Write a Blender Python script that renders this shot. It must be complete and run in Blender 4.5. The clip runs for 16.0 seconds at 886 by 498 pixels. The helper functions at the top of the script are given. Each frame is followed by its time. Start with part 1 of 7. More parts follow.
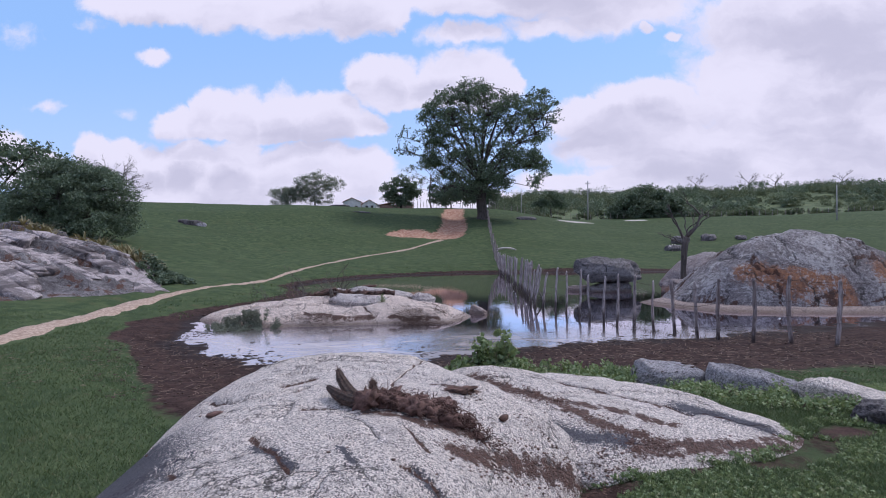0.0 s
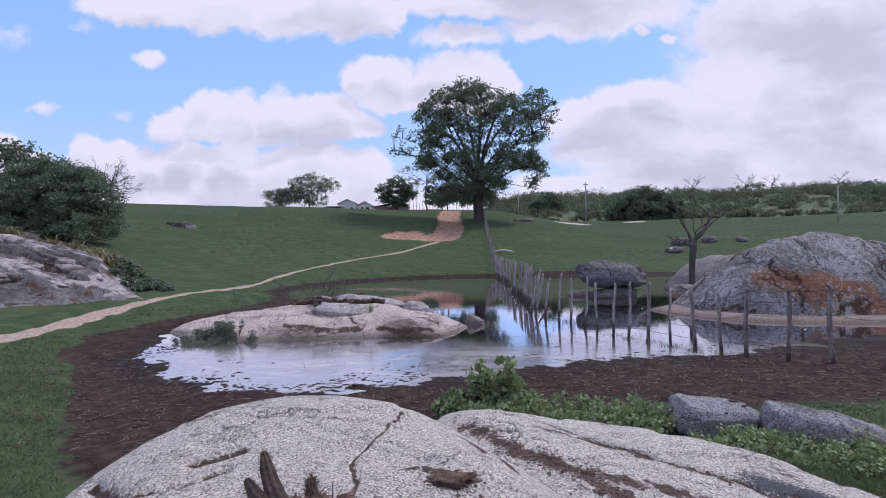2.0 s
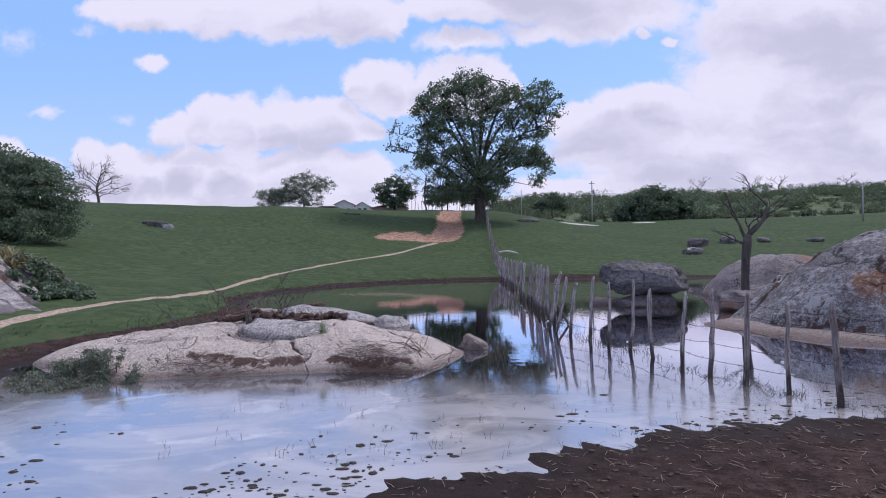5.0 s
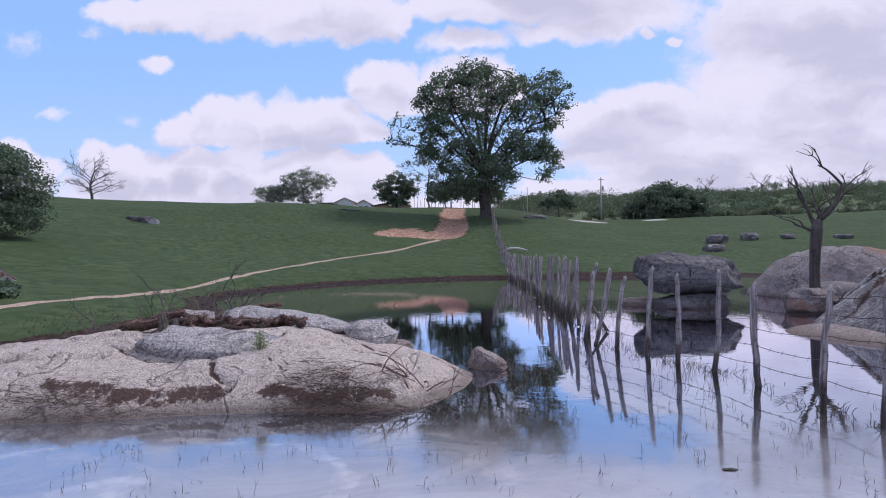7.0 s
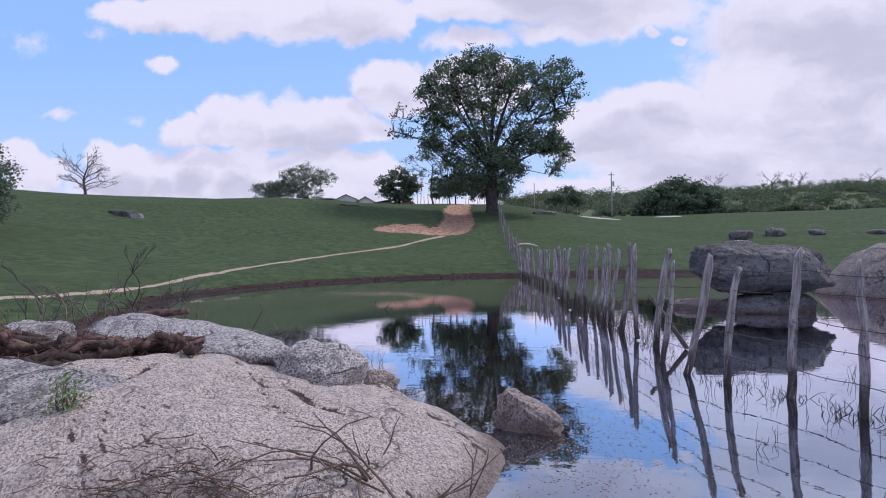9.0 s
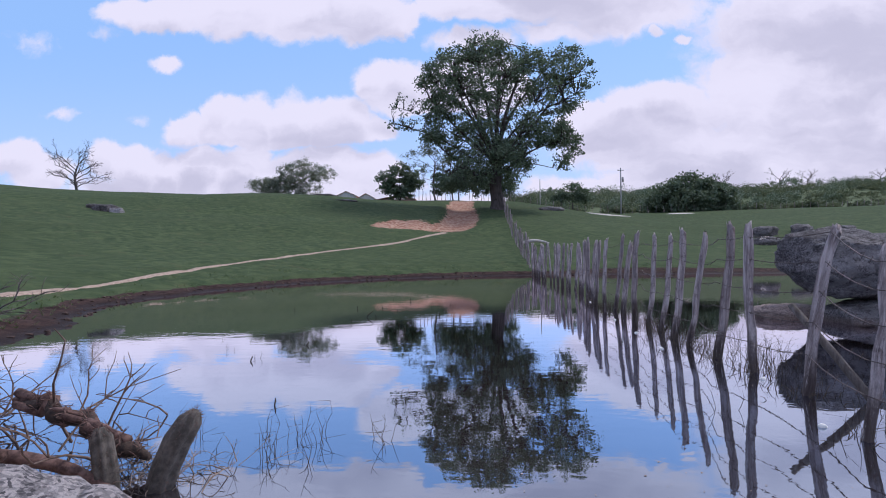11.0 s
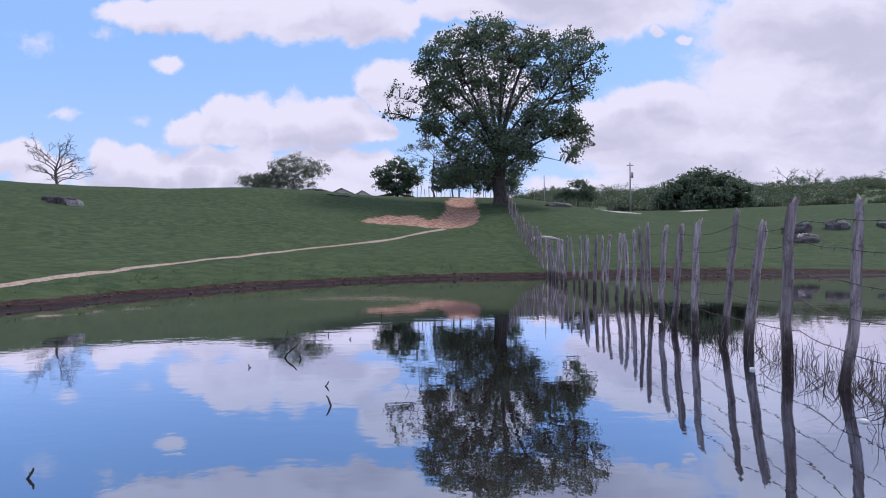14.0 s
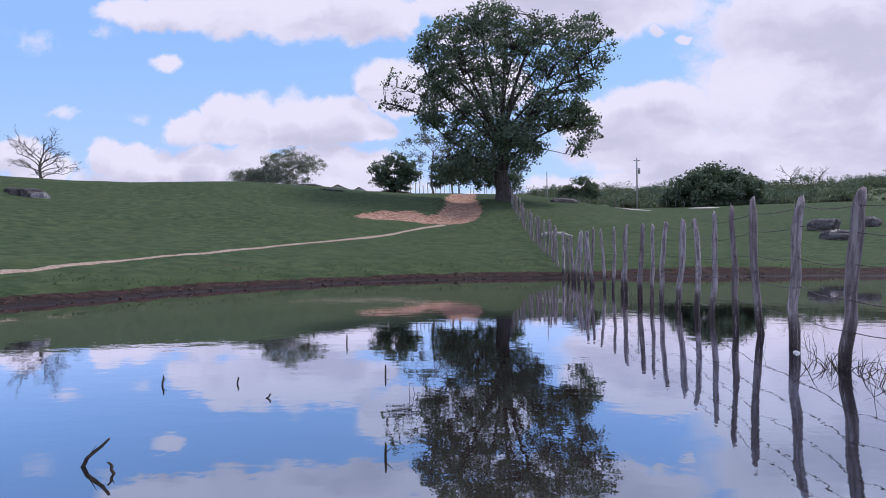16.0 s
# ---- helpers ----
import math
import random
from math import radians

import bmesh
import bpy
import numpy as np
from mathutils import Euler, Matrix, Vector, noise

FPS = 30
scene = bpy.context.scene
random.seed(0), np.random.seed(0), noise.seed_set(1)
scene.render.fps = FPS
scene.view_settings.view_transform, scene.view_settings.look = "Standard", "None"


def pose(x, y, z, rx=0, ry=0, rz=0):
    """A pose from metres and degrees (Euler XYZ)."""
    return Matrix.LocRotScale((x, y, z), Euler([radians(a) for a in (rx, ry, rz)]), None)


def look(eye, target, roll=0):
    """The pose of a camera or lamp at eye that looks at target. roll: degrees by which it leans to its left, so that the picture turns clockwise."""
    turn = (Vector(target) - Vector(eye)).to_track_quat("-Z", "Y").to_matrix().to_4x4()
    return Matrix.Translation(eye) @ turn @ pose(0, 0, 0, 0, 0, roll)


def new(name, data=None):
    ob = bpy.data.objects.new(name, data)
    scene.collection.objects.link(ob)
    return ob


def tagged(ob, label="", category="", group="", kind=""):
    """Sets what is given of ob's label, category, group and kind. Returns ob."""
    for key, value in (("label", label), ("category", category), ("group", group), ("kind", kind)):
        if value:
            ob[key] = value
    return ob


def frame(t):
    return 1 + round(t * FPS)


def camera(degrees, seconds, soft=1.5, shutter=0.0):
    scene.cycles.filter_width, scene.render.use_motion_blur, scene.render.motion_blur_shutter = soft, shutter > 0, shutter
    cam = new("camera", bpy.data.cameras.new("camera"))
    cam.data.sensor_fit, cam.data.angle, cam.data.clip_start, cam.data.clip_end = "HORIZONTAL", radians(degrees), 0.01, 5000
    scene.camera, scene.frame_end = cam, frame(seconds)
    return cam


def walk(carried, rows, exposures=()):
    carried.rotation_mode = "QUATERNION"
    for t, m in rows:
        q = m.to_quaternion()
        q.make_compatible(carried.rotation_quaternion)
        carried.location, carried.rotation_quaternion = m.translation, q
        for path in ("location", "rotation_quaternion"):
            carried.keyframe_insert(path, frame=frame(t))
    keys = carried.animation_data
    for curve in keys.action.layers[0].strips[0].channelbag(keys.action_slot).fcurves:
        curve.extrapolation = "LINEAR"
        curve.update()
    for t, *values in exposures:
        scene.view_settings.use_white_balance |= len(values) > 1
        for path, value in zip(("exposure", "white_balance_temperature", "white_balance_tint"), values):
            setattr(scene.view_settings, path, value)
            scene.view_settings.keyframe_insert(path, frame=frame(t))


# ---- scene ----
cam = camera(81.0, 16.0, soft=1.0)
# seconds, x, y, z, yaw, pitch, roll of the drone
ROWS = [
    (0.0, 0.583, -0.449, 2.073, 0.98, -0.27, -0.53),
    (0.5, 0.557, -0.191, 2.059, 0.85, -0.26, -0.54),
    (1.0, 0.563, 0.046, 2.083, 0.74, -0.22, -0.56),
    (1.5, 0.592, 0.375, 2.118, 0.66, -0.16, -0.58),
    (2.0, 0.635, 0.828, 2.147, 0.61, -0.09, -0.59),
    (2.5, 0.685, 1.396, 2.160, 0.59, -0.02, -0.60),
    (3.0, 0.737, 2.051, 2.153, 0.58, 0.05, -0.61),
    (3.5, 0.786, 2.763, 2.125, 0.61, 0.12, -0.63),
    (4.0, 0.830, 3.505, 2.079, 0.65, 0.18, -0.63),
    (4.5, 0.866, 4.261, 2.018, 0.71, 0.23, -0.64),
    (5.0, 0.892, 5.022, 1.946, 0.79, 0.27, -0.65),
    (5.5, 0.909, 5.786, 1.868, 0.88, 0.31, -0.65),
    (6.0, 0.917, 6.555, 1.788, 0.98, 0.33, -0.66),
    (6.5, 0.915, 7.332, 1.709, 1.10, 0.34, -0.66),
    (7.0, 0.906, 8.120, 1.633, 1.21, 0.34, -0.66),
    (7.5, 0.892, 8.919, 1.562, 1.33, 0.33, -0.66),
    (8.0, 0.873, 9.726, 1.497, 1.45, 0.32, -0.66),
    (8.5, 0.852, 10.536, 1.437, 1.56, 0.31, -0.66),
    (9.0, 0.832, 11.343, 1.384, 1.67, 0.29, -0.65),
    (9.5, 0.813, 12.139, 1.335, 1.77, 0.27, -0.65),
    (10.0, 0.797, 12.918, 1.291, 1.86, 0.26, -0.64),
    (10.5, 0.787, 13.678, 1.250, 1.93, 0.24, -0.64),
    (11.0, 0.782, 14.417, 1.213, 1.99, 0.23, -0.63),
    (11.5, 0.783, 15.139, 1.179, 2.04, 0.23, -0.62),
    (12.0, 0.790, 15.851, 1.149, 2.07, 0.23, -0.61),
    (12.5, 0.802, 16.558, 1.123, 2.09, 0.23, -0.59),
    (13.0, 0.818, 17.270, 1.101, 2.10, 0.24, -0.58),
    (13.5, 0.833, 17.990, 1.085, 2.09, 0.25, -0.57),
    (14.0, 0.844, 18.719, 1.072, 2.08, 0.26, -0.55),
    (14.5, 0.846, 19.456, 1.061, 2.05, 0.26, -0.53),
    (15.0, 0.832, 20.194, 1.044, 2.03, 0.25, -0.51),
    (15.5, 0.795, 20.936, 1.013, 2.00, 0.23, -0.49),
    (16.0, 0.725, 21.698, 0.952, 1.99, 0.18, -0.47),
]
walk(cam, [(t, pose(x, y, z, 90, 0, yaw) @ pose(0, 0, 0, pitch, 0, roll)) for t, x, y, z, yaw, pitch, roll in ROWS],
     exposures=[(0.0, 0.0, 5950, 15), (16.0, 0.0, 5950, 15)])

# ---- light ----
SUN_EL, SUN_AZ = 52.0, 62.0          # degrees; azimuth from +y towards +x
world = bpy.data.worlds.new("sky")
scene.world = world
world.use_nodes = True


def build_sky():
    nt = world.node_tree
    nt.nodes.clear()
    N, K = nt.nodes.new, nt.links.new

    def math_node(op, a, b=None, clamp=False):
        n = N("ShaderNodeMath")
        n.operation, n.use_clamp = op, clamp
        for i, v in enumerate((a, b)):
            if v is None:
                continue
            if isinstance(v, (int, float)):
                n.inputs[i].default_value = v
            else:
                K(v, n.inputs[i])
        return n.outputs[0]

    def ramp(v, lo, hi, to0=0.0, to1=1.0):
        n = N("ShaderNodeMapRange")
        n.interpolation_type = "SMOOTHSTEP"
        K(v, n.inputs[0])
        for i, x in enumerate((lo, hi, to0, to1)):
            n.inputs[i + 1].default_value = x
        return n.outputs[0]

    def mix(f, a, b):
        n = N("ShaderNodeMix")
        n.data_type = "RGBA"
        if isinstance(f, float):
            n.inputs[0].default_value = f
        else:
            K(f, n.inputs[0])
        for i, v in ((6, a), (7, b)):
            if isinstance(v, tuple):
                n.inputs[i].default_value = (*v, 1)
            else:
                K(v, n.inputs[i])
        return n.outputs[2]

    sky = N("ShaderNodeTexSky")
    sky.sky_type = "NISHITA"
    sky.sun_disc = False
    sky.sun_elevation, sky.sun_rotation = radians(SUN_EL), radians(SUN_AZ)
    sky.air_density, sky.dust_density, sky.ozone_density = 1.0, 0.6, 1.0
    way = N("ShaderNodeTexCoord").outputs["Generated"]
    xyz = N("ShaderNodeSeparateXYZ")
    K(way, xyz.inputs[0])
    ahead = math_node("MAXIMUM", math_node("ABSOLUTE", xyz.outputs[1]), 0.12)
    u = math_node("DIVIDE", xyz.outputs[0], ahead)
    v = math_node("DIVIDE", xyz.outputs[2], ahead)
    flat = N("ShaderNodeCombineXYZ")
    K(u, flat.inputs[0])
    K(v, flat.inputs[1])
    # billowing edges: the flat sky coordinate is pushed about by noise
    warp = N("ShaderNodeTexNoise")
    warp.inputs["Scale"].default_value, warp.inputs["Detail"].default_value = 9.0, 7.0
    warp.inputs["Roughness"].default_value = 0.62
    K(flat.outputs[0], warp.inputs["Vector"])
    shift = N("ShaderNodeVectorMath")
    shift.operation = "MULTIPLY_ADD"
    K(warp.outputs["Color"], shift.inputs[0])
    shift.inputs[1].default_value, shift.inputs[2].default_value = (0.09, 0.075, 0), (-0.045, -0.0375, 0)
    at = N("ShaderNodeVectorMath")
    K(flat.outputs[0], at.inputs[0])
    K(shift.outputs[0], at.inputs[1])
    # clouds as heaps of rounded puffs: centre, half width, half height, strength
    # the long band high up
    high_band = [(-0.588, 0.474, 0.131, 0.037, 1), (-0.435, 0.476, 0.131, 0.052, 1), (-0.305, 0.460, 0.120, 0.059, 1), (-0.196, 0.467, 0.120, 0.065, 1), (-0.119, 0.454, 0.060, 0.039, 1), (0.055, 0.476, 0.174, 0.044, 1), (0.218, 0.509, 0.272, 0.076, 1), (0.316, 0.454, 0.207, 0.054, 0.6), (0.022, 0.405, 0.098, 0.024, 0.5), (0.186, 0.422, 0.098, 0.026, 0.5)]
    # the bright heap behind the great tree
    heap = [(-0.158, 0.332, 0.057, 0.046, 1), (-0.109, 0.324, 0.065, 0.054, 1), (-0.010, 0.324, 0.082, 0.061, 1), (0.066, 0.324, 0.071, 0.059, 1), (0.113, 0.316, 0.039, 0.037, 1), (-0.032, 0.289, 0.180, 0.033, 1)]
    # the long drift left of it
    drift = [(-0.539, 0.251, 0.052, 0.035, 1), (-0.468, 0.269, 0.050, 0.054, 1), (-0.403, 0.256, 0.068, 0.054, 1), (-0.315, 0.256, 0.078, 0.057, 1), (-0.228, 0.261, 0.078, 0.052, 1), (-0.168, 0.240, 0.060, 0.028, 1), (-0.359, 0.228, 0.223, 0.028, 1)]
    # low bank along the hill
    low_bank = [(-0.697, 0.184, 0.046, 0.046, 1), (-0.648, 0.173, 0.076, 0.046, 1), (-0.577, 0.162, 0.057, 0.046, 1), (-0.512, 0.173, 0.057, 0.048, 1), (-0.414, 0.168, 0.072, 0.052, 1), (-0.326, 0.158, 0.068, 0.046, 1), (-0.250, 0.168, 0.068, 0.052, 1), (-0.179, 0.153, 0.072, 0.048, 1), (-0.435, 0.119, 0.403, 0.057, 1), (-0.871, 0.195, 0.060, 0.044, 1), (-0.827, 0.158, 0.082, 0.046, 1)]
    # the great grey mass on the other side
    mass = [(0.741, 0.411, 0.316, 0.147, 1), (0.654, 0.285, 0.251, 0.120, 1), (0.540, 0.321, 0.078, 0.063, 1), (0.398, 0.267, 0.098, 0.065, 1), (0.327, 0.258, 0.078, 0.054, 1), (0.262, 0.243, 0.082, 0.046, 1), (0.382, 0.198, 0.207, 0.072, 1), (0.600, 0.176, 0.316, 0.098, 1), (0.828, 0.204, 0.240, 0.142, 1), (0.491, 0.122, 0.294, 0.049, 1), (0.218, 0.117, 0.131, 0.027, 0.7)]
    # lone puffs
    puffs = [(-0.579, 0.378, 0.041, 0.019, 0.6), (-0.789, 0.280, 0.039, 0.009, 0.18), (-0.637, 0.264, 0.022, 0.009, 0.13), (0.376, 0.408, 0.020, 0.015, 0.6), (0.427, 0.394, 0.016, 0.011, 0.6), (-0.697, 0.438, 0.024, 0.009, 0.1), (-0.849, 0.427, 0.035, 0.020, 0.12)]
    beyond = [(1.5, 0.35, 0.4, 0.22, 1.0), (-1.5, 0.3, 0.35, 0.1, 1.0), (-0.05, 0.06, 1.6, 0.05, 0.8)]
    higher = N("ShaderNodeVectorMath")
    K(at.outputs[0], higher.inputs[0])
    higher.inputs[1].default_value = (0.012, 0.042, 0)

    def density(place):
        total = None
        for cx, cy, a, b, k in high_band + heap + drift + low_bank + mass + puffs + beyond:
            d = N("ShaderNodeVectorMath")
            d.operation = "MULTIPLY_ADD"
            K(place, d.inputs[0])
            d.inputs[1].default_value, d.inputs[2].default_value = (1 / a, 1 / b, 0), (-cx / a, -cy / b, 0)
            ln = N("ShaderNodeVectorMath")
            ln.operation = "LENGTH"
            K(d.outputs[0], ln.inputs[0])
            one = math_node("MULTIPLY", math_node("SUBTRACT", 1.0, ln.outputs["Value"]), k)
            total = one if total is None else math_node("MAXIMUM", total, one)
        return total

    dens, above = density(at.outputs[0]), density(higher.outputs[0])
    # fair-weather clouds overhead
    high = N("ShaderNodeTexNoise")
    high.inputs["Scale"].default_value, high.inputs["Detail"].default_value = 2.2, 6.0
    K(way, high.inputs["Vector"])
    over = math_node("MULTIPLY", ramp(high.outputs["Fac"], 0.42, 0.6), ramp(v, 0.62, 0.95))
    curl = N("ShaderNodeTexNoise")
    curl.inputs["Scale"].default_value, curl.inputs["Detail"].default_value, curl.inputs["Roughness"].default_value = 21.0, 8.0, 0.62
    K(at.outputs[0], curl.inputs["Vector"])
    frayed = math_node("MULTIPLY", math_node("SUBTRACT", curl.outputs["Fac"], 0.5), 0.55)
    dens, above = math_node("ADD", dens, frayed), math_node("ADD", above, frayed)
    fac = math_node("MAXIMUM", ramp(dens, -0.06, 0.26), over, True)
    # cloud tone: lit tops, greyer undersides and thick parts
    tone = N("ShaderNodeTexNoise")
    tone.inputs["Scale"].default_value, tone.inputs["Detail"].default_value = 4.5, 5.0
    stretch = N("ShaderNodeMapping")
    stretch.inputs["Scale"].default_value = (1.0, 2.6, 1.0)
    K(at.outputs[0], stretch.inputs[0])
    K(stretch.outputs[0], tone.inputs["Vector"])
    thick = math_node("MULTIPLY", ramp(above, 0.0, 0.6), ramp(tone.outputs["Fac"], 0.30, 0.66))
    cloud = mix(thick, CLOUD_LIT, CLOUD_GREY)
    # the clear part is the physical sky, brightened to its midday level
    clear = N("ShaderNodeVectorMath")
    clear.operation = "MULTIPLY"
    K(sky.outputs[0], clear.inputs[0])
    clear.inputs[1].default_value = SKY_GAIN
    even = mix(0.75, clear.outputs[0], (0.35, 0.59, 0.97))
    hazy = mix(ramp(v, 0.45, 0.0, 0.0, 0.55), even, (0.62, 0.72, 0.97))
    out = mix(fac, hazy, cloud)
    below = mix(ramp(xyz.outputs[2], -0.02, 0.0), (0.12, 0.12, 0.1), out)
    bg = N("ShaderNodeBackground")
    K(below, bg.inputs[0])
    end = N("ShaderNodeOutputWorld")
    K(bg.outputs[0], end.inputs[0])


CLOUD_LIT, CLOUD_GREY, SKY_GAIN = (0.83, 0.785, 0.875), (0.60, 0.575, 0.68), (0.16, 0.15, 0.16)
build_sky()
sun = new("sun", bpy.data.lights.new("sun", "SUN"))
sun.data.energy, sun.data.angle, sun.data.color = 2.3, radians(12), (1.0, 0.95, 0.88)
_e, _a = radians(SUN_EL), radians(SUN_AZ)
sun.matrix_world = look((0, 0, 30), (-math.cos(_e) * math.sin(_a), -math.cos(_e) * math.cos(_a), 30 - math.sin(_e)))

# ---- noise and mesh helpers ----
_tab = np.random.RandomState(7).rand(256, 256)


def vnoise(x, y, seed=0):
    x, y = np.asarray(x, float) + 17.3 * seed + 500, np.asarray(y, float) + 9.1 * seed + 500
    i, j = np.floor(x).astype(int), np.floor(y).astype(int)
    fx, fy = x - i, y - j
    fx, fy = fx * fx * (3 - 2 * fx), fy * fy * (3 - 2 * fy)
    g = lambda a, b: _tab[a % 256, b % 256]
    return (g(i, j) * (1 - fx) + g(i + 1, j) * fx) * (1 - fy) + (g(i, j + 1) * (1 - fx) + g(i + 1, j + 1) * fx) * fy


def fbm(x, y, octaves=4, seed=0):
    """Smooth noise of about -0.5 to 0.5."""
    s, a, k = 0.0, 0.5, 1.0
    for o in range(octaves):
        s = s + a * (vnoise(np.asarray(x) * k, np.asarray(y) * k, seed + o) - 0.5)
        a, k = a * 0.5, k * 2.03
    return s


def sstep(a, b, x):
    t = np.clip((np.asarray(x, float) - a) / (b - a), 0, 1)
    return t * t * (3 - 2 * t)


def mesh(name, verts, faces, material=None, smooth=True):
    me = bpy.data.meshes.new(name)
    v = verts.tolist() if isinstance(verts, np.ndarray) else verts
    f = faces.tolist() if isinstance(faces, np.ndarray) else faces
    me.from_pydata(v, [], f)
    if smooth:
        me.polygons.foreach_set("use_smooth", [True] * len(me.polygons))
    if material:
        me.materials.append(material)
    me.update()
    return me


def empty(name, at=(0, 0, 0), rz=0.0):
    ob = new(name)
    ob.empty_display_size = 0.1
    ob.matrix_world = pose(*at, 0, 0, rz)
    return ob


def part(name, data, parent, label="", m=None):
    ob = new(name, data)
    ob.parent = parent
    if m is not None:
        ob.matrix_basis = m
    return tagged(ob, label)


def tube(verts, faces, pts, radii, n=6, cap=True):
    """Adds a tapered tube along pts to the lists."""
    base = len(verts)
    pts = [Vector(p) for p in pts]
    side = None
    for k, p in enumerate(pts):
        d = (pts[min(k + 1, len(pts) - 1)] - pts[max(k - 1, 0)])
        d = d.normalized() if d.length > 1e-6 else Vector((0, 0, 1))
        if side is None:
            side = d.orthogonal().normalized()
        side = (side - d * side.dot(d)).normalized()
        up = d.cross(side)
        for j in range(n):
            a = 2 * math.pi * j / n
            verts.append(tuple(p + radii[k] * (math.cos(a) * side + math.sin(a) * up)))
    for k in range(len(pts) - 1):
        for j in range(n):
            a, b = base + k * n + j, base + k * n + (j + 1) % n
            faces.append((a, b, b + n, a + n))
    if cap:
        faces.append(tuple(base + (len(pts) - 1) * n + j for j in range(n)))
        faces.append(tuple(base + j for j in reversed(range(n))))


def grid_faces(nu, nv, closed=False):
    i, j = np.meshgrid(np.arange(nu - 1), np.arange(nv if closed else nv - 1), indexing="ij")
    a = i * nv + j
    b = i * nv + (j + 1) % nv
    return np.stack([a, b, b + nv, a + nv], -1).reshape(-1, 4)


# ---- materials ----
class Mat:
    """A small builder for node materials in object space."""

    def __init__(self, name, rough=0.9, metallic=0.0, spec=0.3, world_space=True):
        self.m = bpy.data.materials.new(name)
        self.m.use_nodes = True
        self.nt = self.m.node_tree
        self.p = self.nt.nodes["Principled BSDF"]
        self.p.inputs["Roughness"].default_value = rough
        self.p.inputs["Metallic"].default_value = metallic
        self.p.inputs["Specular IOR Level"].default_value = spec
        if world_space:
            self.at = self.nt.nodes.new("ShaderNodeNewGeometry").outputs["Position"]
        else:
            self.at = self.nt.nodes.new("ShaderNodeTexCoord").outputs["Object"]

    def node(self, kind):
        return self.nt.nodes.new(kind)

    def link(self, a, b):
        self.nt.links.new(a, b)

    def put(self, v, socket):
        if isinstance(v, tuple):
            socket.default_value = (*v, 1) if len(v) == 3 else v
        elif isinstance(v, (int, float)):
            socket.default_value = v
        else:
            self.link(v, socket)

    def stretched(self, sx, sy, sz, rz=0.0):
        n = self.node("ShaderNodeMapping")
        n.inputs["Scale"].default_value = (sx, sy, sz)
        n.inputs["Rotation"].default_value = (0, 0, radians(rz))
        self.link(self.at, n.inputs[0])
        return n.outputs[0]

    def noise(self, scale, detail=4.0, rough=0.6, at=None, distort=0.0):
        n = self.node("ShaderNodeTexNoise")
        n.inputs["Scale"].default_value, n.inputs["Detail"].default_value = scale, detail
        n.inputs["Roughness"].default_value, n.inputs["Distortion"].default_value = rough, distort
        self.link(at or self.at, n.inputs["Vector"])
        return n.outputs["Fac"]

    def cells(self, scale, feature="F1", out="Distance", at=None):
        n = self.node("ShaderNodeTexVoronoi")
        n.feature = feature
        n.inputs["Scale"].default_value = scale
        self.link(at or self.at, n.inputs["Vector"])
        return n.outputs[out]

    def ramp(self, v, lo, hi, a=0.0, b=1.0, smooth=True):
        n = self.node("ShaderNodeMapRange")
        n.interpolation_type = "SMOOTHSTEP" if smooth else "LINEAR"
        self.put(v, n.inputs[0])
        for i, x in enumerate((lo, hi, a, b)):
            n.inputs[i + 1].default_value = x
        return n.outputs[0]

    def math(self, op, a, b=0.0):
        n = self.node("ShaderNodeMath")
        n.operation = op
        self.put(a, n.inputs[0])
        self.put(b, n.inputs[1])
        return n.outputs[0]

    def mix(self, f, a, b, blend="MIX"):
        n = self.node("ShaderNodeMix")
        n.data_type, n.blend_type = "RGBA", blend
        self.put(f, n.inputs[0])
        self.put(a, n.inputs[6])
        self.put(b, n.inputs[7])
        return n.outputs[2]

    def attr(self, name):
        n = self.node("ShaderNodeAttribute")
        n.attribute_name = name
        return n.outputs["Fac"]

    def axis(self, i):
        n = self.node("ShaderNodeSeparateXYZ")
        self.link(self.at, n.inputs[0])
        return n.outputs[i]

    def island(self):
        return self.node("ShaderNodeNewGeometry").outputs["Random Per Island"]

    def object_random(self):
        return self.node("ShaderNodeObjectInfo").outputs["Random"]

    def up(self):
        n = self.node("ShaderNodeSeparateXYZ")
        self.link(self.node("ShaderNodeNewGeometry").outputs["Normal"], n.inputs[0])
        return n.outputs[2]

    def colour(self, c):
        self.put(c, self.p.inputs["Base Color"])
        return self

    def rough(self, r):
        self.put(r, self.p.inputs["Roughness"])
        return self

    def bump(self, height, strength=0.5, distance=0.02):
        n = self.node("ShaderNodeBump")
        n.inputs["Strength"].default_value, n.inputs["Distance"].default_value = strength, distance
        self.put(height, n.inputs["Height"])
        self.link(n.outputs[0], self.p.inputs["Normal"])
        return self


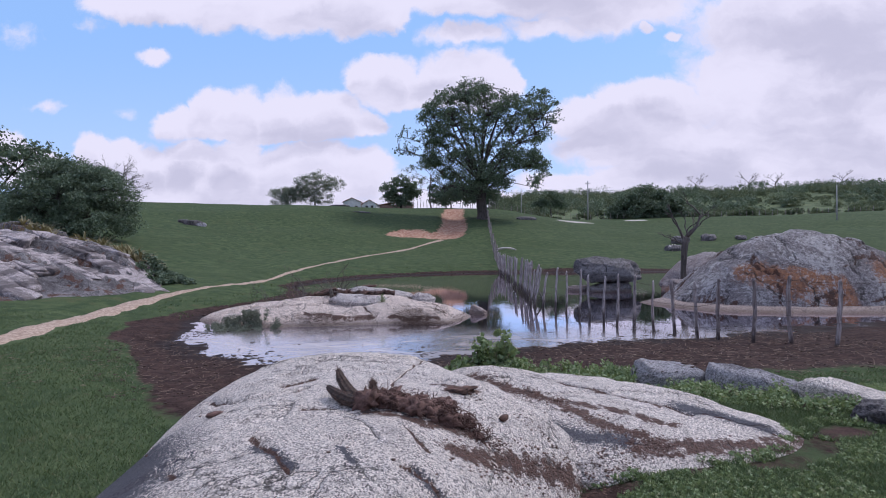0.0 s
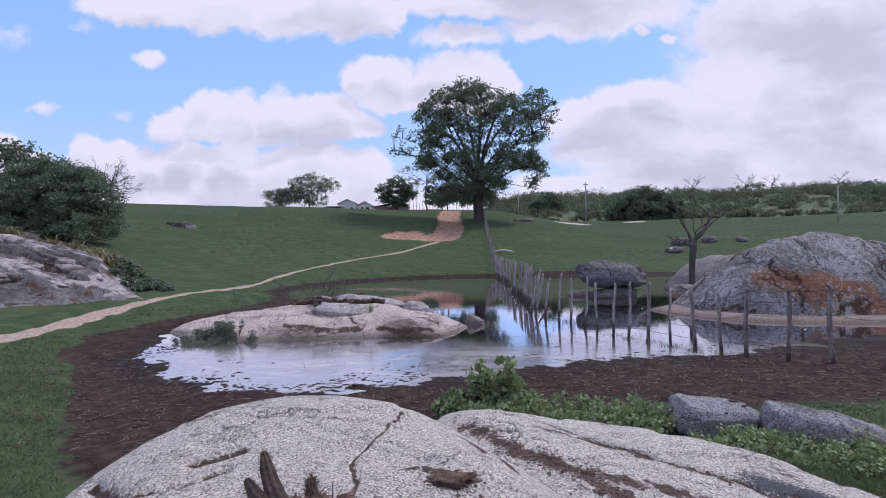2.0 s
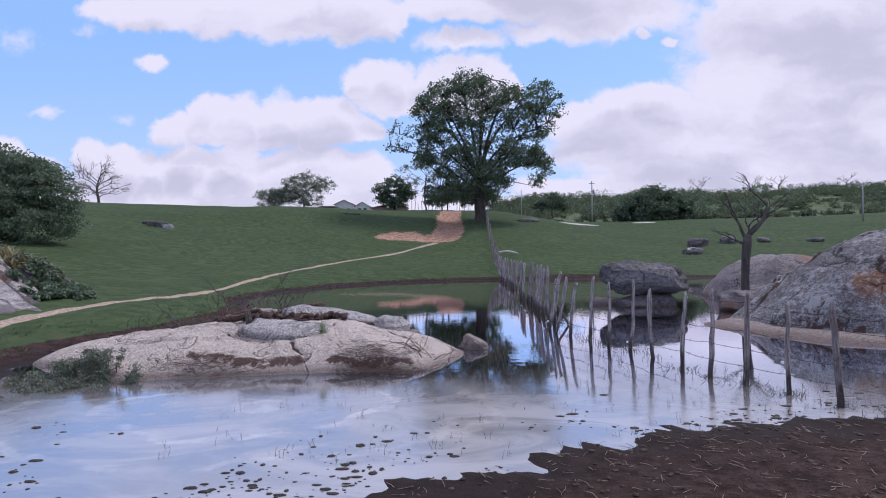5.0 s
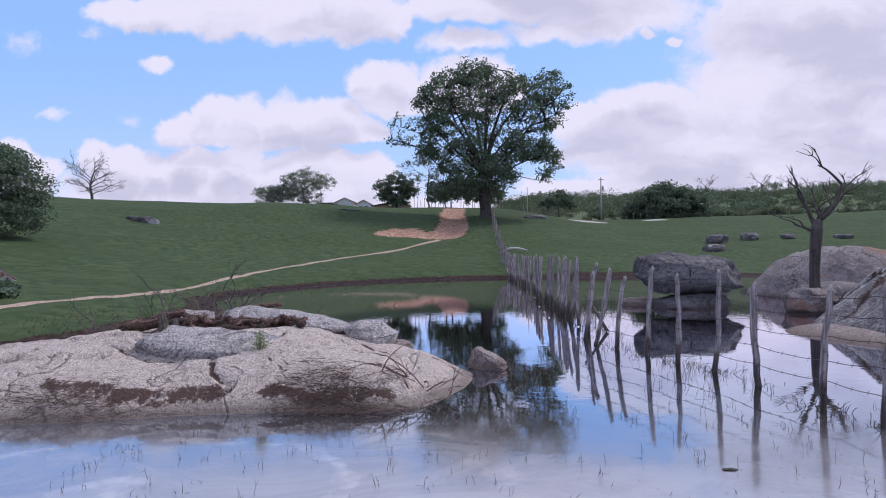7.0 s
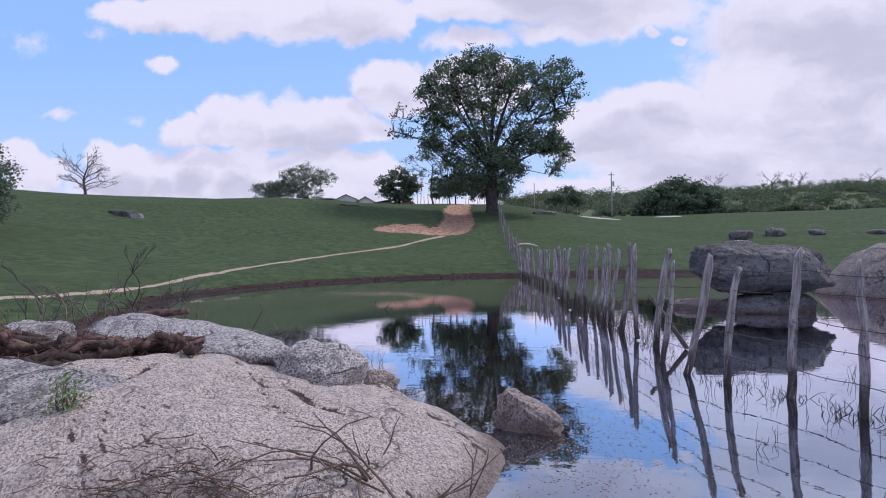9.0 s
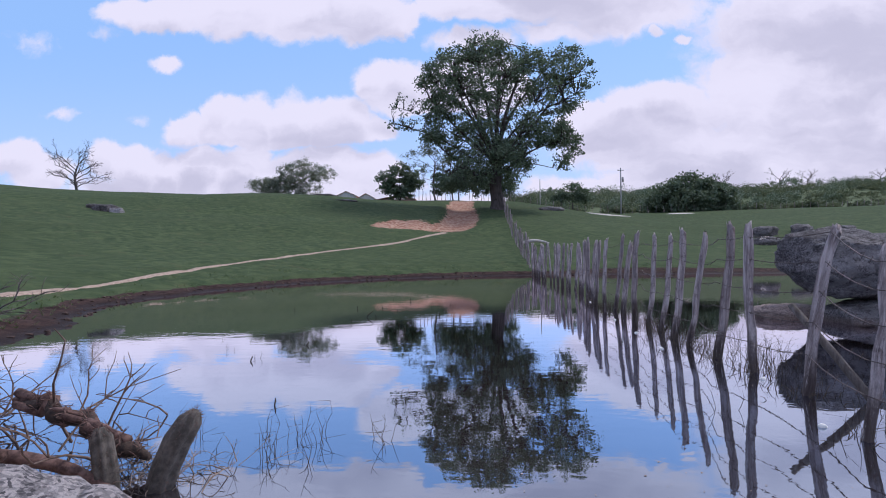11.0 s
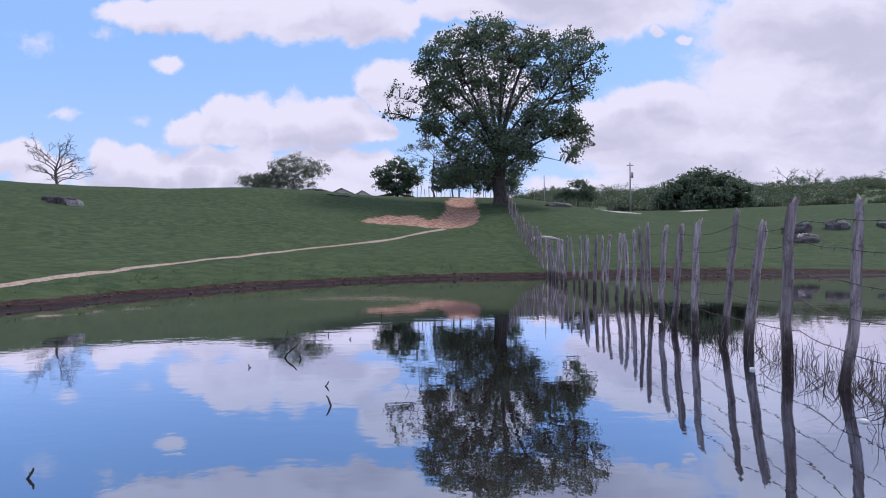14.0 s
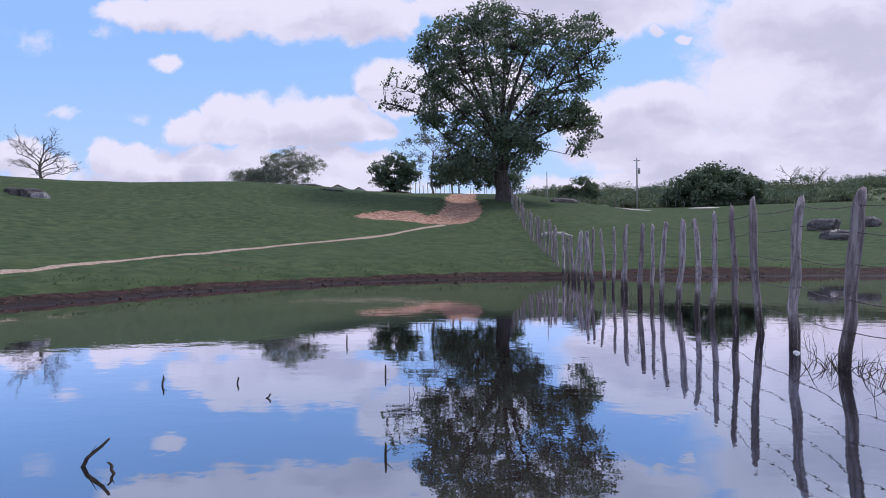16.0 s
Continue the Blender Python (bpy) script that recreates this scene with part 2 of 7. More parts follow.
def granite(name, light, mid, dark, stain=(0.16, 0.12, 0.10), stain_lo=0.55, rust=None, speckle=1.0, relief=1.0, scale=1.0, wet=0.0, blotch=0.25, lichen=0.0, dip=None, deep=0.035, flakes=0.6):
    """Speckled rock. dip: degrees by which painted dark recesses between sheets fall towards +x."""
    m = Mat(name, rough=0.85, spec=0.25)
    grain = m.cells(125.0 * scale, out="Color")
    sep = m.node("ShaderNodeSeparateColor")
    m.link(grain, sep.inputs[0])
    c = m.mix(m.ramp(sep.outputs[0], 0.30, 0.60), mid, light)
    c = m.mix(m.math("MULTIPLY", m.ramp(sep.outputs[1], 0.76, 0.80), 0.8 * speckle), c, dark)
    coarse = m.noise(85.0 * scale, 6.0, 0.9)
    c = m.mix(m.ramp(coarse, 0.57, 0.62, 0.0, 0.7 * speckle), c, dark)
    c = m.mix(m.ramp(m.noise(11.0 * scale, 10.0, 0.9), 0.52, 0.57, 0.0, blotch), c, dark)
    wash = m.noise(4.0 * scale, 8.0, 0.75, distort=0.6)
    c = m.mix(m.ramp(wash, 0.52, 0.64, 0.0, 0.35), c, mid)
    big = m.noise(1.3 * scale, 9.0, 0.75, distort=0.4)
    c = m.mix(m.ramp(big, stain_lo, stain_lo + 0.10, 0.0, 0.7), c, stain)
    ragged = m.math("MULTIPLY", m.math("SUBTRACT", m.noise(9.0 * scale, 9.0, 0.85), 0.5), 2.0)
    spots = m.math("MULTIPLY", m.math("SUBTRACT", sep.outputs[2], 0.5), 0.7)
    mottle = m.math("MULTIPLY", m.math("SUBTRACT", m.noise(5.0, 10.0, 0.9), 0.5), 2.4)
    c = m.mix(m.ramp(m.math("ADD", m.attr("rust"), mottle), 0.36, 0.80, 0.0, 0.85), c, m.mix(m.ramp(m.noise(6.0, 8.0, 0.8), 0.4, 0.6), (0.24, 0.10, 0.052), (0.48, 0.205, 0.09)))
    if lichen:
        patch = m.math("ADD", m.noise(7.5, 9.0, 0.9), m.math("MULTIPLY", m.math("SUBTRACT", m.noise(0.7, 4.0, 0.6), 0.5), 0.5))
        c = m.mix(m.ramp(patch, 0.515, 0.56, 0.0, lichen), c, (0.58, 0.54, 0.53))
    if dip is not None:
        turn = m.node("ShaderNodeMapping")
        turn.inputs["Rotation"].default_value = (0, radians(dip), 0)
        m.link(m.at, turn.inputs[0])
        lie = m.node("ShaderNodeMapping")
        lie.inputs["Scale"].default_value = (0.22, 0.35, 1.5)
        m.link(turn.outputs[0], lie.inputs[0])
        seam = m.noise(1.1, 9.0, 0.72, at=lie.outputs[0], distort=0.5)
        c = m.mix(m.ramp(seam, 0.50, 0.60, 0.0, 0.85), c, stain)
    # dark blue-grey bands with speckled edges
    c = m.mix(m.ramp(m.math("ADD", m.attr("blue_grey"), m.math("ADD", m.math("MULTIPLY", ragged, 0.25), spots)), 0.42, 0.62, 0.0, 0.92), c, (0.060, 0.060, 0.078))
    # soil patches, with crack and ledge shade painted in the same brown
    soil_and_shade = m.ramp(m.math("ADD", m.attr("dirt"), m.math("MULTIPLY", ragged, 1.7)), 0.48, 0.62, 0.0, 0.94)
    c = m.mix(soil_and_shade, c, m.mix(m.ramp(m.noise(45.0, 6.0, 0.85), 0.4, 0.6), (0.052, 0.024, 0.018), (0.15, 0.078, 0.056)))
    if rust:
        r = m.noise(0.55 * scale, 9.0, 0.75)
        c = m.mix(m.ramp(r, rust[1], rust[1] + 0.12, 0.0, 0.8), c, rust[0])
    c = m.mix(m.ramp(m.math("ADD", m.axis(2), m.math("MULTIPLY", ragged, 0.05)), 0.02, 0.16 + wet, 0.65, 0.0), c, (0.13, 0.085, 0.065))
    bent = m.node("ShaderNodeVectorMath")
    bent.operation = "MULTIPLY_ADD"
    wob = m.node("ShaderNodeTexNoise")
    wob.inputs["Scale"].default_value, wob.inputs["Detail"].default_value = 2.4 * scale, 6.0
    m.link(m.at, wob.inputs["Vector"])
    m.link(wob.outputs["Color"], bent.inputs[0])
    bent.inputs[1].default_value = (0.9, 0.9, 0.9)
    m.link(m.stretched(1.0, 0.42, 0.6, 55.0), bent.inputs[2])
    gap = m.cells(0.8 * scale, "DISTANCE_TO_EDGE", at=bent.outputs[0])
    gate = m.ramp(m.noise(1.7 * scale, 3.0, 0.5), 0.46, 0.56)
    crack = m.math("MULTIPLY", m.ramp(gap, 0.010, 0.0), gate)
    c = m.mix(m.math("MULTIPLY", crack, 0.85), c, (0.03, 0.024, 0.022))
    # short dark edges of peeling flakes
    thin = m.node("ShaderNodeVectorMath")
    thin.operation = "MULTIPLY_ADD"
    m.link(wob.outputs["Color"], thin.inputs[0])
    thin.inputs[1].default_value = (0.35, 0.35, 0.35)
    m.link(m.stretched(0.55, 1.0, 1.0, -25.0), thin.inputs[2])
    edge = m.cells(4.2 * scale, "DISTANCE_TO_EDGE", at=thin.outputs[0])
    few = m.ramp(m.noise(3.3 * scale, 5.0, 0.7), 0.53, 0.60)
    line = m.math("MULTIPLY", m.ramp(edge, 0.045, 0.0), few)
    c = m.mix(m.math("MULTIPLY", line, flakes), c, dark)
    m.colour(c)
    h = m.math("ADD", m.math("MULTIPLY", m.noise(9.0 * scale, 10.0, 0.8), 1.2), m.math("MULTIPLY", sep.outputs[0], 0.35))
    h = m.math("SUBTRACT", h, m.math("MULTIPLY", m.math("MULTIPLY", m.ramp(gap, 0.03, 0.0), gate), 0.8))
    h = m.math("SUBTRACT", h, m.math("MULTIPLY", line, 0.6))
    m.bump(h, relief, deep)
    return m.m


MAT_GRANITE = granite("pale_granite", (0.95, 0.84, 0.755), (0.60, 0.515, 0.455), (0.10, 0.084, 0.08), stain=(0.40, 0.345, 0.315), stain_lo=0.60, blotch=0.30)
MAT_GRANITE_PINK = granite("pinkish_granite", (0.95, 0.795, 0.70), (0.70, 0.56, 0.475), (0.18, 0.135, 0.115), stain=(0.24, 0.175, 0.15), stain_lo=0.60, speckle=0.9, blotch=0.35, scale=0.85, deep=0.06, flakes=0.8)
MAT_GRANITE_APRON = granite("tan_granite", (0.42, 0.335, 0.30), (0.29, 0.22, 0.195), (0.10, 0.08, 0.075), stain=(0.20, 0.145, 0.12), stain_lo=0.54, blotch=0.45, scale=0.5)
MAT_GRANITE_SLAB = granite("grey_slab_granite", (0.80, 0.71, 0.67), (0.48, 0.42, 0.40), (0.09, 0.08, 0.085), stain=(0.16, 0.13, 0.125), stain_lo=0.55, blotch=0.45, scale=0.7, deep=0.06, flakes=0.8)
MAT_GRANITE_GREY = granite("grey_lichen_granite", (0.52, 0.49, 0.50), (0.29, 0.27, 0.28), (0.06, 0.054, 0.06), stain=(0.10, 0.09, 0.092), stain_lo=0.54, blotch=0.6, lichen=0.35)
MAT_GRANITE_RUST = granite("rust_stained_granite", (0.36, 0.315, 0.315), (0.215, 0.185, 0.185), (0.065, 0.055, 0.057), stain=(0.12, 0.095, 0.092), stain_lo=0.54, scale=0.45, blotch=0.55, lichen=0.9, deep=0.12)
MAT_GRANITE_LAYERED = granite("layered_grey_granite", (0.54, 0.465, 0.45), (0.36, 0.305, 0.295), (0.10, 0.083, 0.082), stain=(0.085, 0.070, 0.070), stain_lo=0.50, scale=0.35, blotch=0.35, speckle=0.3, dip=30.0)
MAT_GRANITE_DARK = granite("dark_weathered_granite", (0.20, 0.18, 0.182), (0.10, 0.088, 0.09), (0.036, 0.032, 0.035), stain=(0.05, 0.042, 0.042), stain_lo=0.49, scale=0.6, lichen=0.22)
MAT_GRANITE_ORANGE = granite("orange_granite", (0.36, 0.30, 0.285), (0.24, 0.18, 0.165), (0.08, 0.066, 0.066), stain=(0.13, 0.10, 0.10), stain_lo=0.50, rust=((0.34, 0.15, 0.075), 0.52), scale=0.7, lichen=0.3)


def ground_material():
    m = Mat("pasture_and_mud", rough=1.0, spec=0.08)
    fine, mid, big = m.noise(26.0, 6.0, 0.85), m.noise(2.1, 5.0, 0.65), m.noise(0.23, 4.0, 0.6)
    grass = m.mix(m.ramp(mid, 0.35, 0.66), (0.036, 0.056, 0.025), (0.079, 0.104, 0.046))
    grass = m.mix(m.ramp(big, 0.40, 0.62, 0.0, 0.6), grass, (0.054, 0.074, 0.033))
    grass = m.mix(m.ramp(fine, 0.55, 0.8, 0.0, 0.25), grass, (0.083, 0.102, 0.047))
    grass = m.mix(m.ramp(m.noise(0.45, 8.0, 0.8), 0.52, 0.62, 0.0, 0.55), grass, (0.088, 0.115, 0.051))
    grass = m.mix(m.ramp(m.noise(7.0, 7.0, 0.85), 0.55, 0.63, 0.0, 0.12), grass, (0.034, 0.052, 0.025))
    grass = m.mix(m.ramp(m.noise(0.9, 6.0, 0.75), 0.57, 0.70, 0.0, 0.65), grass, (0.082, 0.070, 0.038))
    mud = m.mix(m.ramp(m.noise(5.0, 6.0, 0.7), 0.35, 0.65), (0.025, 0.0145, 0.0127), (0.072, 0.044, 0.037))
    mud = m.mix(m.ramp(m.noise(38.0, 5.0, 0.85), 0.55, 0.66, 0.0, 0.85), mud, (0.108, 0.070, 0.057))
    mud = m.mix(m.ramp(m.noise(17.0, 8.0, 0.85), 0.48, 0.40, 0.0, 0.8), mud, (0.018, 0.011, 0.009))
    sand = m.mix(m.ramp(m.noise(3.0, 5.0), 0.35, 0.65), (0.25, 0.115, 0.075), (0.46, 0.30, 0.215))
    edge = m.math("ADD", m.attr("mud"), m.math("MULTIPLY", m.math("SUBTRACT", m.noise(1.6, 6.0, 0.75), 0.5), 0.9))
    f = m.ramp(edge, 0.40, 0.60)
    scar = m.ramp(m.math("ADD", m.attr("scar"), m.math("MULTIPLY", m.math("SUBTRACT", m.noise(1.0, 8.0, 0.8), 0.5), 2.4)), 0.50, 0.62)
    c = m.mix(f, grass, mud)
    c = m.mix(scar, c, sand)
    scrub = m.ramp(m.attr("scrub"), 0.3, 0.7)
    c = m.mix(scrub, c, m.mix(m.ramp(m.noise(0.12, 6.0, 0.7), 0.4, 0.6), (0.085, 0.108, 0.058), (0.140, 0.165, 0.085)))
    soak = m.math("ADD", m.axis(2), m.math("MULTIPLY", m.math("SUBTRACT", m.noise(2.4, 6.0, 0.7), 0.5), 0.12))
    c = m.mix(m.math("MULTIPLY", f, m.ramp(soak, 0.02, 0.11, 0.75, 0.0)), c, (0.020, 0.014, 0.013))
    m.colour(c)
    m.rough(m.mix(m.ramp(m.axis(2), 0.0, 0.08), (0.62, 0.62, 0.62), (0.95, 0.95, 0.95)))
    h = m.math("ADD", m.math("MULTIPLY", m.noise(14.0, 7.0, 0.75), 1.0), m.math("MULTIPLY", m.noise(55.0, 3.0, 0.7), 0.4))
    m.bump(h, 0.3, 0.04)
    return m.m


def water_material():
    m = Mat("still_pond_water", rough=0.02)
    nt = m.nt
    body = m.node("ShaderNodeBsdfDiffuse")
    silt = m.mix(m.ramp(m.noise(0.4, 4.0), 0.35, 0.65), (0.028, 0.020, 0.017), (0.040, 0.029, 0.025))
    # thin pale film that drifts in bands near the shallow edge
    veil = m.ramp(m.noise(0.9, 6.0, 0.6, at=m.stretched(0.8, 1.5, 1.0, -14.0), distort=1.2), 0.36, 0.66, 0.62, 1.0)
    # a slow eddy: rings of foam round one centre
    ring = m.node("ShaderNodeVectorMath")
    ring.operation = "DISTANCE"
    m.link(m.stretched(0.62, 1.0, 1.0), ring.inputs[0])
    ring.inputs[1].default_value = (-1.05, 11.6, 0.0)
    wander = m.math("MULTIPLY", m.math("SUBTRACT", m.noise(0.7, 5.0, 0.6), 0.5), 1.1)
    turn = m.math("SINE", m.math("MULTIPLY", m.math("ADD", ring.outputs["Value"], wander), 7.5))
    foam = m.math("MULTIPLY", m.ramp(turn, 0.72, 1.0), m.ramp(m.noise(1.1, 6.0, 0.7), 0.42, 0.60, 0.0, 0.7))
    foam = m.math("MULTIPLY", foam, m.ramp(ring.outputs["Value"], 3.0, 1.2))
    streaks = m.math("MAXIMUM", veil, foam)
    near = m.ramp(m.math("ADD", m.axis(1), m.math("MULTIPLY", m.noise(0.35, 3.0), 3.0)), 15.6, 12.4)
    film = m.math("MULTIPLY", streaks, near)
    m.put(m.mix(m.math("MULTIPLY", foam, m.math("MULTIPLY", near, 0.85)), m.mix(m.math("MULTIPLY", film, 0.8), silt, (0.54, 0.48, 0.455)), (0.70, 0.60, 0.52)), body.inputs[0])
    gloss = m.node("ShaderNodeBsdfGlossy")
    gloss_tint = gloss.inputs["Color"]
    m.put(m.math("ADD", 0.012, m.math("ADD", m.math("MULTIPLY", near, 0.05), m.math("MULTIPLY", film, 0.13))), gloss.inputs["Roughness"])
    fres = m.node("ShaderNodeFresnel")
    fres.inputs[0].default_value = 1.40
    f = m.math("MINIMUM", m.math("ADD", m.math("MULTIPLY", fres.outputs[0], 1.6), 0.33), 0.97)
    f = m.math("MULTIPLY", f, m.math("SUBTRACT", 1.0, m.math("MULTIPLY", m.math("MAXIMUM", film, foam), 0.45)))
    # reflection colour painted by view angle: bluer when steep, near white when grazing
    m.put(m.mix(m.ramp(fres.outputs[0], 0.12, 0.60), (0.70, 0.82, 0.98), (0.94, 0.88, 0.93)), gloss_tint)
    mixs = m.node("ShaderNodeMixShader")
    m.link(f, mixs.inputs[0])
    m.link(body.outputs[0], mixs.inputs[1])
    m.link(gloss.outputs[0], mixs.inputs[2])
    bump = m.node("ShaderNodeBump")
    bump.inputs["Strength"].default_value, bump.inputs["Distance"].default_value = 0.10, 0.01
    m.put(m.math("ADD", m.noise(3.5, 2.0, 0.5, at=m.stretched(0.6, 1.4, 1.0)), m.math("MULTIPLY", m.noise(16.0, 2.0, 0.5), 0.25)), bump.inputs["Height"])
    for n in (gloss, fres):
        m.link(bump.outputs[0], n.inputs["Normal"])
    m.link(mixs.outputs[0], nt.nodes["Material Output"].inputs[0])
    return m.m


def leaf_material(name, a, b, c=None, gloss=0.4, patchy=0.8, even=0.0, thin=0.22):
    m = Mat(name, rough=0.55, spec=gloss)
    r = m.island()
    if even:
        r = m.math("ADD", m.math("MULTIPLY", r, 1 - even), m.math("MULTIPLY", m.ramp(m.noise(0.28, 3.0), 0.34, 0.66), even))
    col = m.mix(m.ramp(r, 0.0, 0.85), a, b)
    if c:
        col = m.mix(m.ramp(r, 0.86, 0.98), col, c)
    col = m.mix(m.ramp(m.noise(patchy, 3.0), 0.4, 0.65, 0.0, 0.45), col, a)
    m.colour(col)
    t = m.node("ShaderNodeBsdfTranslucent")
    m.put(m.mix(0.5, col, (b[0] * 1.5, b[1] * 1.5, b[2])), t.inputs[0])
    s = m.node("ShaderNodeMixShader")
    s.inputs[0].default_value = thin
    m.link(m.p.outputs[0], s.inputs[1])
    m.link(t.outputs[0], s.inputs[2])
    m.link(s.outputs[0], m.nt.nodes["Material Output"].inputs[0])
    return m.m


def wood_material(name, a, b, dark, scale=1.0, soaked=False):
    m = Mat(name, rough=0.9, spec=0.15, world_space=False)
    g = m.noise(30.0 * scale, 6.0, 0.7, at=m.stretched(1.0, 1.0, 0.09))
    blot = m.noise(6.0 * scale, 5.0, 0.7)
    c = m.mix(m.ramp(g, 0.35, 0.68), a, b)
    c = m.mix(m.ramp(blot, 0.52, 0.66, 0.0, 0.75), c, dark)
    c = m.mix(m.ramp(m.object_random(), 0.3, 1.0, 0.0, 0.45), c, dark)
    if soaked:
        z = m.node("ShaderNodeSeparateXYZ")
        m.link(m.node("ShaderNodeNewGeometry").outputs["Position"], z.inputs[0])
        c = m.mix(m.ramp(m.math("ADD", z.outputs[2], m.math("MULTIPLY", m.math("SUBTRACT", blot, 0.5), 0.5)), 0.12, 0.42, 0.85, 0.0), c, (0.035, 0.024, 0.021))
        c = m.mix(m.ramp(m.noise(55.0, 5.0, 0.8, at=m.stretched(1.0, 1.0, 0.05)), 0.58, 0.66, 0.0, 0.7), c, (0.52, 0.46, 0.44))
    m.colour(c)
    m.bump(m.math("ADD", g, blot), 0.7, 0.02)
    return m.m


def plain(name, a, b, scale=8.0, rough=0.85, metallic=0.0, relief=0.3):
    m = Mat(name, rough=rough, metallic=metallic)
    n = m.noise(scale, 6.0, 0.65)
    m.colour(m.mix(m.ramp(n, 0.35, 0.65), a, b)).bump(m.noise(scale * 4, 5.0, 0.7), relief, 0.02)
    return m.m


MAT_GROUND, MAT_WATER = ground_material(), water_material()
MAT_DIRT = plain("orange_path_dirt", (0.26, 0.175, 0.13), (0.47, 0.355, 0.275), 13.0, 0.95)
MAT_POST = wood_material("weathered_post_wood", (0.165, 0.130, 0.128), (0.50, 0.430, 0.420), (0.075, 0.053, 0.050), 1.0, True)
MAT_BARK = wood_material("dark_bark", (0.060, 0.050, 0.048), (0.125, 0.105, 0.098), (0.042, 0.036, 0.034), 0.3)
MAT_DEADWOOD = wood_material("grey_dead_wood", (0.085, 0.068, 0.06), (0.19, 0.165, 0.15), (0.05, 0.04, 0.036), 0.6)
MAT_TWIG = plain("dry_brown_twig", (0.095, 0.058, 0.044), (0.21, 0.145, 0.115), 12.0)
MAT_STRAW = plain("dry_straw", (0.19, 0.13, 0.095), (0.36, 0.27, 0.21), 15.0)
MAT_WIRE = plain("rusty_wire", (0.07, 0.05, 0.045), (0.14, 0.11, 0.10), 20.0, 0.6, 0.6)
MAT_LEAF_TREE = leaf_material("dark_tree_leaf", (0.080, 0.112, 0.076), (0.155, 0.200, 0.125))
MAT_LEAF_BUSH = leaf_material("scrub_leaf", (0.062, 0.085, 0.056), (0.175, 0.20, 0.115), (0.21, 0.22, 0.135), 0.12, 0.09, 0.85)
MAT_LEAF_FRESH = leaf_material("fresh_weed_leaf", (0.115, 0.165, 0.070), (0.27, 0.33, 0.155), (0.42, 0.42, 0.25))
MAT_LEAF_PALE = leaf_material("thin_olive_leaf", (0.075, 0.092, 0.058), (0.14, 0.16, 0.10))
# pale leaf colour with the haze of distance painted into it
MAT_LEAF_HAZE = leaf_material("hazed_olive_leaf", (0.19, 0.21, 0.17), (0.29, 0.31, 0.25), thin=0.3)
MAT_LEAF_GREY = leaf_material("grey_green_leaf", (0.11, 0.125, 0.09), (0.20, 0.21, 0.16))
MAT_LEAF_DRY = leaf_material("yellowing_leaf", (0.13, 0.115, 0.06), (0.27, 0.22, 0.11), (0.10, 0.11, 0.06))
MAT_GRASS = leaf_material("grass_blade", (0.060, 0.094, 0.040), (0.135, 0.175, 0.078), (0.20, 0.20, 0.115), 0.2)
MAT_CACTUS = plain("dried_cactus_skin", (0.030, 0.022, 0.018), (0.085, 0.055, 0.042), 25.0)
MAT_FIBRE = plain("rotten_cactus_fibre", (0.065, 0.035, 0.029), (0.200, 0.118, 0.095), 18.0)
MAT_WALL = plain("whitewashed_wall", (0.62, 0.60, 0.58), (0.75, 0.73, 0.71), 1.5)
MAT_ROOF = plain("clay_roof_tile", (0.26, 0.12, 0.08), (0.36, 0.19, 0.13), 3.0)
MAT_CONCRETE = plain("grey_concrete", (0.30, 0.29, 0.28), (0.42, 0.41, 0.40), 5.0)
MAT_WHITE = plain("white_shell", (0.68, 0.66, 0.62), (0.78, 0.76, 0.72), 30.0, 0.5)
MAT_CLEARING = plain("bare_pale_rock", (0.42, 0.37, 0.33), (0.55, 0.49, 0.44), 1.2)

# ---- ground ----
SHORE = [(-6.3, 12.3), (-5.2, 10.5), (-3.7, 9.3), (-1.7, 8.6), (0.1, 9.2), (1.9, 10.0), (3.9, 10.9), (5.8, 10.9), (8.0, 12.0), (10.3, 12.9),
         (16, 14.0), (26, 17), (33, 25), (31, 35), (22, 39), (12, 39.5), (2.9, 39.8), (-4.0, 36.5), (-7.4, 31), (-7.9, 26),
         (-5.4, 22.5), (-5.2, 18.5), (-6.8, 15.0)]


def rounded(poly, times=2):
    p = np.array(poly, float)
    for _ in range(times):
        q = np.roll(p, -1, 0)
        p = np.stack([0.75 * p + 0.25 * q, 0.25 * p + 0.75 * q], 1).reshape(-1, 2)
    return p


def signed_distance(poly, x, y):
    """Distance to a closed outline: positive outside, negative inside."""
    best, inside = np.full(np.shape(x), 1e9), np.zeros(np.shape(x), bool)
    for (ax, ay), (bx, by) in zip(poly, np.roll(poly, -1, 0)):
        ex, ey = bx - ax, by - ay
        t = np.clip(((x - ax) * ex + (y - ay) * ey) / (ex * ex + ey * ey), 0, 1)
        best = np.minimum(best, (x - ax - t * ex) ** 2 + (y - ay - t * ey) ** 2)
        cross = ((ay > y) != (by > y)) & (x < ax + (y - ay) * ex / (ey if abs(ey) > 1e-9 else 1e-9))
        inside ^= cross
    return np.where(inside, -1, 1) * np.sqrt(best)


def line_distance(line, x, y):
    best = np.full(np.shape(x), 1e9)
    for (ax, ay), (bx, by) in zip(line[:-1], line[1:]):
        ex, ey = bx - ax, by - ay
        t = np.clip(((x - ax) * ex + (y - ay) * ey) / (ex * ex + ey * ey), 0, 1)
        best = np.minimum(best, (x - ax - t * ex) ** 2 + (y - ay - t * ey) ** 2)
    return np.sqrt(best)


SHORE_LINE = rounded(SHORE)
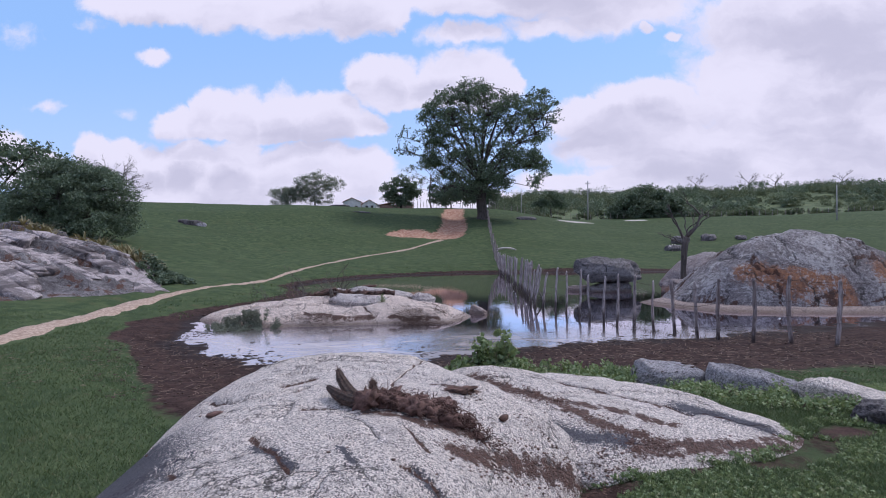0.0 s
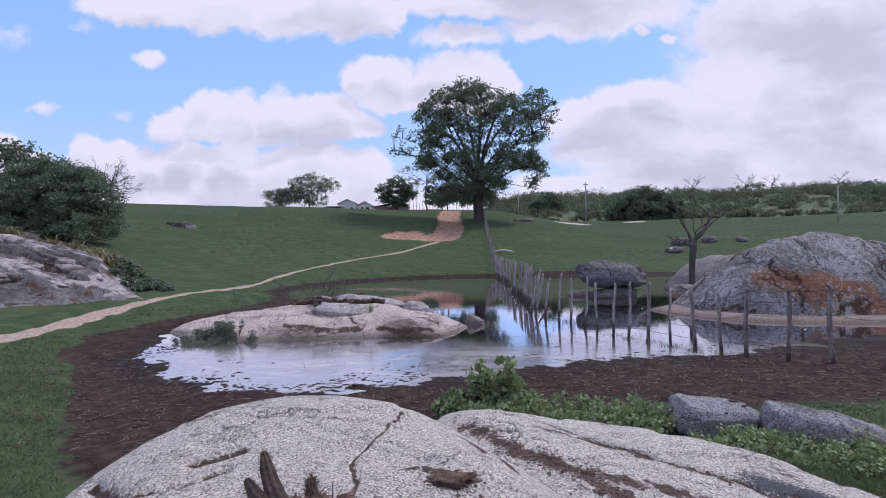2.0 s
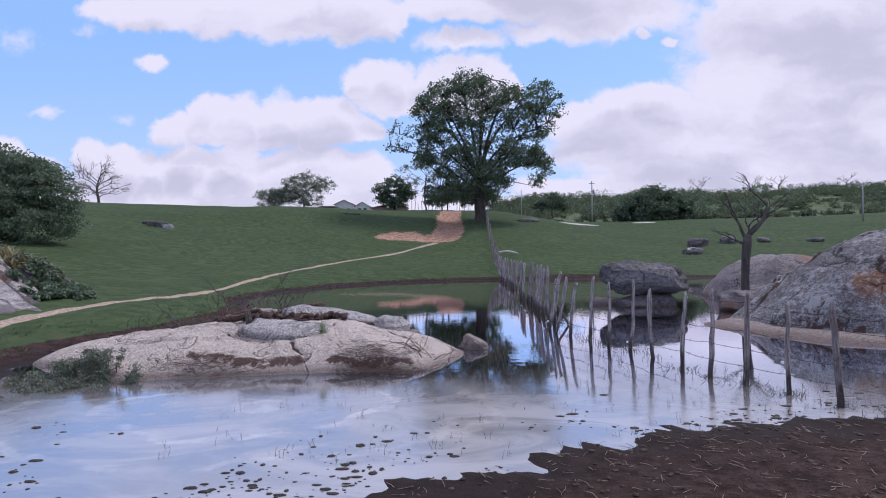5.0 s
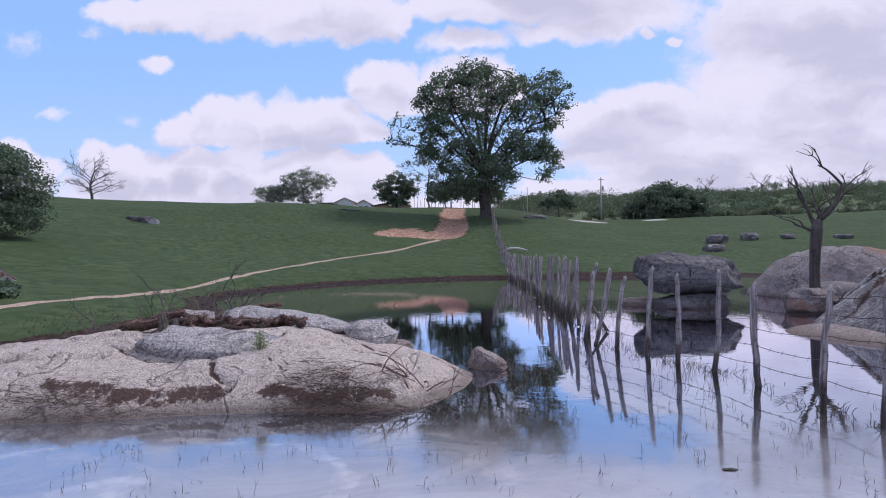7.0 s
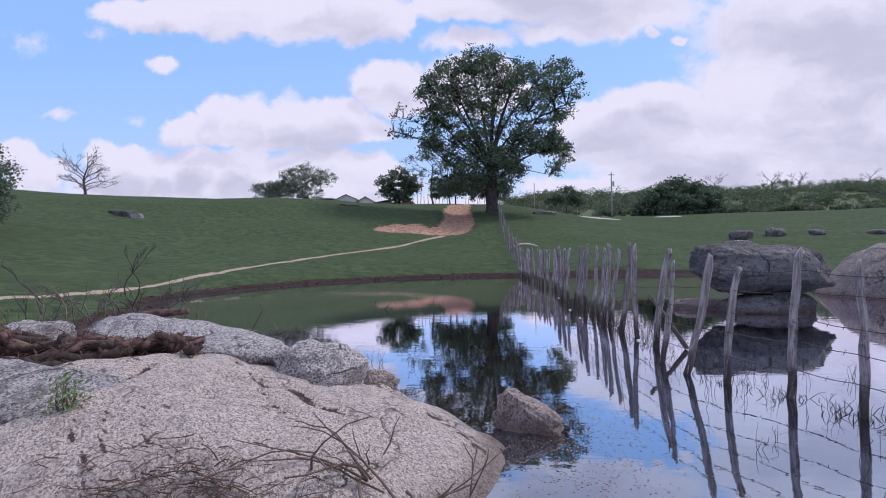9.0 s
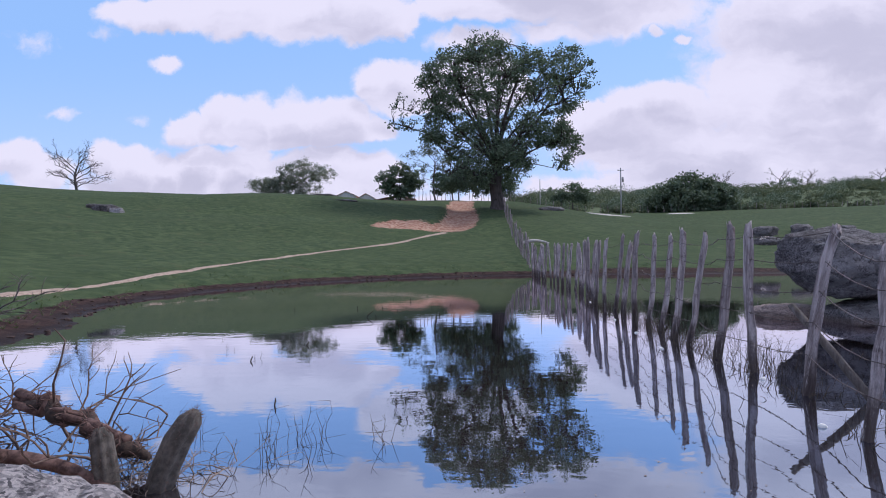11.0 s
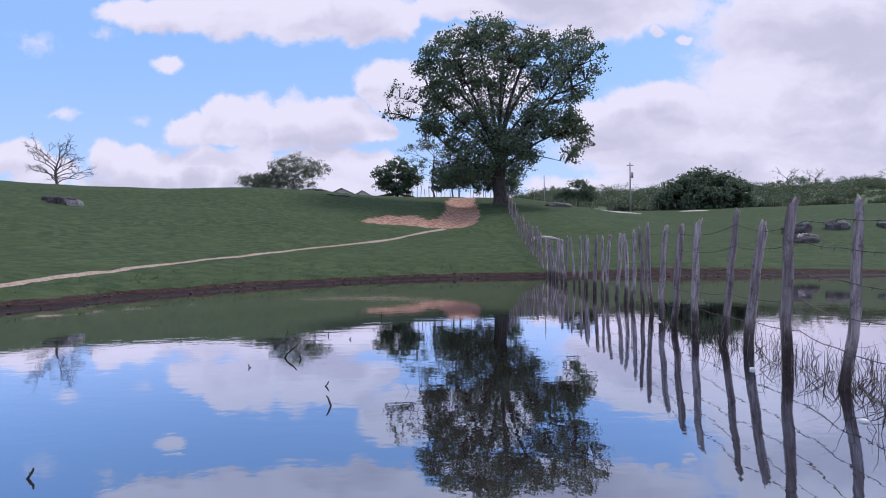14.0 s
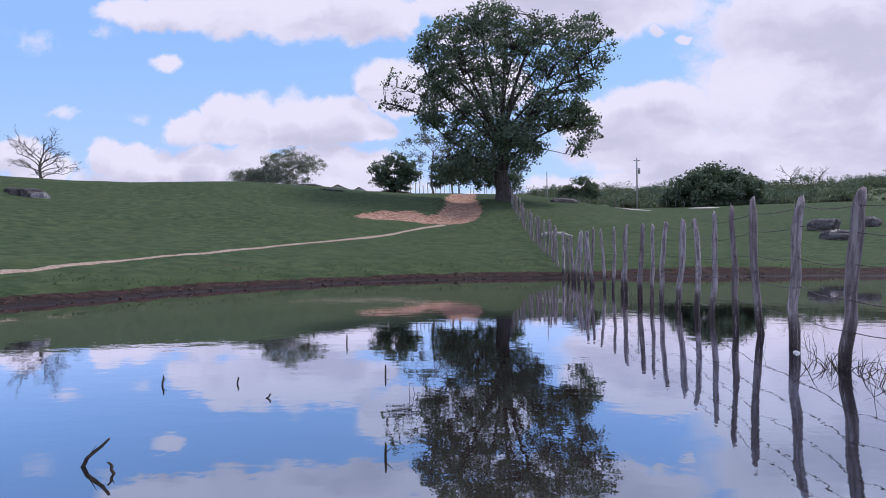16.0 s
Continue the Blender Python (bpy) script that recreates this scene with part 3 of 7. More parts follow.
# the trodden strip of bare soil where the outcrop meets the grass
SOIL_LINE = [(0.9, 1.7), (1.25, 2.4), (1.6, 3.0), (2.2, 3.2), (3.0, 3.3), (3.9, 3.9)]
PATH_LINE = [(-7.2, -40.0), (-6.2, -22.0), (-5.6, -10.0), (-5.9, -2.0), (-6.7, 4.5), (-7.9, 8.6), (-9.0, 12.0), (-9.5, 16.5), (-9.4, 20.0), (-9.5, 24.0), (-9.6, 28.0), (-9.9, 32.0), (-9.3, 38.0), (-7.7, 44.5), (-4.3, 50.0),
             (-1.9, 56.0), (0.4, 63.0), (1.0, 72.0), (0.7, 82.0), (1.2, 94.0), (3.0, 104.0)]
LEFT_D = [0, 0.6, 1.2, 3, 5.5, 9, 14, 21, 29, 35, 45, 52, 60, 70, 85, 110, 200, 600]
LEFT_Z = [0, 0.12, 0.30, 0.60, 0.88, 1.25, 1.95, 3.25, 4.6, 5.9, 7.5, 8.5, 9.4, 10.0, 10.2, 9.6, 8.0, 8.0]
RIGHT_Z = [0, 0.03, 0.07, 0.16, 0.32, 0.6, 1.15, 2.1, 3.2, 4.0, 5.3, 6.2, 6.9, 7.4, 8.0, 9.5, 12, 12]


def height(x, y):
    x, y = np.asarray(x, float), np.asarray(y, float)
    d = signed_distance(SHORE_LINE, x, y)
    d = d + 0.9 * fbm(x * 0.9, y * 0.9, 4, 3) * sstep(12, 2, np.abs(d)) + 0.45 * fbm(x * 4.3, y * 4.3, 4, 14) * sstep(1.6, 0.3, np.abs(d))
    left, right = np.interp(d, LEFT_D, LEFT_Z), np.interp(d, LEFT_D, RIGHT_Z)
    near = np.interp(d, [0, 0.6, 1.5, 3.0, 5.0, 12, 40], [0, 0.05, 0.12, 0.24, 0.34, 0.45, 0.6])
    near = near + np.interp(d, [0, 0.6, 1.5, 3.0, 5.0, 12, 40], [0, 0.04, 0.10, 0.18, 0.25, 0.45, 0.8]) * sstep(-3, -6, x)
    near = near + 0.14 * sstep(1.0, 2.2, x) * sstep(6.5, 4.5, y) * sstep(7.5, 5.0, x)
    wr = sstep(6, 26, x)
    z = left * (1 - wr) + right * wr
    wn = 1 - sstep(12, 38, y)
    z = z * (1 - wn) + near * wn
    z = z + (12.6 + 7.0 * fbm(x * 0.018, y * 0.03, 3, 31)) * sstep(125, 270, y) * sstep(-40, 40, x) + 3.0 * sstep(60, 200, x) * sstep(120, 260, y)
    z = z + 1.3 * np.exp(-((x + 19) / 12) ** 2 - ((y - 72) / 16) ** 2)
    z = np.where(d < 0, np.maximum(d * 0.16, -0.5), z)
    # ruts of the worn track and the washed-out bank beside it
    pd = line_distance(PATH_LINE, x, y)
    z = z - 0.07 * sstep(0.9, 0.2, pd) * sstep(0.5, 2.0, d) - 0.5 * sstep(2.6, 0.8, pd) * sstep(54, 62, y) * sstep(94, 84, y)
    z = z + 0.5 * fbm(x * 0.11, y * 0.11, 3, 11) * sstep(6, 25, d)
    bank = sstep(1.1, 0.5, np.hypot((x + 4.4) / 4.0, (y - 61.0 - 0.4 * (x + 4)) / 2.8))
    z = z + bank * (0.9 * fbm(x * 0.9, y * 0.9, 4, 17) - 0.25)
    z = z + 0.16 * fbm(x * 2.3, y * 2.3, 4, 23) * np.exp(-((d + 0.15) / 0.7) ** 2) * sstep(14, 12.5, y)
    z = z + 0.07 * fbm(x * 6.5, y * 6.5, 3, 25) * np.exp(-((d + 0.1) / 0.6) ** 2) * sstep(14, 12.5, y)
    muddy = sstep(0.0, 0.4, d) * sstep(6.0, 3.0, d)
    z = z + 0.09 * fbm(x * 1.9, y * 1.9, 3, 5) * muddy + 0.03 * fbm(x * 1.3, y * 1.3, 3, 8)
    return z, d, pd


def axis_steps(lo, hi, fine_lo, fine_hi, step, grow):
    mid = list(np.arange(fine_lo, fine_hi, step))
    a, s = [], step
    v = fine_lo
    while v > lo:
        s *= grow
        v -= s
        a.append(v)
    b, s, v = [], step, mid[-1]
    while v < hi:
        s *= grow
        v += s
        b.append(v)
    return np.array(a[::-1] + mid + b)


GX = axis_steps(-900, 900, -9.0, 9.0, 0.11, 1.045)
GY = np.concatenate([axis_steps(-400, 14, 1.5, 14.0, 0.11, 1.06)[:-1], np.arange(14.2, 44, 0.24), axis_steps(44.3, 1600, 44.3, 46, 0.3, 1.035)])
GY = np.unique(np.round(GY, 4))
_gx, _gy = np.meshgrid(GX, GY, indexing="ij")
GZ, GD, GP = height(_gx, _gy)


def ground_at(x, y):
    """The height of the ground sheet itself, between its corners."""
    i = int(np.clip(np.searchsorted(GX, x) - 1, 0, len(GX) - 2))
    j = int(np.clip(np.searchsorted(GY, y) - 1, 0, len(GY) - 2))
    a, b = (x - GX[i]) / (GX[i + 1] - GX[i]), (y - GY[j]) / (GY[j + 1] - GY[j])
    return float((GZ[i, j] * (1 - a) + GZ[i + 1, j] * a) * (1 - b) + (GZ[i, j + 1] * (1 - a) + GZ[i + 1, j + 1] * a) * b)


def build_ground():
    v = np.stack([_gx, _gy, GZ], -1).reshape(-1, 3)
    f = grid_faces(len(GX), len(GY))[:, ::-1]
    me = mesh("ground", v, f, MAT_GROUND)
    x, y, d = _gx.ravel(), _gy.ravel(), GD.ravel()
    reach = 0.75 + 0.5 * sstep(17, 13, y) + 2.65 * sstep(13, 9, y) * sstep(-5.6, -1.8, x) + 0.5 * sstep(5, 10, x) * sstep(24, 32, y) + 0.3 * sstep(-2, -7, x) * sstep(14, 17, y) * sstep(27, 22, y)
    mud = sstep(1.3, 0.7, d / reach)
    mud = np.maximum(mud, 0.56 * sstep(0.50, 0.05, line_distance(SOIL_LINE, x, y)))
    scar = sstep(1.0, 0.4, np.hypot((x + 4.4) / 3.8, (y - 61.0 - 0.4 * (x + 4)) / 4.2)) + sstep(2.6, 1.0, line_distance(PATH_LINE, x, y)) * sstep(58, 63, y) * sstep(100, 92, y)
    scrub = sstep(95, 130, y) * sstep(0, 30, x)
    for name, val in (("mud", mud), ("scar", np.clip(scar, 0, 1)), ("scrub", scrub)):
        me.attributes.new(name, "FLOAT", "POINT").data.foreach_set("value", val.astype(np.float32))
    tagged(new("ground", me), "green grazed pasture rising to a hill, with trodden mud round the pond", "ground", kind="structure")


build_ground()


def build_water():
    p = rounded(SHORE, 1)
    c = p.mean(0)
    p = c + (p - c) * 1.12
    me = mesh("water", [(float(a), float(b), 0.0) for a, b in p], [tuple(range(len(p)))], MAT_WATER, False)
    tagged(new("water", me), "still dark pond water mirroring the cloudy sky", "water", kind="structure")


build_water()


def build_path():
    """The cattle track: a strip with ragged edges that lies on the ground."""
    pts = rounded_line(PATH_LINE, 3)
    pts = pts[pts[:, 1] < 60]
    seg = np.hypot(*(pts[1:] - pts[:-1]).T)
    s = np.concatenate([[0], np.cumsum(seg)])
    n = int(s[-1] / 0.25)
    q = np.linspace(0, s[-1], n)
    px, py = np.interp(q, s, pts[:, 0]), np.interp(q, s, pts[:, 1])
    tx, ty = np.gradient(px), np.gradient(py)
    ln = np.hypot(tx, ty)
    nx, ny = -ty / ln, tx / ln
    width = 0.24 + 0.05 * np.sin(q * 0.7) - 0.05 * sstep(12, 18, py) * sstep(50, 40, py) + 0.10 * sstep(52, 60, py) + 0.15 * sstep(24, 9, py)
    verts, cross = [], 9
    for k in range(n):
        wl = width[k] * (1 + 0.9 * float(fbm(q[k] * 0.5, 3.0, 4, 21)))
        wr = width[k] * (1 + 0.9 * float(fbm(q[k] * 0.5, 9.0, 4, 22)))
        for j in range(cross):
            e = -1 + 2 * j / (cross - 1)
            o = e * (wl if e < 0 else wr)
            x, y = px[k] + nx[k] * o, py[k] + ny[k] * o
            verts.append((x, y, ground_at(x, y) + 0.035 - 0.07 * abs(e) ** 4 - 0.075 * max(0.0, float(fbm(x * 2.3, y * 2.3, 3, 24))) * (1 if y < 55 else 0)))
    me = mesh("dirt_path", np.array(verts), grid_faces(n, cross)[:, ::-1], MAT_DIRT)
    tagged(new("path", me), "narrow orange dirt track worn across the pasture", "path", kind="structure")


def rounded_line(line, times):
    p = np.array(line, float)
    for _ in range(times):
        a, b = p[:-1], p[1:]
        p = np.concatenate([p[:1], np.stack([0.75 * a + 0.25 * b, 0.25 * a + 0.75 * b], 1).reshape(-1, 2), p[-1:]])
    return p


build_path()


# ---- rocks ----
def dome(name, outline, peak, top, material, label, base=0.0, power=2.2, sharp=0.75, rough=0.10, seed=1, rings=46, spokes=150, ledge=0.0, grain=0.8, group="", skew=None, cracks=(), bands=(), turn=0.6, fan=0.5, ledge_shade=0.0, afloat=False):
    """A bare rock hump on a free outline, sunk into the ground. skew: (dx, dy) slope of its top, metres per metre."""
    poly = rounded(outline, 2)
    cx, cy = peak
    th = np.linspace(0, 2 * np.pi, spokes, endpoint=False)
    R = np.empty(spokes)
    for k, a in enumerate(th):
        dx, dy = math.cos(a), math.sin(a)
        best = 0.3
        for (ax, ay), (bx, by) in zip(poly, np.roll(poly, -1, 0)):
            ex, ey = bx - ax, by - ay
            den = dx * ey - dy * ex
            if abs(den) < 1e-9:
                continue
            t = ((ax - cx) * ey - (ay - cy) * ex) / den
            w = ((ax - cx) * dy - (ay - cy) * dx) / den
            if t > 0 and -1e-6 <= w <= 1 + 1e-6:
                best = max(best, t)
        R[k] = best
    s = np.linspace(0, 1, rings) ** 0.8
    S, T = np.meshgrid(s, th, indexing="ij")
    # afloat: the hump meets the water along its outline
    wide = (1 / max(1e-3, 1 - max(0.0, -base / (top - base)) ** (1 / sharp)) ** (1 / power)) * 1.02 if afloat else 1.04
    r = S * R[None, :] * wide
    x, y = cx + r * np.cos(T), cy + r * np.sin(T)
    prof = np.maximum(1 - S ** power, 0) ** sharp
    z = base + (top - base) * prof
    if skew:
        z = z + prof * (skew[0] * (x - cx) + skew[1] * (y - cy))
    damp = sstep(0, 0.35, prof)
    z = z + rough * 2.2 * fbm(x * 0.8, y * 0.8, 4, seed) * damp + rough * 0.5 * fbm(x * 4.5, y * 2.5, 4, seed + 5) * damp
    # dirt holds soil bands plus the painted shade of cracks and ledges
    dirt, rust, blue_grey = np.zeros_like(x), np.zeros_like(x), np.zeros_like(x)
    # exfoliating sheets: shallow steps with wandering edges
    for k in range(4 if ledge else 0):
        c, sn = math.cos(turn + fan * k), math.sin(turn + fan * k)
        q = fbm((x * c + y * sn) * grain, (y * c - x * sn) * grain * 0.45, 5, seed + 9 + 3 * k) - 0.05 + 0.06 * (k % 3)
        z = z - ledge * (0.6 + 0.2 * k) * sstep(-0.012, 0.012, q) * damp
        # a dark line below each step puts crevice shade into the colour
        dirt = np.maximum(dirt, ledge_shade * np.exp(-((q - 0.012) / 0.014) ** 2))
    # cracks are cut in, then coloured with dirt that also deepens their shade
    for line, width, deep in cracks:
        w = line_distance(line, x + 0.10 * fbm(x * 5, y * 5, 3, seed + 40), y + 0.10 * fbm(x * 5, y * 5, 3, seed + 41))
        cut = np.exp(-(w / width) ** 2)
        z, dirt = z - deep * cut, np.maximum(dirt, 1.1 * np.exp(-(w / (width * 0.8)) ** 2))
    for line, width, what in bands:
        w = np.exp(-(line_distance(line, x, y) / width) ** 2)
        if what == "blue_grey":
            blue_grey = np.maximum(blue_grey, w)
        elif what == "rust":
            rust = np.maximum(rust, w)
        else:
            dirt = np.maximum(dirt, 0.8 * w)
    z = z - 0.30 * (S ** 10)
    verts = np.stack([x, y, z], -1).reshape(-1, 3)
    me = mesh(name, verts, grid_faces(rings, spokes, True), material)
    for key, val in (("dirt", dirt), ("rust", rust), ("blue_grey", blue_grey)):
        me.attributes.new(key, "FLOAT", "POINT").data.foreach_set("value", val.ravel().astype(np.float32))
    return tagged(new(name, me), label, "rock", group)


def boulder(name, at, size, material, label, rz=0.0, tilt=(0, 0), box=2.6, rough=0.08, seed=1, nu=40, nv=60, group="", category="rock"):
    """A loose stone: a rounded block with uneven faces; at is the middle of its foot."""
    th = np.linspace(-np.pi / 2, np.pi / 2, nu)
    ph = np.linspace(0, 2 * np.pi, nv, endpoint=False)
    TH, PH = np.meshgrid(th, ph, indexing="ij")
    e = 2.0 / box
    sg = lambda c: np.sign(c) * np.abs(c) ** e
    p = np.stack([sg(np.cos(TH)) * sg(np.cos(PH)), sg(np.cos(TH)) * sg(np.sin(PH)), sg(np.sin(TH))], -1).reshape(-1, 3)
    # chipped flat faces
    r = np.random.RandomState(seed)
    for _ in range(9):
        nrm = r.normal(size=3) * np.array([1, 1, 0.8])
        nrm /= np.linalg.norm(nrm)
        over = np.maximum(p @ nrm - r.uniform(0.80, 1.02) * np.max(p @ nrm) * 0.92, 0)
        p = p - over[:, None] * nrm * 0.9
    out = []
    long = max(size)
    for q in p:
        w = Vector((q[0] * size[0], q[1] * size[1], q[2] * size[2])) / long * 2.2 + Vector((seed * 3.7, seed * 1.3, 0))
        k = 1 + rough * (1.3 * noise.fractal(w * 1.3, 1.0, 2.0, 4) + 0.35 * noise.fractal(w * 7.0, 1.0, 2.0, 3))
        out.append((q[0] * k * size[0] / 2, q[1] * k * size[1] / 2, q[2] * k * size[2] / 2))
    p = np.array(out)
    x, y, z = p[:, 0], p[:, 1], p[:, 2]
    verts = np.stack([x, y, z], -1).reshape(-1, 3)
    me = mesh(name, verts, grid_faces(nu, nv, True), material)
    ob = new(name, me)
    ob.matrix_world = pose(at[0], at[1], at[2] + size[2] / 2 * 0.92, tilt[0], tilt[1], rz)
    return tagged(ob, label, category, group)


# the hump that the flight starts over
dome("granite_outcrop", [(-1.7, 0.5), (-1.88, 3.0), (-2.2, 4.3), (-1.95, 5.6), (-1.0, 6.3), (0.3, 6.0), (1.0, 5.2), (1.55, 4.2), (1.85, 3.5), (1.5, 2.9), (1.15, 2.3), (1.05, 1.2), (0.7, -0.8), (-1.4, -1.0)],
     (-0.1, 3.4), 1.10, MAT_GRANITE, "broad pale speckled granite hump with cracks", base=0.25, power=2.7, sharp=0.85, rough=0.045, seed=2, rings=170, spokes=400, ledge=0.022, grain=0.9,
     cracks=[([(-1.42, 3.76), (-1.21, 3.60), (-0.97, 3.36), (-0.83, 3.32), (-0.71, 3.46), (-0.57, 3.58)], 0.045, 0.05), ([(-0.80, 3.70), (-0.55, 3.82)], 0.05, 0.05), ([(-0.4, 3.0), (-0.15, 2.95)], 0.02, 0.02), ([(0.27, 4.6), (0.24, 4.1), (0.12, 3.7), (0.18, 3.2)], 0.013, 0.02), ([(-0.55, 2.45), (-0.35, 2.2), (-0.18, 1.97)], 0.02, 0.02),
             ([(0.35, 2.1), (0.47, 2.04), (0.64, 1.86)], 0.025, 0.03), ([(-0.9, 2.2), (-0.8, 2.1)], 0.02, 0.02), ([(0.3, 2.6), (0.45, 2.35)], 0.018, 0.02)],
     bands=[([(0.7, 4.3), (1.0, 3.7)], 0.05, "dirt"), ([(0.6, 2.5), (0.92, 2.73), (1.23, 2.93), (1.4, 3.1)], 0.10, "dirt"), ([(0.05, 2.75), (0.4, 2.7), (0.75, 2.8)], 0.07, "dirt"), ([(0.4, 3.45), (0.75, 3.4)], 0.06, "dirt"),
            ([(-1.15, 0.6), (-1.12, 1.9), (-1.22, 2.4), (-1.55, 2.9)], 0.36, "blue_grey"), ([(-0.5, 2.35), (-0.2, 2.0)], 0.045, "blue_grey"), ([(0.4, 2.1), (0.62, 1.85)], 0.05, "blue_grey"), ([(-0.95, 2.15), (-0.8, 2.1)], 0.04, "blue_grey"), ([(0.0, 2.2), (0.1, 2.05)], 0.03, "blue_grey")])
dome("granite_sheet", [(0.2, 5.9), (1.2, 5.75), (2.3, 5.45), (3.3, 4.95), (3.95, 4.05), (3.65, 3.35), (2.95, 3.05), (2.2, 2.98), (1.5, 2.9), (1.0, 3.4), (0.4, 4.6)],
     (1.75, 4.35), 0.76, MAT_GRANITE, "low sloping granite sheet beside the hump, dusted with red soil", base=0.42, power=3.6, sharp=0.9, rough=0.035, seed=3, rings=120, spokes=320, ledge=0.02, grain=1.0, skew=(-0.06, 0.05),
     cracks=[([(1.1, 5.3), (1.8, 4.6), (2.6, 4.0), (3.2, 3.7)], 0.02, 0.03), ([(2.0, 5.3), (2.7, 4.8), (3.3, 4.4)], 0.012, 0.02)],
     bands=[([(1.25, 3.75), (1.58, 3.50), (1.85, 3.44)], 0.14, "blue_grey"), ([(2.6, 4.1), (3.1, 3.8)], 0.14, "blue_grey"), ([(0.78, 4.95), (1.1, 4.42), (1.47, 4.17), (1.75, 3.71), (2.0, 3.5)], 0.10, "dirt"), ([(1.5, 4.15), (2.0, 3.95), (2.3, 3.7)], 0.09, "dirt"), ([(1.3, 4.9), (1.9, 4.5), (2.4, 4.1)], 0.05, "dirt"), ([(1.9, 3.35), (2.4, 3.4), (3.0, 3.5), (3.5, 3.8)], 0.12, "dirt")])
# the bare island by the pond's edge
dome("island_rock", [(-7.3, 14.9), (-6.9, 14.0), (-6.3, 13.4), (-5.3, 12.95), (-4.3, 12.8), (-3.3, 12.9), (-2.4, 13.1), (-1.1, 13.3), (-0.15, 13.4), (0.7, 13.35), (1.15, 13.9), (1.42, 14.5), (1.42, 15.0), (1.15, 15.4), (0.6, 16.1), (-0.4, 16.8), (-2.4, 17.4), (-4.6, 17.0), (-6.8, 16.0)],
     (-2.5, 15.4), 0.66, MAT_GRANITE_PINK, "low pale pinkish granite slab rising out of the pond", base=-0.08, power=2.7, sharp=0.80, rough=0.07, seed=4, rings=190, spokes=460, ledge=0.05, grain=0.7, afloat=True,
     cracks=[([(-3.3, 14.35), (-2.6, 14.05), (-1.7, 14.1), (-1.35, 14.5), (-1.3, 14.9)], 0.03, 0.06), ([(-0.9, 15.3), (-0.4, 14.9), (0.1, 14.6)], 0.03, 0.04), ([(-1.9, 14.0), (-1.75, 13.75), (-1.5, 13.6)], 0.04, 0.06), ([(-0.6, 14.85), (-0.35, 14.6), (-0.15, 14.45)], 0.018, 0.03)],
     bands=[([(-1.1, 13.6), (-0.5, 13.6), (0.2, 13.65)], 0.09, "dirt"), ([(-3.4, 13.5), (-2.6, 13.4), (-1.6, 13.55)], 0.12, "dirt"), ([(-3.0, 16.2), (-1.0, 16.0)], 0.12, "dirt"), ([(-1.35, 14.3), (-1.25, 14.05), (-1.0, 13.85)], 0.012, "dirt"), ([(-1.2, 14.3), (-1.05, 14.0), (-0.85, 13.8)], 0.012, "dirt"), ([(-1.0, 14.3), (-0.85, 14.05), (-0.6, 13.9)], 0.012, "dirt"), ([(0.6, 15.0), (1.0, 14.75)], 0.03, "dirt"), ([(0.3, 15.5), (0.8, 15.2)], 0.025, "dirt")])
boulder("rock_slab", (-1.74, 16.08, 0.27), (2.45, 0.85, 0.50), MAT_GRANITE_SLAB, "long grey granite slab lying on the island rock", rz=-26, tilt=(3, 5), box=3.0, rough=0.09, seed=11, group="slabs on the island rock")
boulder("rock_slab", (-0.30, 15.62, 0.20), (0.70, 0.66, 0.44), MAT_GRANITE_SLAB, "short split granite block at the end of the slabs", rz=-24, tilt=(2, 9), box=3.0, rough=0.09, seed=12, group="slabs on the island rock")
boulder("rock_slab", (-2.08, 14.5, 0.35), (1.65, 0.80, 0.33), MAT_GRANITE_SLAB, "wedge of grey granite lifted off the island rock", rz=-3, tilt=(12, 3), box=4.2, rough=0.11, seed=13, group="slabs on the island rock")
boulder("rock_slab", (-3.15, 16.1, 0.36), (0.7, 0.6, 0.42), MAT_GRANITE_SLAB, "rounded grey stone among the slabs and twigs", rz=24, box=3.4, rough=0.09, seed=14, group="slabs on the island rock")
boulder("rock_slab", (-3.7, 15.2, 0.30), (1.3, 0.7, 0.24), MAT_GRANITE_PINK, "thin pinkish sheet of granite peeling off the island rock", rz=12, tilt=(6, -4), box=5.0, rough=0.09, seed=16, group="slabs on the island rock")
boulder("rock_slab", (-1.75, 13.85, 0.06), (0.75, 0.5, 0.26), MAT_GRANITE_PINK, "small block split from the island rock's foot", rz=-14, tilt=(14, 6), box=5.0, rough=0.09, seed=17, group="slabs on the island rock")
boulder("pond_stone", (1.36, 15.42, -0.06), (0.52, 0.30, 0.28), MAT_GRANITE_APRON, "angular brown stone standing in the water off the island", rz=-20, tilt=(0, 24), box=6.0, rough=0.12, seed=15)
boulder("pond_stone", (0.03, 16.25, 0.0), (0.42, 0.36, 0.28), MAT_GRANITE_APRON, "small round brown stone behind the split block", rz=30, box=2.8, rough=0.10, seed=18)
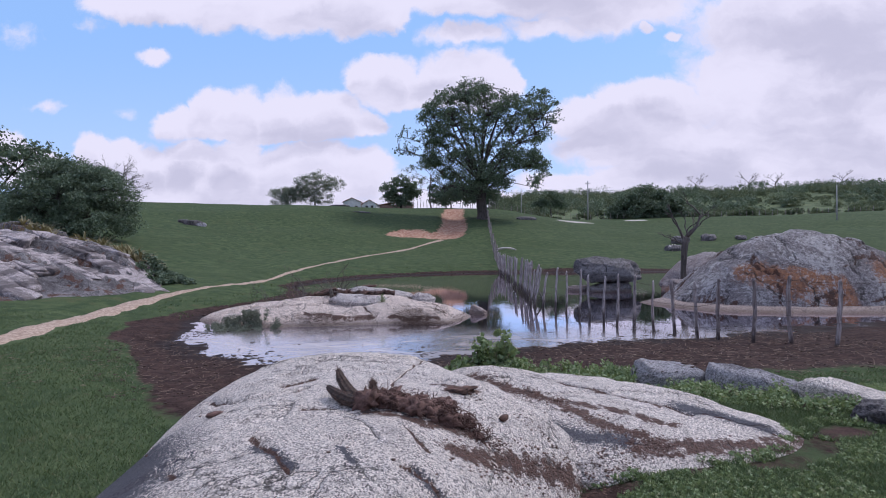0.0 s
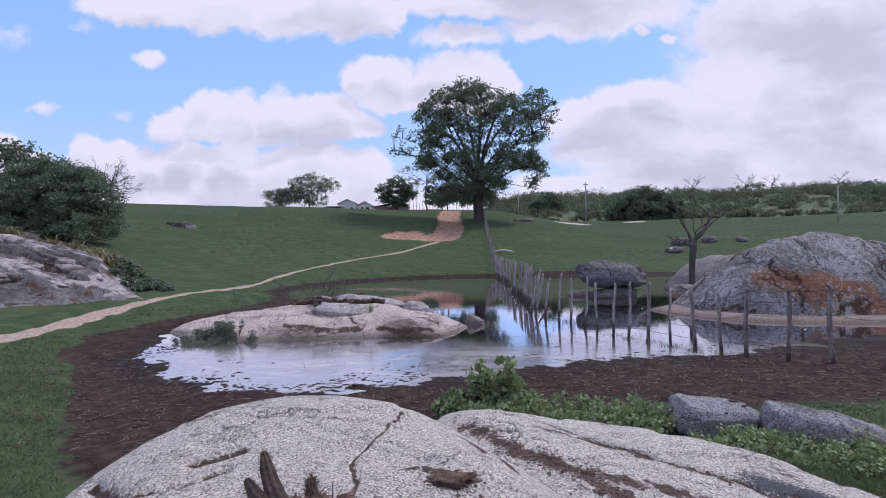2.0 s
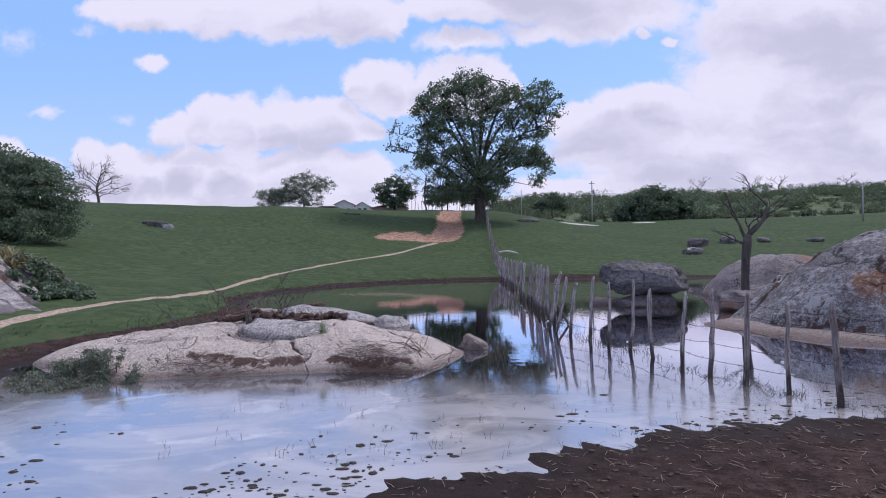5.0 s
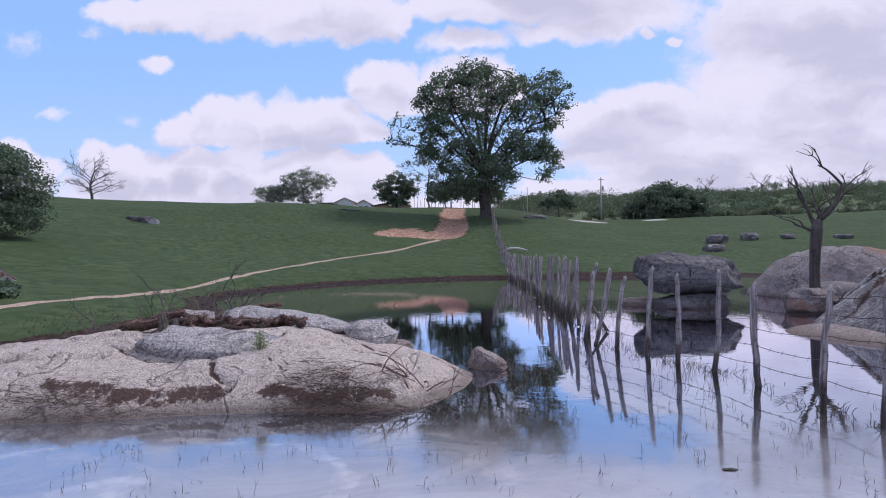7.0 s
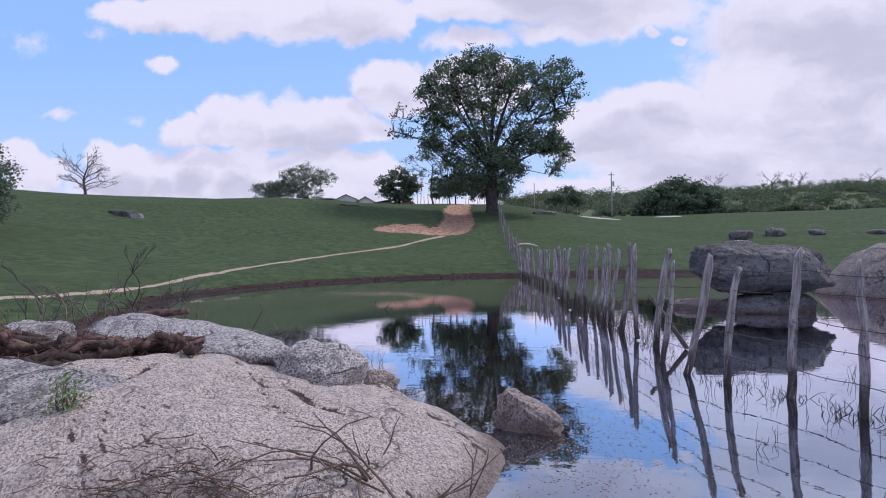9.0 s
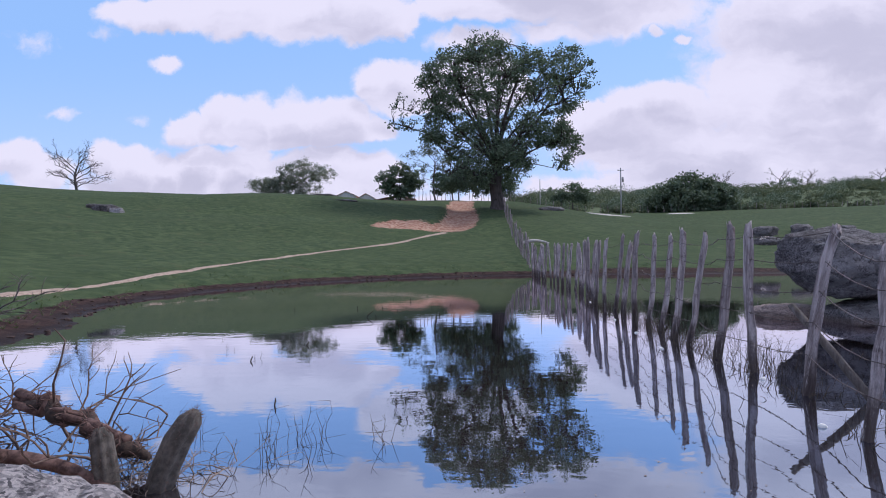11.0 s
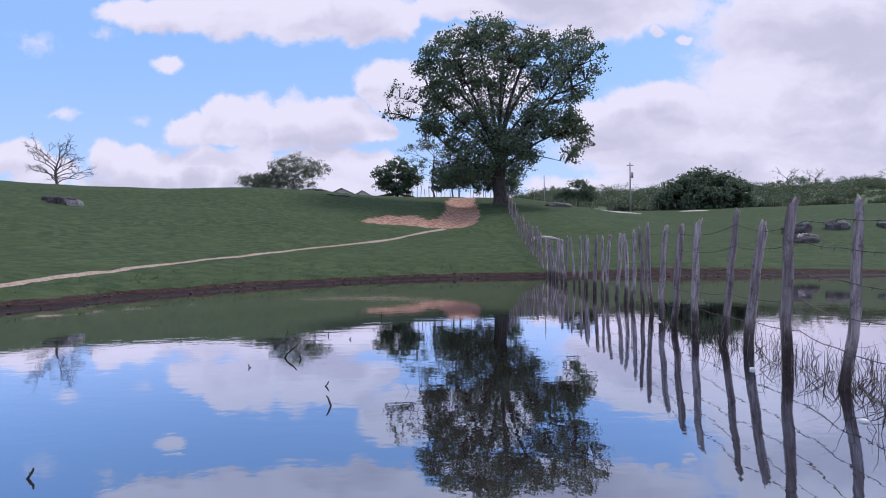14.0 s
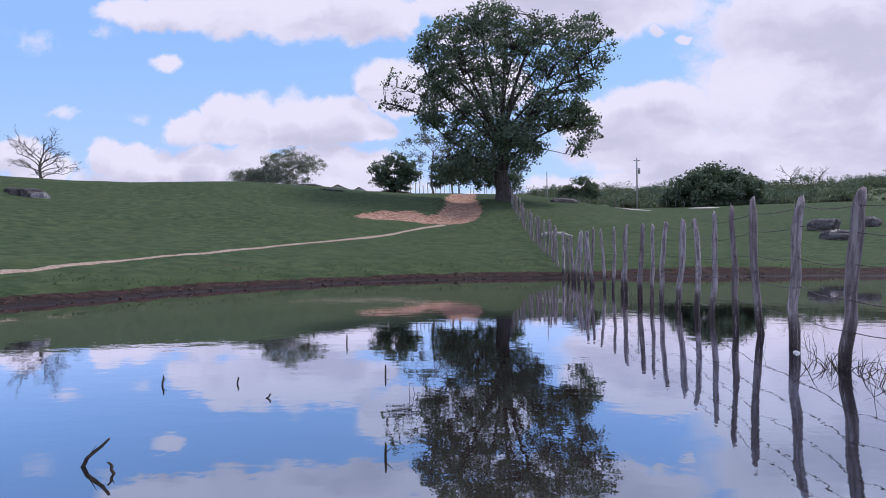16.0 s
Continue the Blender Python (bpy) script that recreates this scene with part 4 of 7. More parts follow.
# the great domed rock with rusty streaks
dome("domed_rock", [(7.9, 17.8), (8.6, 16.4), (9.6, 15.6), (11.5, 15.3), (14, 15.3), (17, 15.8), (19.2, 17.2), (19.4, 20), (17.0, 21.8), (12.8, 22.0), (9.8, 20.7), (8.2, 19.2)],
     (11.9, 17.5), 2.62, MAT_GRANITE_RUST, "great domed granite rock with lichen and rust-orange streaks", base=0.0, power=1.7, sharp=1.0, rough=0.17, seed=6, rings=150, spokes=380, ledge=0.09, grain=0.55, ledge_shade=0.75, turn=1.1, fan=0.25,
     bands=[([(9.9, 16.45), (10.6, 16.0), (11.5, 15.6), (12.6, 15.45)], 0.32, "rust"), ([(11.2, 15.9), (12.6, 15.6)], 0.25, "rust"), ([(14.0, 15.9), (15.0, 16.2)], 0.4, "rust"), ([(15.4, 16.6), (16.0, 16.9)], 0.3, "rust")])
dome("rock_apron", [(6.7, 18.4), (7.6, 16.6), (8.6, 15.2), (11.0, 14.7), (15, 14.6), (18.5, 15.5), (18, 18), (12, 19), (8, 19.5)],
     (11, 17.0), 0.21, MAT_GRANITE_APRON, "flat pinkish granite apron at the foot of the domed rock", base=-0.05, power=4.0, sharp=0.8, rough=0.04, seed=7, rings=60, spokes=200)
# boulders standing in the far half of the pond
boulder("dark_boulder", (7.68, 23.3, 0.36), (3.1, 1.9, 1.22), MAT_GRANITE_DARK, "large dark overhanging boulder standing in the pond", rz=4, tilt=(4, 4), box=2.15, rough=0.10, seed=21, nu=70, nv=110)
boulder("foot_slab", (7.35, 23.0, -0.1), (1.25, 1.2, 0.46), MAT_GRANITE_DARK, "flat slab under the dark boulder", rz=3, box=4.5, rough=0.09, seed=22, group="slabs under the dark boulder")
boulder("foot_slab", (8.15, 23.3, -0.1), (1.0, 1.2, 0.52), MAT_GRANITE_DARK, "flat slab under the dark boulder", rz=-8, box=4.5, rough=0.09, seed=25, group="slabs under the dark boulder")
boulder("foot_slab", (6.5, 23.7, -0.1), (1.15, 0.8, 0.32), MAT_GRANITE_APRON, "low brown slab in the water beside the dark boulder", rz=5, box=4.5, rough=0.09, seed=26, group="slabs under the dark boulder")
dome("orange_rock", [(11.3, 26.0), (12.5, 24.6), (14.5, 24.2), (17, 25), (18.5, 27), (16.5, 29), (13.5, 29), (11.5, 27.6)], (14.5, 26.4), 1.72, MAT_GRANITE_ORANGE,
     "domed granite rock stained orange beside the pond", base=0, power=2.2, sharp=0.8, rough=0.14, seed=23, ledge=0.05, grain=0.5, rings=70, spokes=220)
boulder("orange_stone", (11.9, 23.4, -0.12), (1.9, 1.3, 0.78), MAT_GRANITE_ORANGE, "rounded orange-grey stone at the water's edge", rz=8, box=2.8, rough=0.09, seed=24)
boulder("orange_stone", (10.0, 21.55, -0.1), (1.35, 1.0, 0.74), MAT_GRANITE_ORANGE, "rounded orange-stained stone beside the dead tree", rz=12, box=2.6, rough=0.09, seed=28)
boulder("orange_stone", (13.2, 23.2, -0.1), (0.9, 0.7, 0.42), MAT_GRANITE_PINK, "small pale stone at the water's edge", rz=-12, box=2.8, rough=0.09, seed=27)
# stones in the weeds beyond the first outcrop
boulder("grey_stone", (3.22, 6.0, 0.25), (0.80, 0.52, 0.36), MAT_GRANITE_GREY, "blocky grey speckled stone among green weeds", rz=-2, tilt=(6, 2), box=5.0, rough=0.08, seed=31)
boulder("grey_stone", (4.12, 5.5, 0.20), (1.2, 0.52, 0.42), MAT_GRANITE_GREY, "long wedge of dark banded stone among green weeds", rz=-26, tilt=(4, 12), box=4.5, rough=0.09, seed=32)
boulder("grey_stone", (4.62, 4.75, 0.36), (1.0, 0.46, 0.28), MAT_GRANITE, "pale flat stone half sunk in the grass", rz=-40, tilt=(3, 10), box=4.5, rough=0.09, seed=33)
boulder("brown_stone", (4.42, 4.15, 0.42), (0.55, 0.38, 0.26), MAT_GRANITE_DARK, "rough reddish-brown stone in the grass", rz=10, box=3.0, rough=0.16, seed=34)
# outcrop on the far side of the track
# the dark base stone paints in the shade of recesses between sheets
OUTCROP = dome("hillside_outcrop", [(-15.5, 28.0), (-13.2, 24.5), (-11.2, 20.6), (-10.3, 18.4), (-11.6, 15.6), (-13.2, 13.2), (-19, 12.0), (-26, 17), (-27, 25), (-21, 29.5)], (-19.0, 22.3), 3.3, MAT_GRANITE_DARK,
     "sloping layered grey granite outcrop below the leafy tree", base=0.72, power=2.0, sharp=0.75, rough=0.16, seed=41, ledge=0.22, grain=0.7, ledge_shade=0.8, turn=1.35, fan=0.14, rings=130, spokes=360)
# stones strewn over the pasture
for _x, _y, _sx, _sy, _sz, _seed, _mat, _lab in (
        (-26.5, 53.4, 2.2, 1.6, 1.15, 51, MAT_GRANITE_DARK, "low dark stone heap on the green hillside"), (-25.4, 53.0, 1.1, 0.9, 0.85, 52, MAT_GRANITE_GREY, "pale stone in the heap on the hillside"),
        (-27.7, 53.8, 1.3, 1.0, 0.8, 53, MAT_GRANITE_DARK, "dark stone beside the heap on the hillside"),
        (-17.5, 82.0, 4.4, 1.8, 0.7, 54, MAT_GRANITE_DARK, "long dark flat rock near the crest"), (-12.0, 72.0, 2.6, 1.2, 0.35, 55, MAT_GRANITE_DARK, "flat dark rock in the grass near the crest"),
        (11.6, 78.0, 4.6, 2.0, 0.9, 56, MAT_GRANITE_DARK, "dark hump of rock beside the great tree"), (24.0, 54.6, 3.0, 1.8, 1.3, 57, MAT_GRANITE_DARK, "dark rock with a bleached top in the pasture"),
        (23.7, 54.3, 1.5, 0.9, 1.45, 58, MAT_GRANITE, "bleached pale stone leaning on the dark rock"),
        (27.2, 60.5, 3.2, 2.4, 2.0, 59, MAT_GRANITE_DARK, "rounded dark rock in the far pasture"), (31.0, 61.5, 2.8, 2.0, 1.7, 60, MAT_GRANITE_DARK, "dark boulder in the far pasture"),
        (34.5, 61.0, 3.0, 1.4, 0.9, 61, MAT_GRANITE_DARK, "long grey rock in the far pasture"), (38.5, 59.0, 2.6, 1.6, 0.8, 62, MAT_GRANITE_DARK, "long grey rock in the far pasture")):
    boulder("pasture_rock", (_x, _y, ground_at(_x, _y) - 0.38 * _sz), (_sx * 0.85, _sy * 0.85, _sz * 0.8), _mat, _lab, rz=7 * _seed, box=3.2, rough=0.14, seed=_seed, nu=26, nv=36, group="rocks on the pasture")


# ---- fence ----
def post_mesh(seed):
    """A hand-split stake, 1.9 m long with 0.6 m of it in the ground."""
    r = random.Random(seed)
    verts, faces, n = [], [], 9
    top = 1.22 + r.uniform(-0.05, 0.05)
    levels = [-0.6, -0.1, 0.15, 0.35, 0.55, 0.75, 0.95, 1.12, top - 0.05, top]
    bx, by = r.uniform(-0.05, 0.05), r.uniform(-0.05, 0.05)
    rad = r.uniform(0.026, 0.038)
    lob = [r.uniform(0.78, 1.2) for _ in range(n)]
    for z in levels:
        w = rad * (1.12 - 0.18 * (z + 0.6) / 1.9) * (r.uniform(0.86, 1.12) if z < top - 0.06 else (0.9 if z < top - 0.01 else 0.62))
        ox, oy = bx * math.sin(1.9 * z) + r.uniform(-0.011, 0.011), by * math.sin(1.6 * z + 1) + r.uniform(-0.011, 0.011)
        for j in range(n):
            a = 2 * math.pi * j / n
            q = w * lob[j] * r.uniform(0.93, 1.07)
            verts.append((ox + q * math.cos(a), oy + q * math.sin(a), z + (r.uniform(-0.03, 0.035) if z >= top - 0.06 else 0)))
    for k in range(len(levels) - 1):
        for j in range(n):
            a, b = k * n + j, k * n + (j + 1) % n
            faces.append((a, b, b + n, a + n))
    faces.append(tuple((len(levels) - 1) * n + j for j in range(n)))
    return mesh("post", verts, faces, MAT_POST), top


POSTS = [post_mesh(50 + k) for k in range(8)]
# the run through the pond, corner by corner: x, y
FENCE_RUN = [(12.6, 7.2, 0), (11.5, 7.6, 2), (10.4, 8.1, -2), (9.4, 8.5, 1), (8.5, 8.9, 3), (7.7, 9.25, 0), (7.05, 9.55, 2), (6.55, 10.0, 0), (6.22, 10.6, 1), (5.97, 11.05, -3), (5.62, 11.4, 0), (5.36, 11.95, 1), (5.1, 12.45, 0), (4.8, 12.93, -1),
             (4.62, 13.45, 2), (4.5, 14.35, -2), (4.34, 15.1, 2), (4.1, 15.65, 1), (3.87, 16.2, 4), (3.58, 16.75, 9), (3.33, 17.15, 10), (3.3, 17.75, 8), (3.6, 18.75, 8), (3.63, 19.57, 2), (3.58, 20.25, 5),
             (3.6, 20.95, 4), (3.65, 21.55, 3), (3.7, 22.15, 4), (3.75, 22.8, 3), (3.78, 23.5, 4), (3.83, 24.2, 4), (3.78, 24.72, 6), (3.74, 25.3, 4), (3.72, 25.85, 4), (3.9, 26.7, 3), (4.0, 27.5, 1), (4.08, 28.2, 0), (4.12, 28.9, 2),
             (4.18, 29.5, -1), (4.22, 30.25, 2), (4.19, 30.75, 0), (4.17, 31.25, 2), (4.15, 31.76, 1), (4.16, 32.58, 0), (4.22, 33.15, 1)]


def build_fence():
    r = random.Random(5)
    fence = empty("fence")
    tagged(fence, "weathered split-stake fence with barbed wire running through the pond", "fence")
    xy = list(FENCE_RUN)
    y = 33.8
    while y < 40.0:
        xy.append((4.2 + r.uniform(-0.05, 0.05), y, r.gauss(1, 3)))
        y += r.uniform(0.52, 0.72)
    while y < 75.0:
        xy.append((4.2 + 0.045 * (y - 40) + r.uniform(-0.06, 0.06), y, r.gauss(0, 3)))
        y += r.uniform(0.8, 1.1)
    tops = []
    for k, (x, y, tip) in enumerate(xy):
        me, top = POSTS[r.randrange(len(POSTS))]
        z = max(ground_at(x, y), -0.02) if y < 41 else ground_at(x, y)
        sc = r.uniform(1.14, 1.24) if y > 18 else r.uniform(0.98, 1.10)
        m = pose(x, y, z, r.gauss(0, 2.5), tip + r.gauss(0, 0.8)) @ pose(0, 0, 0, 0, 0, r.uniform(0, 360)) @ Matrix.Scale(sc, 4)
        part("post", me, fence, m=m)
        tops.append((m, top))
    for level in (0.28, 0.50, 0.72, 0.94, 1.12):
        verts, faces = [], []
        line = [m @ Vector((0.06, 0, level + r.uniform(-0.02, 0.02))) for m, top in tops]
        pts = []
        for a, b in zip(line[:-1], line[1:]):
            for q in (0, 0.33, 0.66):
                p = a.lerp(b, q)
                p.z -= 0.03 * math.sin(math.pi * q) * (b - a).length
                pts.append(p)
        tube(verts, faces, pts, [0.004] * len(pts), 4)
        # barbs
        for a, b in zip(pts[:-1], pts[1:]):
            if a.y > 24:
                break
            n = max(1, int((b - a).length / 0.14))
            for q in range(n):
                p = a.lerp(b, (q + 0.5) / n)
                tube(verts, faces, [p - Vector((0.012, 0.0, 0.022)), p + Vector((0.012, 0.0, 0.022))], [0.0025, 0.0025], 3)
        part("wire", mesh("wire", verts, faces, MAT_WIRE), fence, "rusty barbed wire strand")


build_fence()


# ---- surfaces to set small things on ----
from mathutils.bvhtree import BVHTree

_rocks = []
for _o in scene.objects:
    if _o.type == "MESH" and _o.get("category") == "rock":
        _m = _o.matrix_basis
        _rocks.append(BVHTree.FromPolygons([_m @ v.co for v in _o.data.vertices], [tuple(p.vertices) for p in _o.data.polygons]))


def top_at(x, y):
    """The height of rock or ground at a place."""
    z = ground_at(x, y)
    for tree_ in _rocks:
        hit = tree_.ray_cast(Vector((x, y, 40)), Vector((0, 0, -1)))
        if hit[0] is not None:
            z = max(z, hit[0].z)
    return z


# sheets of rock that have slid over one another on the outcrop
_r = random.Random(43)
for _k in range(60):
    _q, _w = _r.random(), _r.random()
    _x, _y = -17.5 + 6.0 * _q, 14.4 + 6.4 * _w
    if _x > -11.6 + 0.25 * (_y - 18) - 0.28 * abs(_y - 18.5):
        continue
    _ln, _wd, _th = _r.uniform(2.0, 4.2), _r.uniform(0.45, 0.95), _r.uniform(0.30, 0.5)
    _az = radians(-14 + _r.gauss(0, 6))
    _dx, _dy = math.cos(_az) * _ln * 0.4, math.sin(_az) * _ln * 0.4
    _za, _zb, _zm = top_at(_x - _dx, _y - _dy), top_at(_x + _dx, _y + _dy), top_at(_x, _y)
    _slope = math.degrees(math.atan2(_za - _zb, 0.8 * _ln))
    _side = math.degrees(math.atan2(top_at(_x, _y + 0.4) - top_at(_x, _y - 0.4), 0.8))
    _sheet = boulder("rock_sheet", (_x, _y, min(_zm, (_za + _zb) / 2) - 0.58 * _th), (_ln, _wd, _th), MAT_GRANITE_LAYERED, "sloping sheet of pinkish-grey rock on the outcrop", rz=math.degrees(_az), tilt=(0.6 * _side, _slope), box=7.0, rough=0.15, seed=500 + _k, nu=22, nv=36, category="")
    _sheet.parent = OUTCROP

# ---- trees and bushes ----
def leaf_cloud(rng, centres, radii, per, size, flat=0.7, droop=0.0, width=0.30):
    """Leaves round clump centres, as folded four-corner blades. Returns vertices and faces."""
    centres, radii = np.asarray(centres, float), np.asarray(radii, float)
    n = len(centres) * per
    c = np.repeat(centres, per, 0)
    r = np.repeat(radii, per)
    d = rng.normal(size=(n, 3))
    d /= np.linalg.norm(d, axis=1, keepdims=True)
    d *= (rng.rand(n, 1) ** 0.5)
    d[:, 2] *= flat
    p = c + d * r[:, None]
    a = rng.normal(size=(n, 3))
    a[:, 2] -= droop
    a /= np.linalg.norm(a, axis=1, keepdims=True)
    b = np.cross(a, rng.normal(size=(n, 3)))
    b /= np.linalg.norm(b, axis=1, keepdims=True)
    up = np.cross(a, b)
    L = size * (0.6 + 0.8 * rng.rand(n, 1))
    W = L * width
    v = np.stack([p - a * L * 0.5, p + b * W + up * W * 0.35, p + a * L * 0.5, p - b * W + up * W * 0.35], 1).reshape(-1, 3)
    f = np.arange(n * 4).reshape(-1, 4)
    return v, f


def bend(a, b, r, n=6, sag=0.12):
    """A crooked limb from a to b."""
    a, b = Vector(a), Vector(b)
    ln = (b - a).length
    off = [Vector((r.gauss(0, 1), r.gauss(0, 1), r.gauss(0, 0.6))) * ln * sag for _ in range(2)]
    pts = []
    for k in range(n):
        t = k / (n - 1)
        w = math.sin(math.pi * t)
        pts.append(a.lerp(b, t) + off[0] * w * (1 - t) + off[1] * w * t + Vector((0, 0, ln * 0.08 * w)))
    return pts


def tree(name, at, trunk_top, trunk_r, lobes, leaf_mat, label, seed, leaf=0.35, per=46, twigs=16, clump=0.9, flat=0.6, bark=None, category="tree", lean=(0, 0), limb=1.0):
    """A tree: trunk and limbs as one mesh, the leaves as another. lobes: (x, y, z, rx, ry, rz) about the foot."""
    r, rng = random.Random(seed), np.random.RandomState(seed)
    verts, faces, cc, cr = [], [], [], []
    top = Vector((lean[0], lean[1], trunk_top))
    n = 9
    pts = [Vector((0, 0, -0.6)).lerp(top, k / (n - 1)) + Vector((r.gauss(0, 0.05), r.gauss(0, 0.05), 0)) * trunk_r for k in range(n)]
    tube(verts, faces, pts, [trunk_r * (1.45 - 0.55 * min(1, k / 2) - 0.25 * k / (n - 1)) for k in range(n)], 10)
    for lx, ly, lz, rx, ry, rz in lobes:
        c = Vector((lx, ly, lz))
        start = Vector((0, 0, 0)).lerp(top, r.uniform(0.72, 1.0))
        bough = bend(start, c, r, 8, 0.16)
        r0 = trunk_r * limb * r.uniform(0.15, 0.29)
        tube(verts, faces, bough, [r0 * (1 - 0.8 * k / 7) for k in range(8)], 6)
        for k in range(twigs):
            while True:
                o = Vector((r.uniform(-1, 1), r.uniform(-1, 1), r.uniform(-1, 1)))
                if 0.25 < o.length < 1:
                    break
            end = c + Vector((o.x * rx, o.y * ry, o.z * rz))
            root = bough[r.randrange(3, 8)]
            tw = bend(root, end, r, 5, 0.12)
            tube(verts, faces, tw, [r0 * 0.28 * (1 - 0.75 * q / 4) for q in range(5)], 4)
            cc.append(tuple(end))
            cr.append(clump * r.uniform(0.6, 1.25))
            if r.random() < 0.6:
                cc.append(tuple(tw[3] + Vector((r.gauss(0, 0.3), r.gauss(0, 0.3), r.gauss(0, 0.2))) * clump))
                cr.append(clump * r.uniform(0.4, 0.8))
    foot = empty(name, at)
    tagged(foot, label, category)
    part("trunk", mesh("trunk", verts, faces, bark or MAT_BARK), foot)
    if per:
        v, f = leaf_cloud(rng, cc, cr, per, leaf, flat)
        part("crown", mesh("crown", v, f, leaf_mat, False), foot)
    return foot


def on_ground(x, y, dz=0.0):
    return (x, y, ground_at(x, y) + dz)


# the great tree at the head of the track
CROWN_SIDE = [(-3, 20.2), (0.5, 19.7), (3, 18.7), (6, 19.2), (9, 18.8), (10.6, 16.8), (11.2, 14.8), (10.4, 12.4), (8.4, 10.8), (8.2, 9.4), (9.8, 8), (9.7, 6.2), (7.6, 4.0), (6.2, 4.2), (6.6, 6.4), (4.5, 6.3), (3.9, 4.0), (2.6, 2.0),
              (1, 3), (-1.5, 2.4), (-4.5, 1.6), (-6.8, 2.6), (-5.8, 6.0), (-6.4, 7.6), (-9.4, 7.8), (-8.8, 9.8), (-8.2, 11.5), (-9.0, 13), (-9.2, 15), (-8.2, 16.8), (-5.8, 18.4)]


def great_tree(at, seed):
    """A broad crown on several steep stems: clumps of leaves fill its side view, with gaps, and hang on forking boughs."""
    r, rng = random.Random(seed), np.random.RandomState(seed)
    foot = empty("great_tree", at)
    tagged(foot, "tall broad-crowned dark green tree at the head of the track", "tree")
    edge = np.array(CROWN_SIDE)
    verts, faces, wood = [], [], []
    trunk = [Vector((0.12 * math.sin(k), 0, -0.7 + 0.75 * k)) for k in range(9)]
    tube(verts, faces, trunk, [1.25, 0.95, 0.80, 0.74, 0.72, 0.70, 0.70, 0.66, 0.55], 12)
    for x, y, z, rad in ((-7.6, 0, 15.4, 0.24), (-5, 2, 17.4, 0.24), (-2.4, -1, 19, 0.26), (0.6, 2, 18.6, 0.26), (3.4, -2, 17.8, 0.27), (6.6, 1, 18, 0.25), (9.6, 0, 15.6, 0.24), (8.8, -2, 12.6, 0.2), (-7.4, -1, 12.4, 0.2), (-8, 0, 8.8, 0.17),
                         (8.8, 0, 7.6, 0.17), (7.4, 1, 4.8, 0.11), (-5.4, 1, 5.0, 0.14), (-3.6, 3, 10, 0.16), (4.2, -3, 11.5, 0.18), (-4.4, -3, 13.5, 0.19), (1, -4, 14, 0.19), (3, 3.5, 9, 0.14), (-12.0, 0, 10.4, 0.09), (-11.6, 0, 12.2, 0.07)):
        start = trunk[r.choice((6, 7, 8))] if z > 9 else trunk[r.choice((4, 5, 6))]
        pts = bend(start, (x, y, z), r, 12, 0.07)
        tube(verts, faces, pts, [rad * (1 - 0.85 * k / 11) for k in range(12)], 6)
        wood += pts[4:]
    tips = []
    while len(tips) < 1050:
        x, z = r.uniform(-9.6, 11.4), r.uniform(1.6, 20.3)
        d = float(signed_distance(edge, np.array([x]), np.array([z]))[0])
        if d > -0.25:
            continue
        y = r.uniform(-1, 1) * (1.6 + 1.5 * min(3.0, -d))
        hole = noise.fractal(Vector((x * 0.33, y * 0.25, z * 0.42)) + Vector((7.7, 3.1, 1.9)), 1.0, 2.0, 3)
        if hole < -0.12 - 0.16 * (z < 9) * (x < 1) + 0.10 * (x > 4) or math.hypot((x - 0.2) / 1.5, (z - 15.8) / 1.0) < 1:
            continue
        tips.append((Vector((x, y, z)), r.uniform(0.6, 1.3)))
    far = [(Vector((r.uniform(-12.6, -9.2), r.gauss(0, 0.4), r.uniform(9.4, 10.9))), 0.5) for _ in range(22)]
    far += [(Vector((r.uniform(-12.4, -9.0), r.gauss(0, 0.4), r.uniform(11.6, 13.4))), 0.6) for _ in range(16)]
    for c, rad in tips + far:
        root = min(wood, key=lambda p: (p - c).length + (1.5 if p.z > c.z else 0))
        tube(verts, faces, bend(root, c, r, 5, 0.10), [0.07, 0.055, 0.04, 0.028, 0.015], 4)
    part("trunk", mesh("trunk", verts, faces, MAT_BARK), foot)
    v, f = leaf_cloud(rng, [tuple(c) for c, _ in tips], [q for _, q in tips], 42, 0.29, 0.6, 0.3, 0.30)
    v2, f2 = leaf_cloud(rng, [tuple(c) for c, _ in far], [q for _, q in far], 9, 0.30, 0.8, 0.3, 0.30)
    v, f = np.concatenate([v, v2]), np.concatenate([f, f2 + len(v)])
    part("crown", mesh("crown", v, f, MAT_LEAF_TREE, False), foot)


great_tree(on_ground(5.0, 75.0, -0.1), 101)
tree("round_tree", on_ground(-27.2, 37.5, -1.5), 2.2, 0.30,
     [(-3.0, 0, 4.2, 2.0, 2.0, 1.9), (0, 0, 5.9, 2.4, 2.4, 1.4), (2.6, 0, 4.6, 1.9, 2.0, 1.7), (-1.6, -1.6, 3.0, 2.2, 1.9, 2.0), (2.0, -1.4, 2.6, 2.2, 1.7, 2.0), (3.4, 0, 2.8, 1.3, 1.5, 1.5), (-4.0, 0, 3.0, 1.4, 1.5, 1.5), (0, -1.7, 4.2, 2.2, 1.7, 1.7), (0, -2.0, 1.4, 2.8, 1.4, 1.3), (1.4, 0, 5.4, 1.8, 1.8, 1.2), (-1.6, 0, 5.5, 1.8, 1.8, 1.2)],
     MAT_LEAF_TREE, "dense rounded dark green tree above the grey outcrop", 102, leaf=0.15, per=95, twigs=44, clump=0.74)
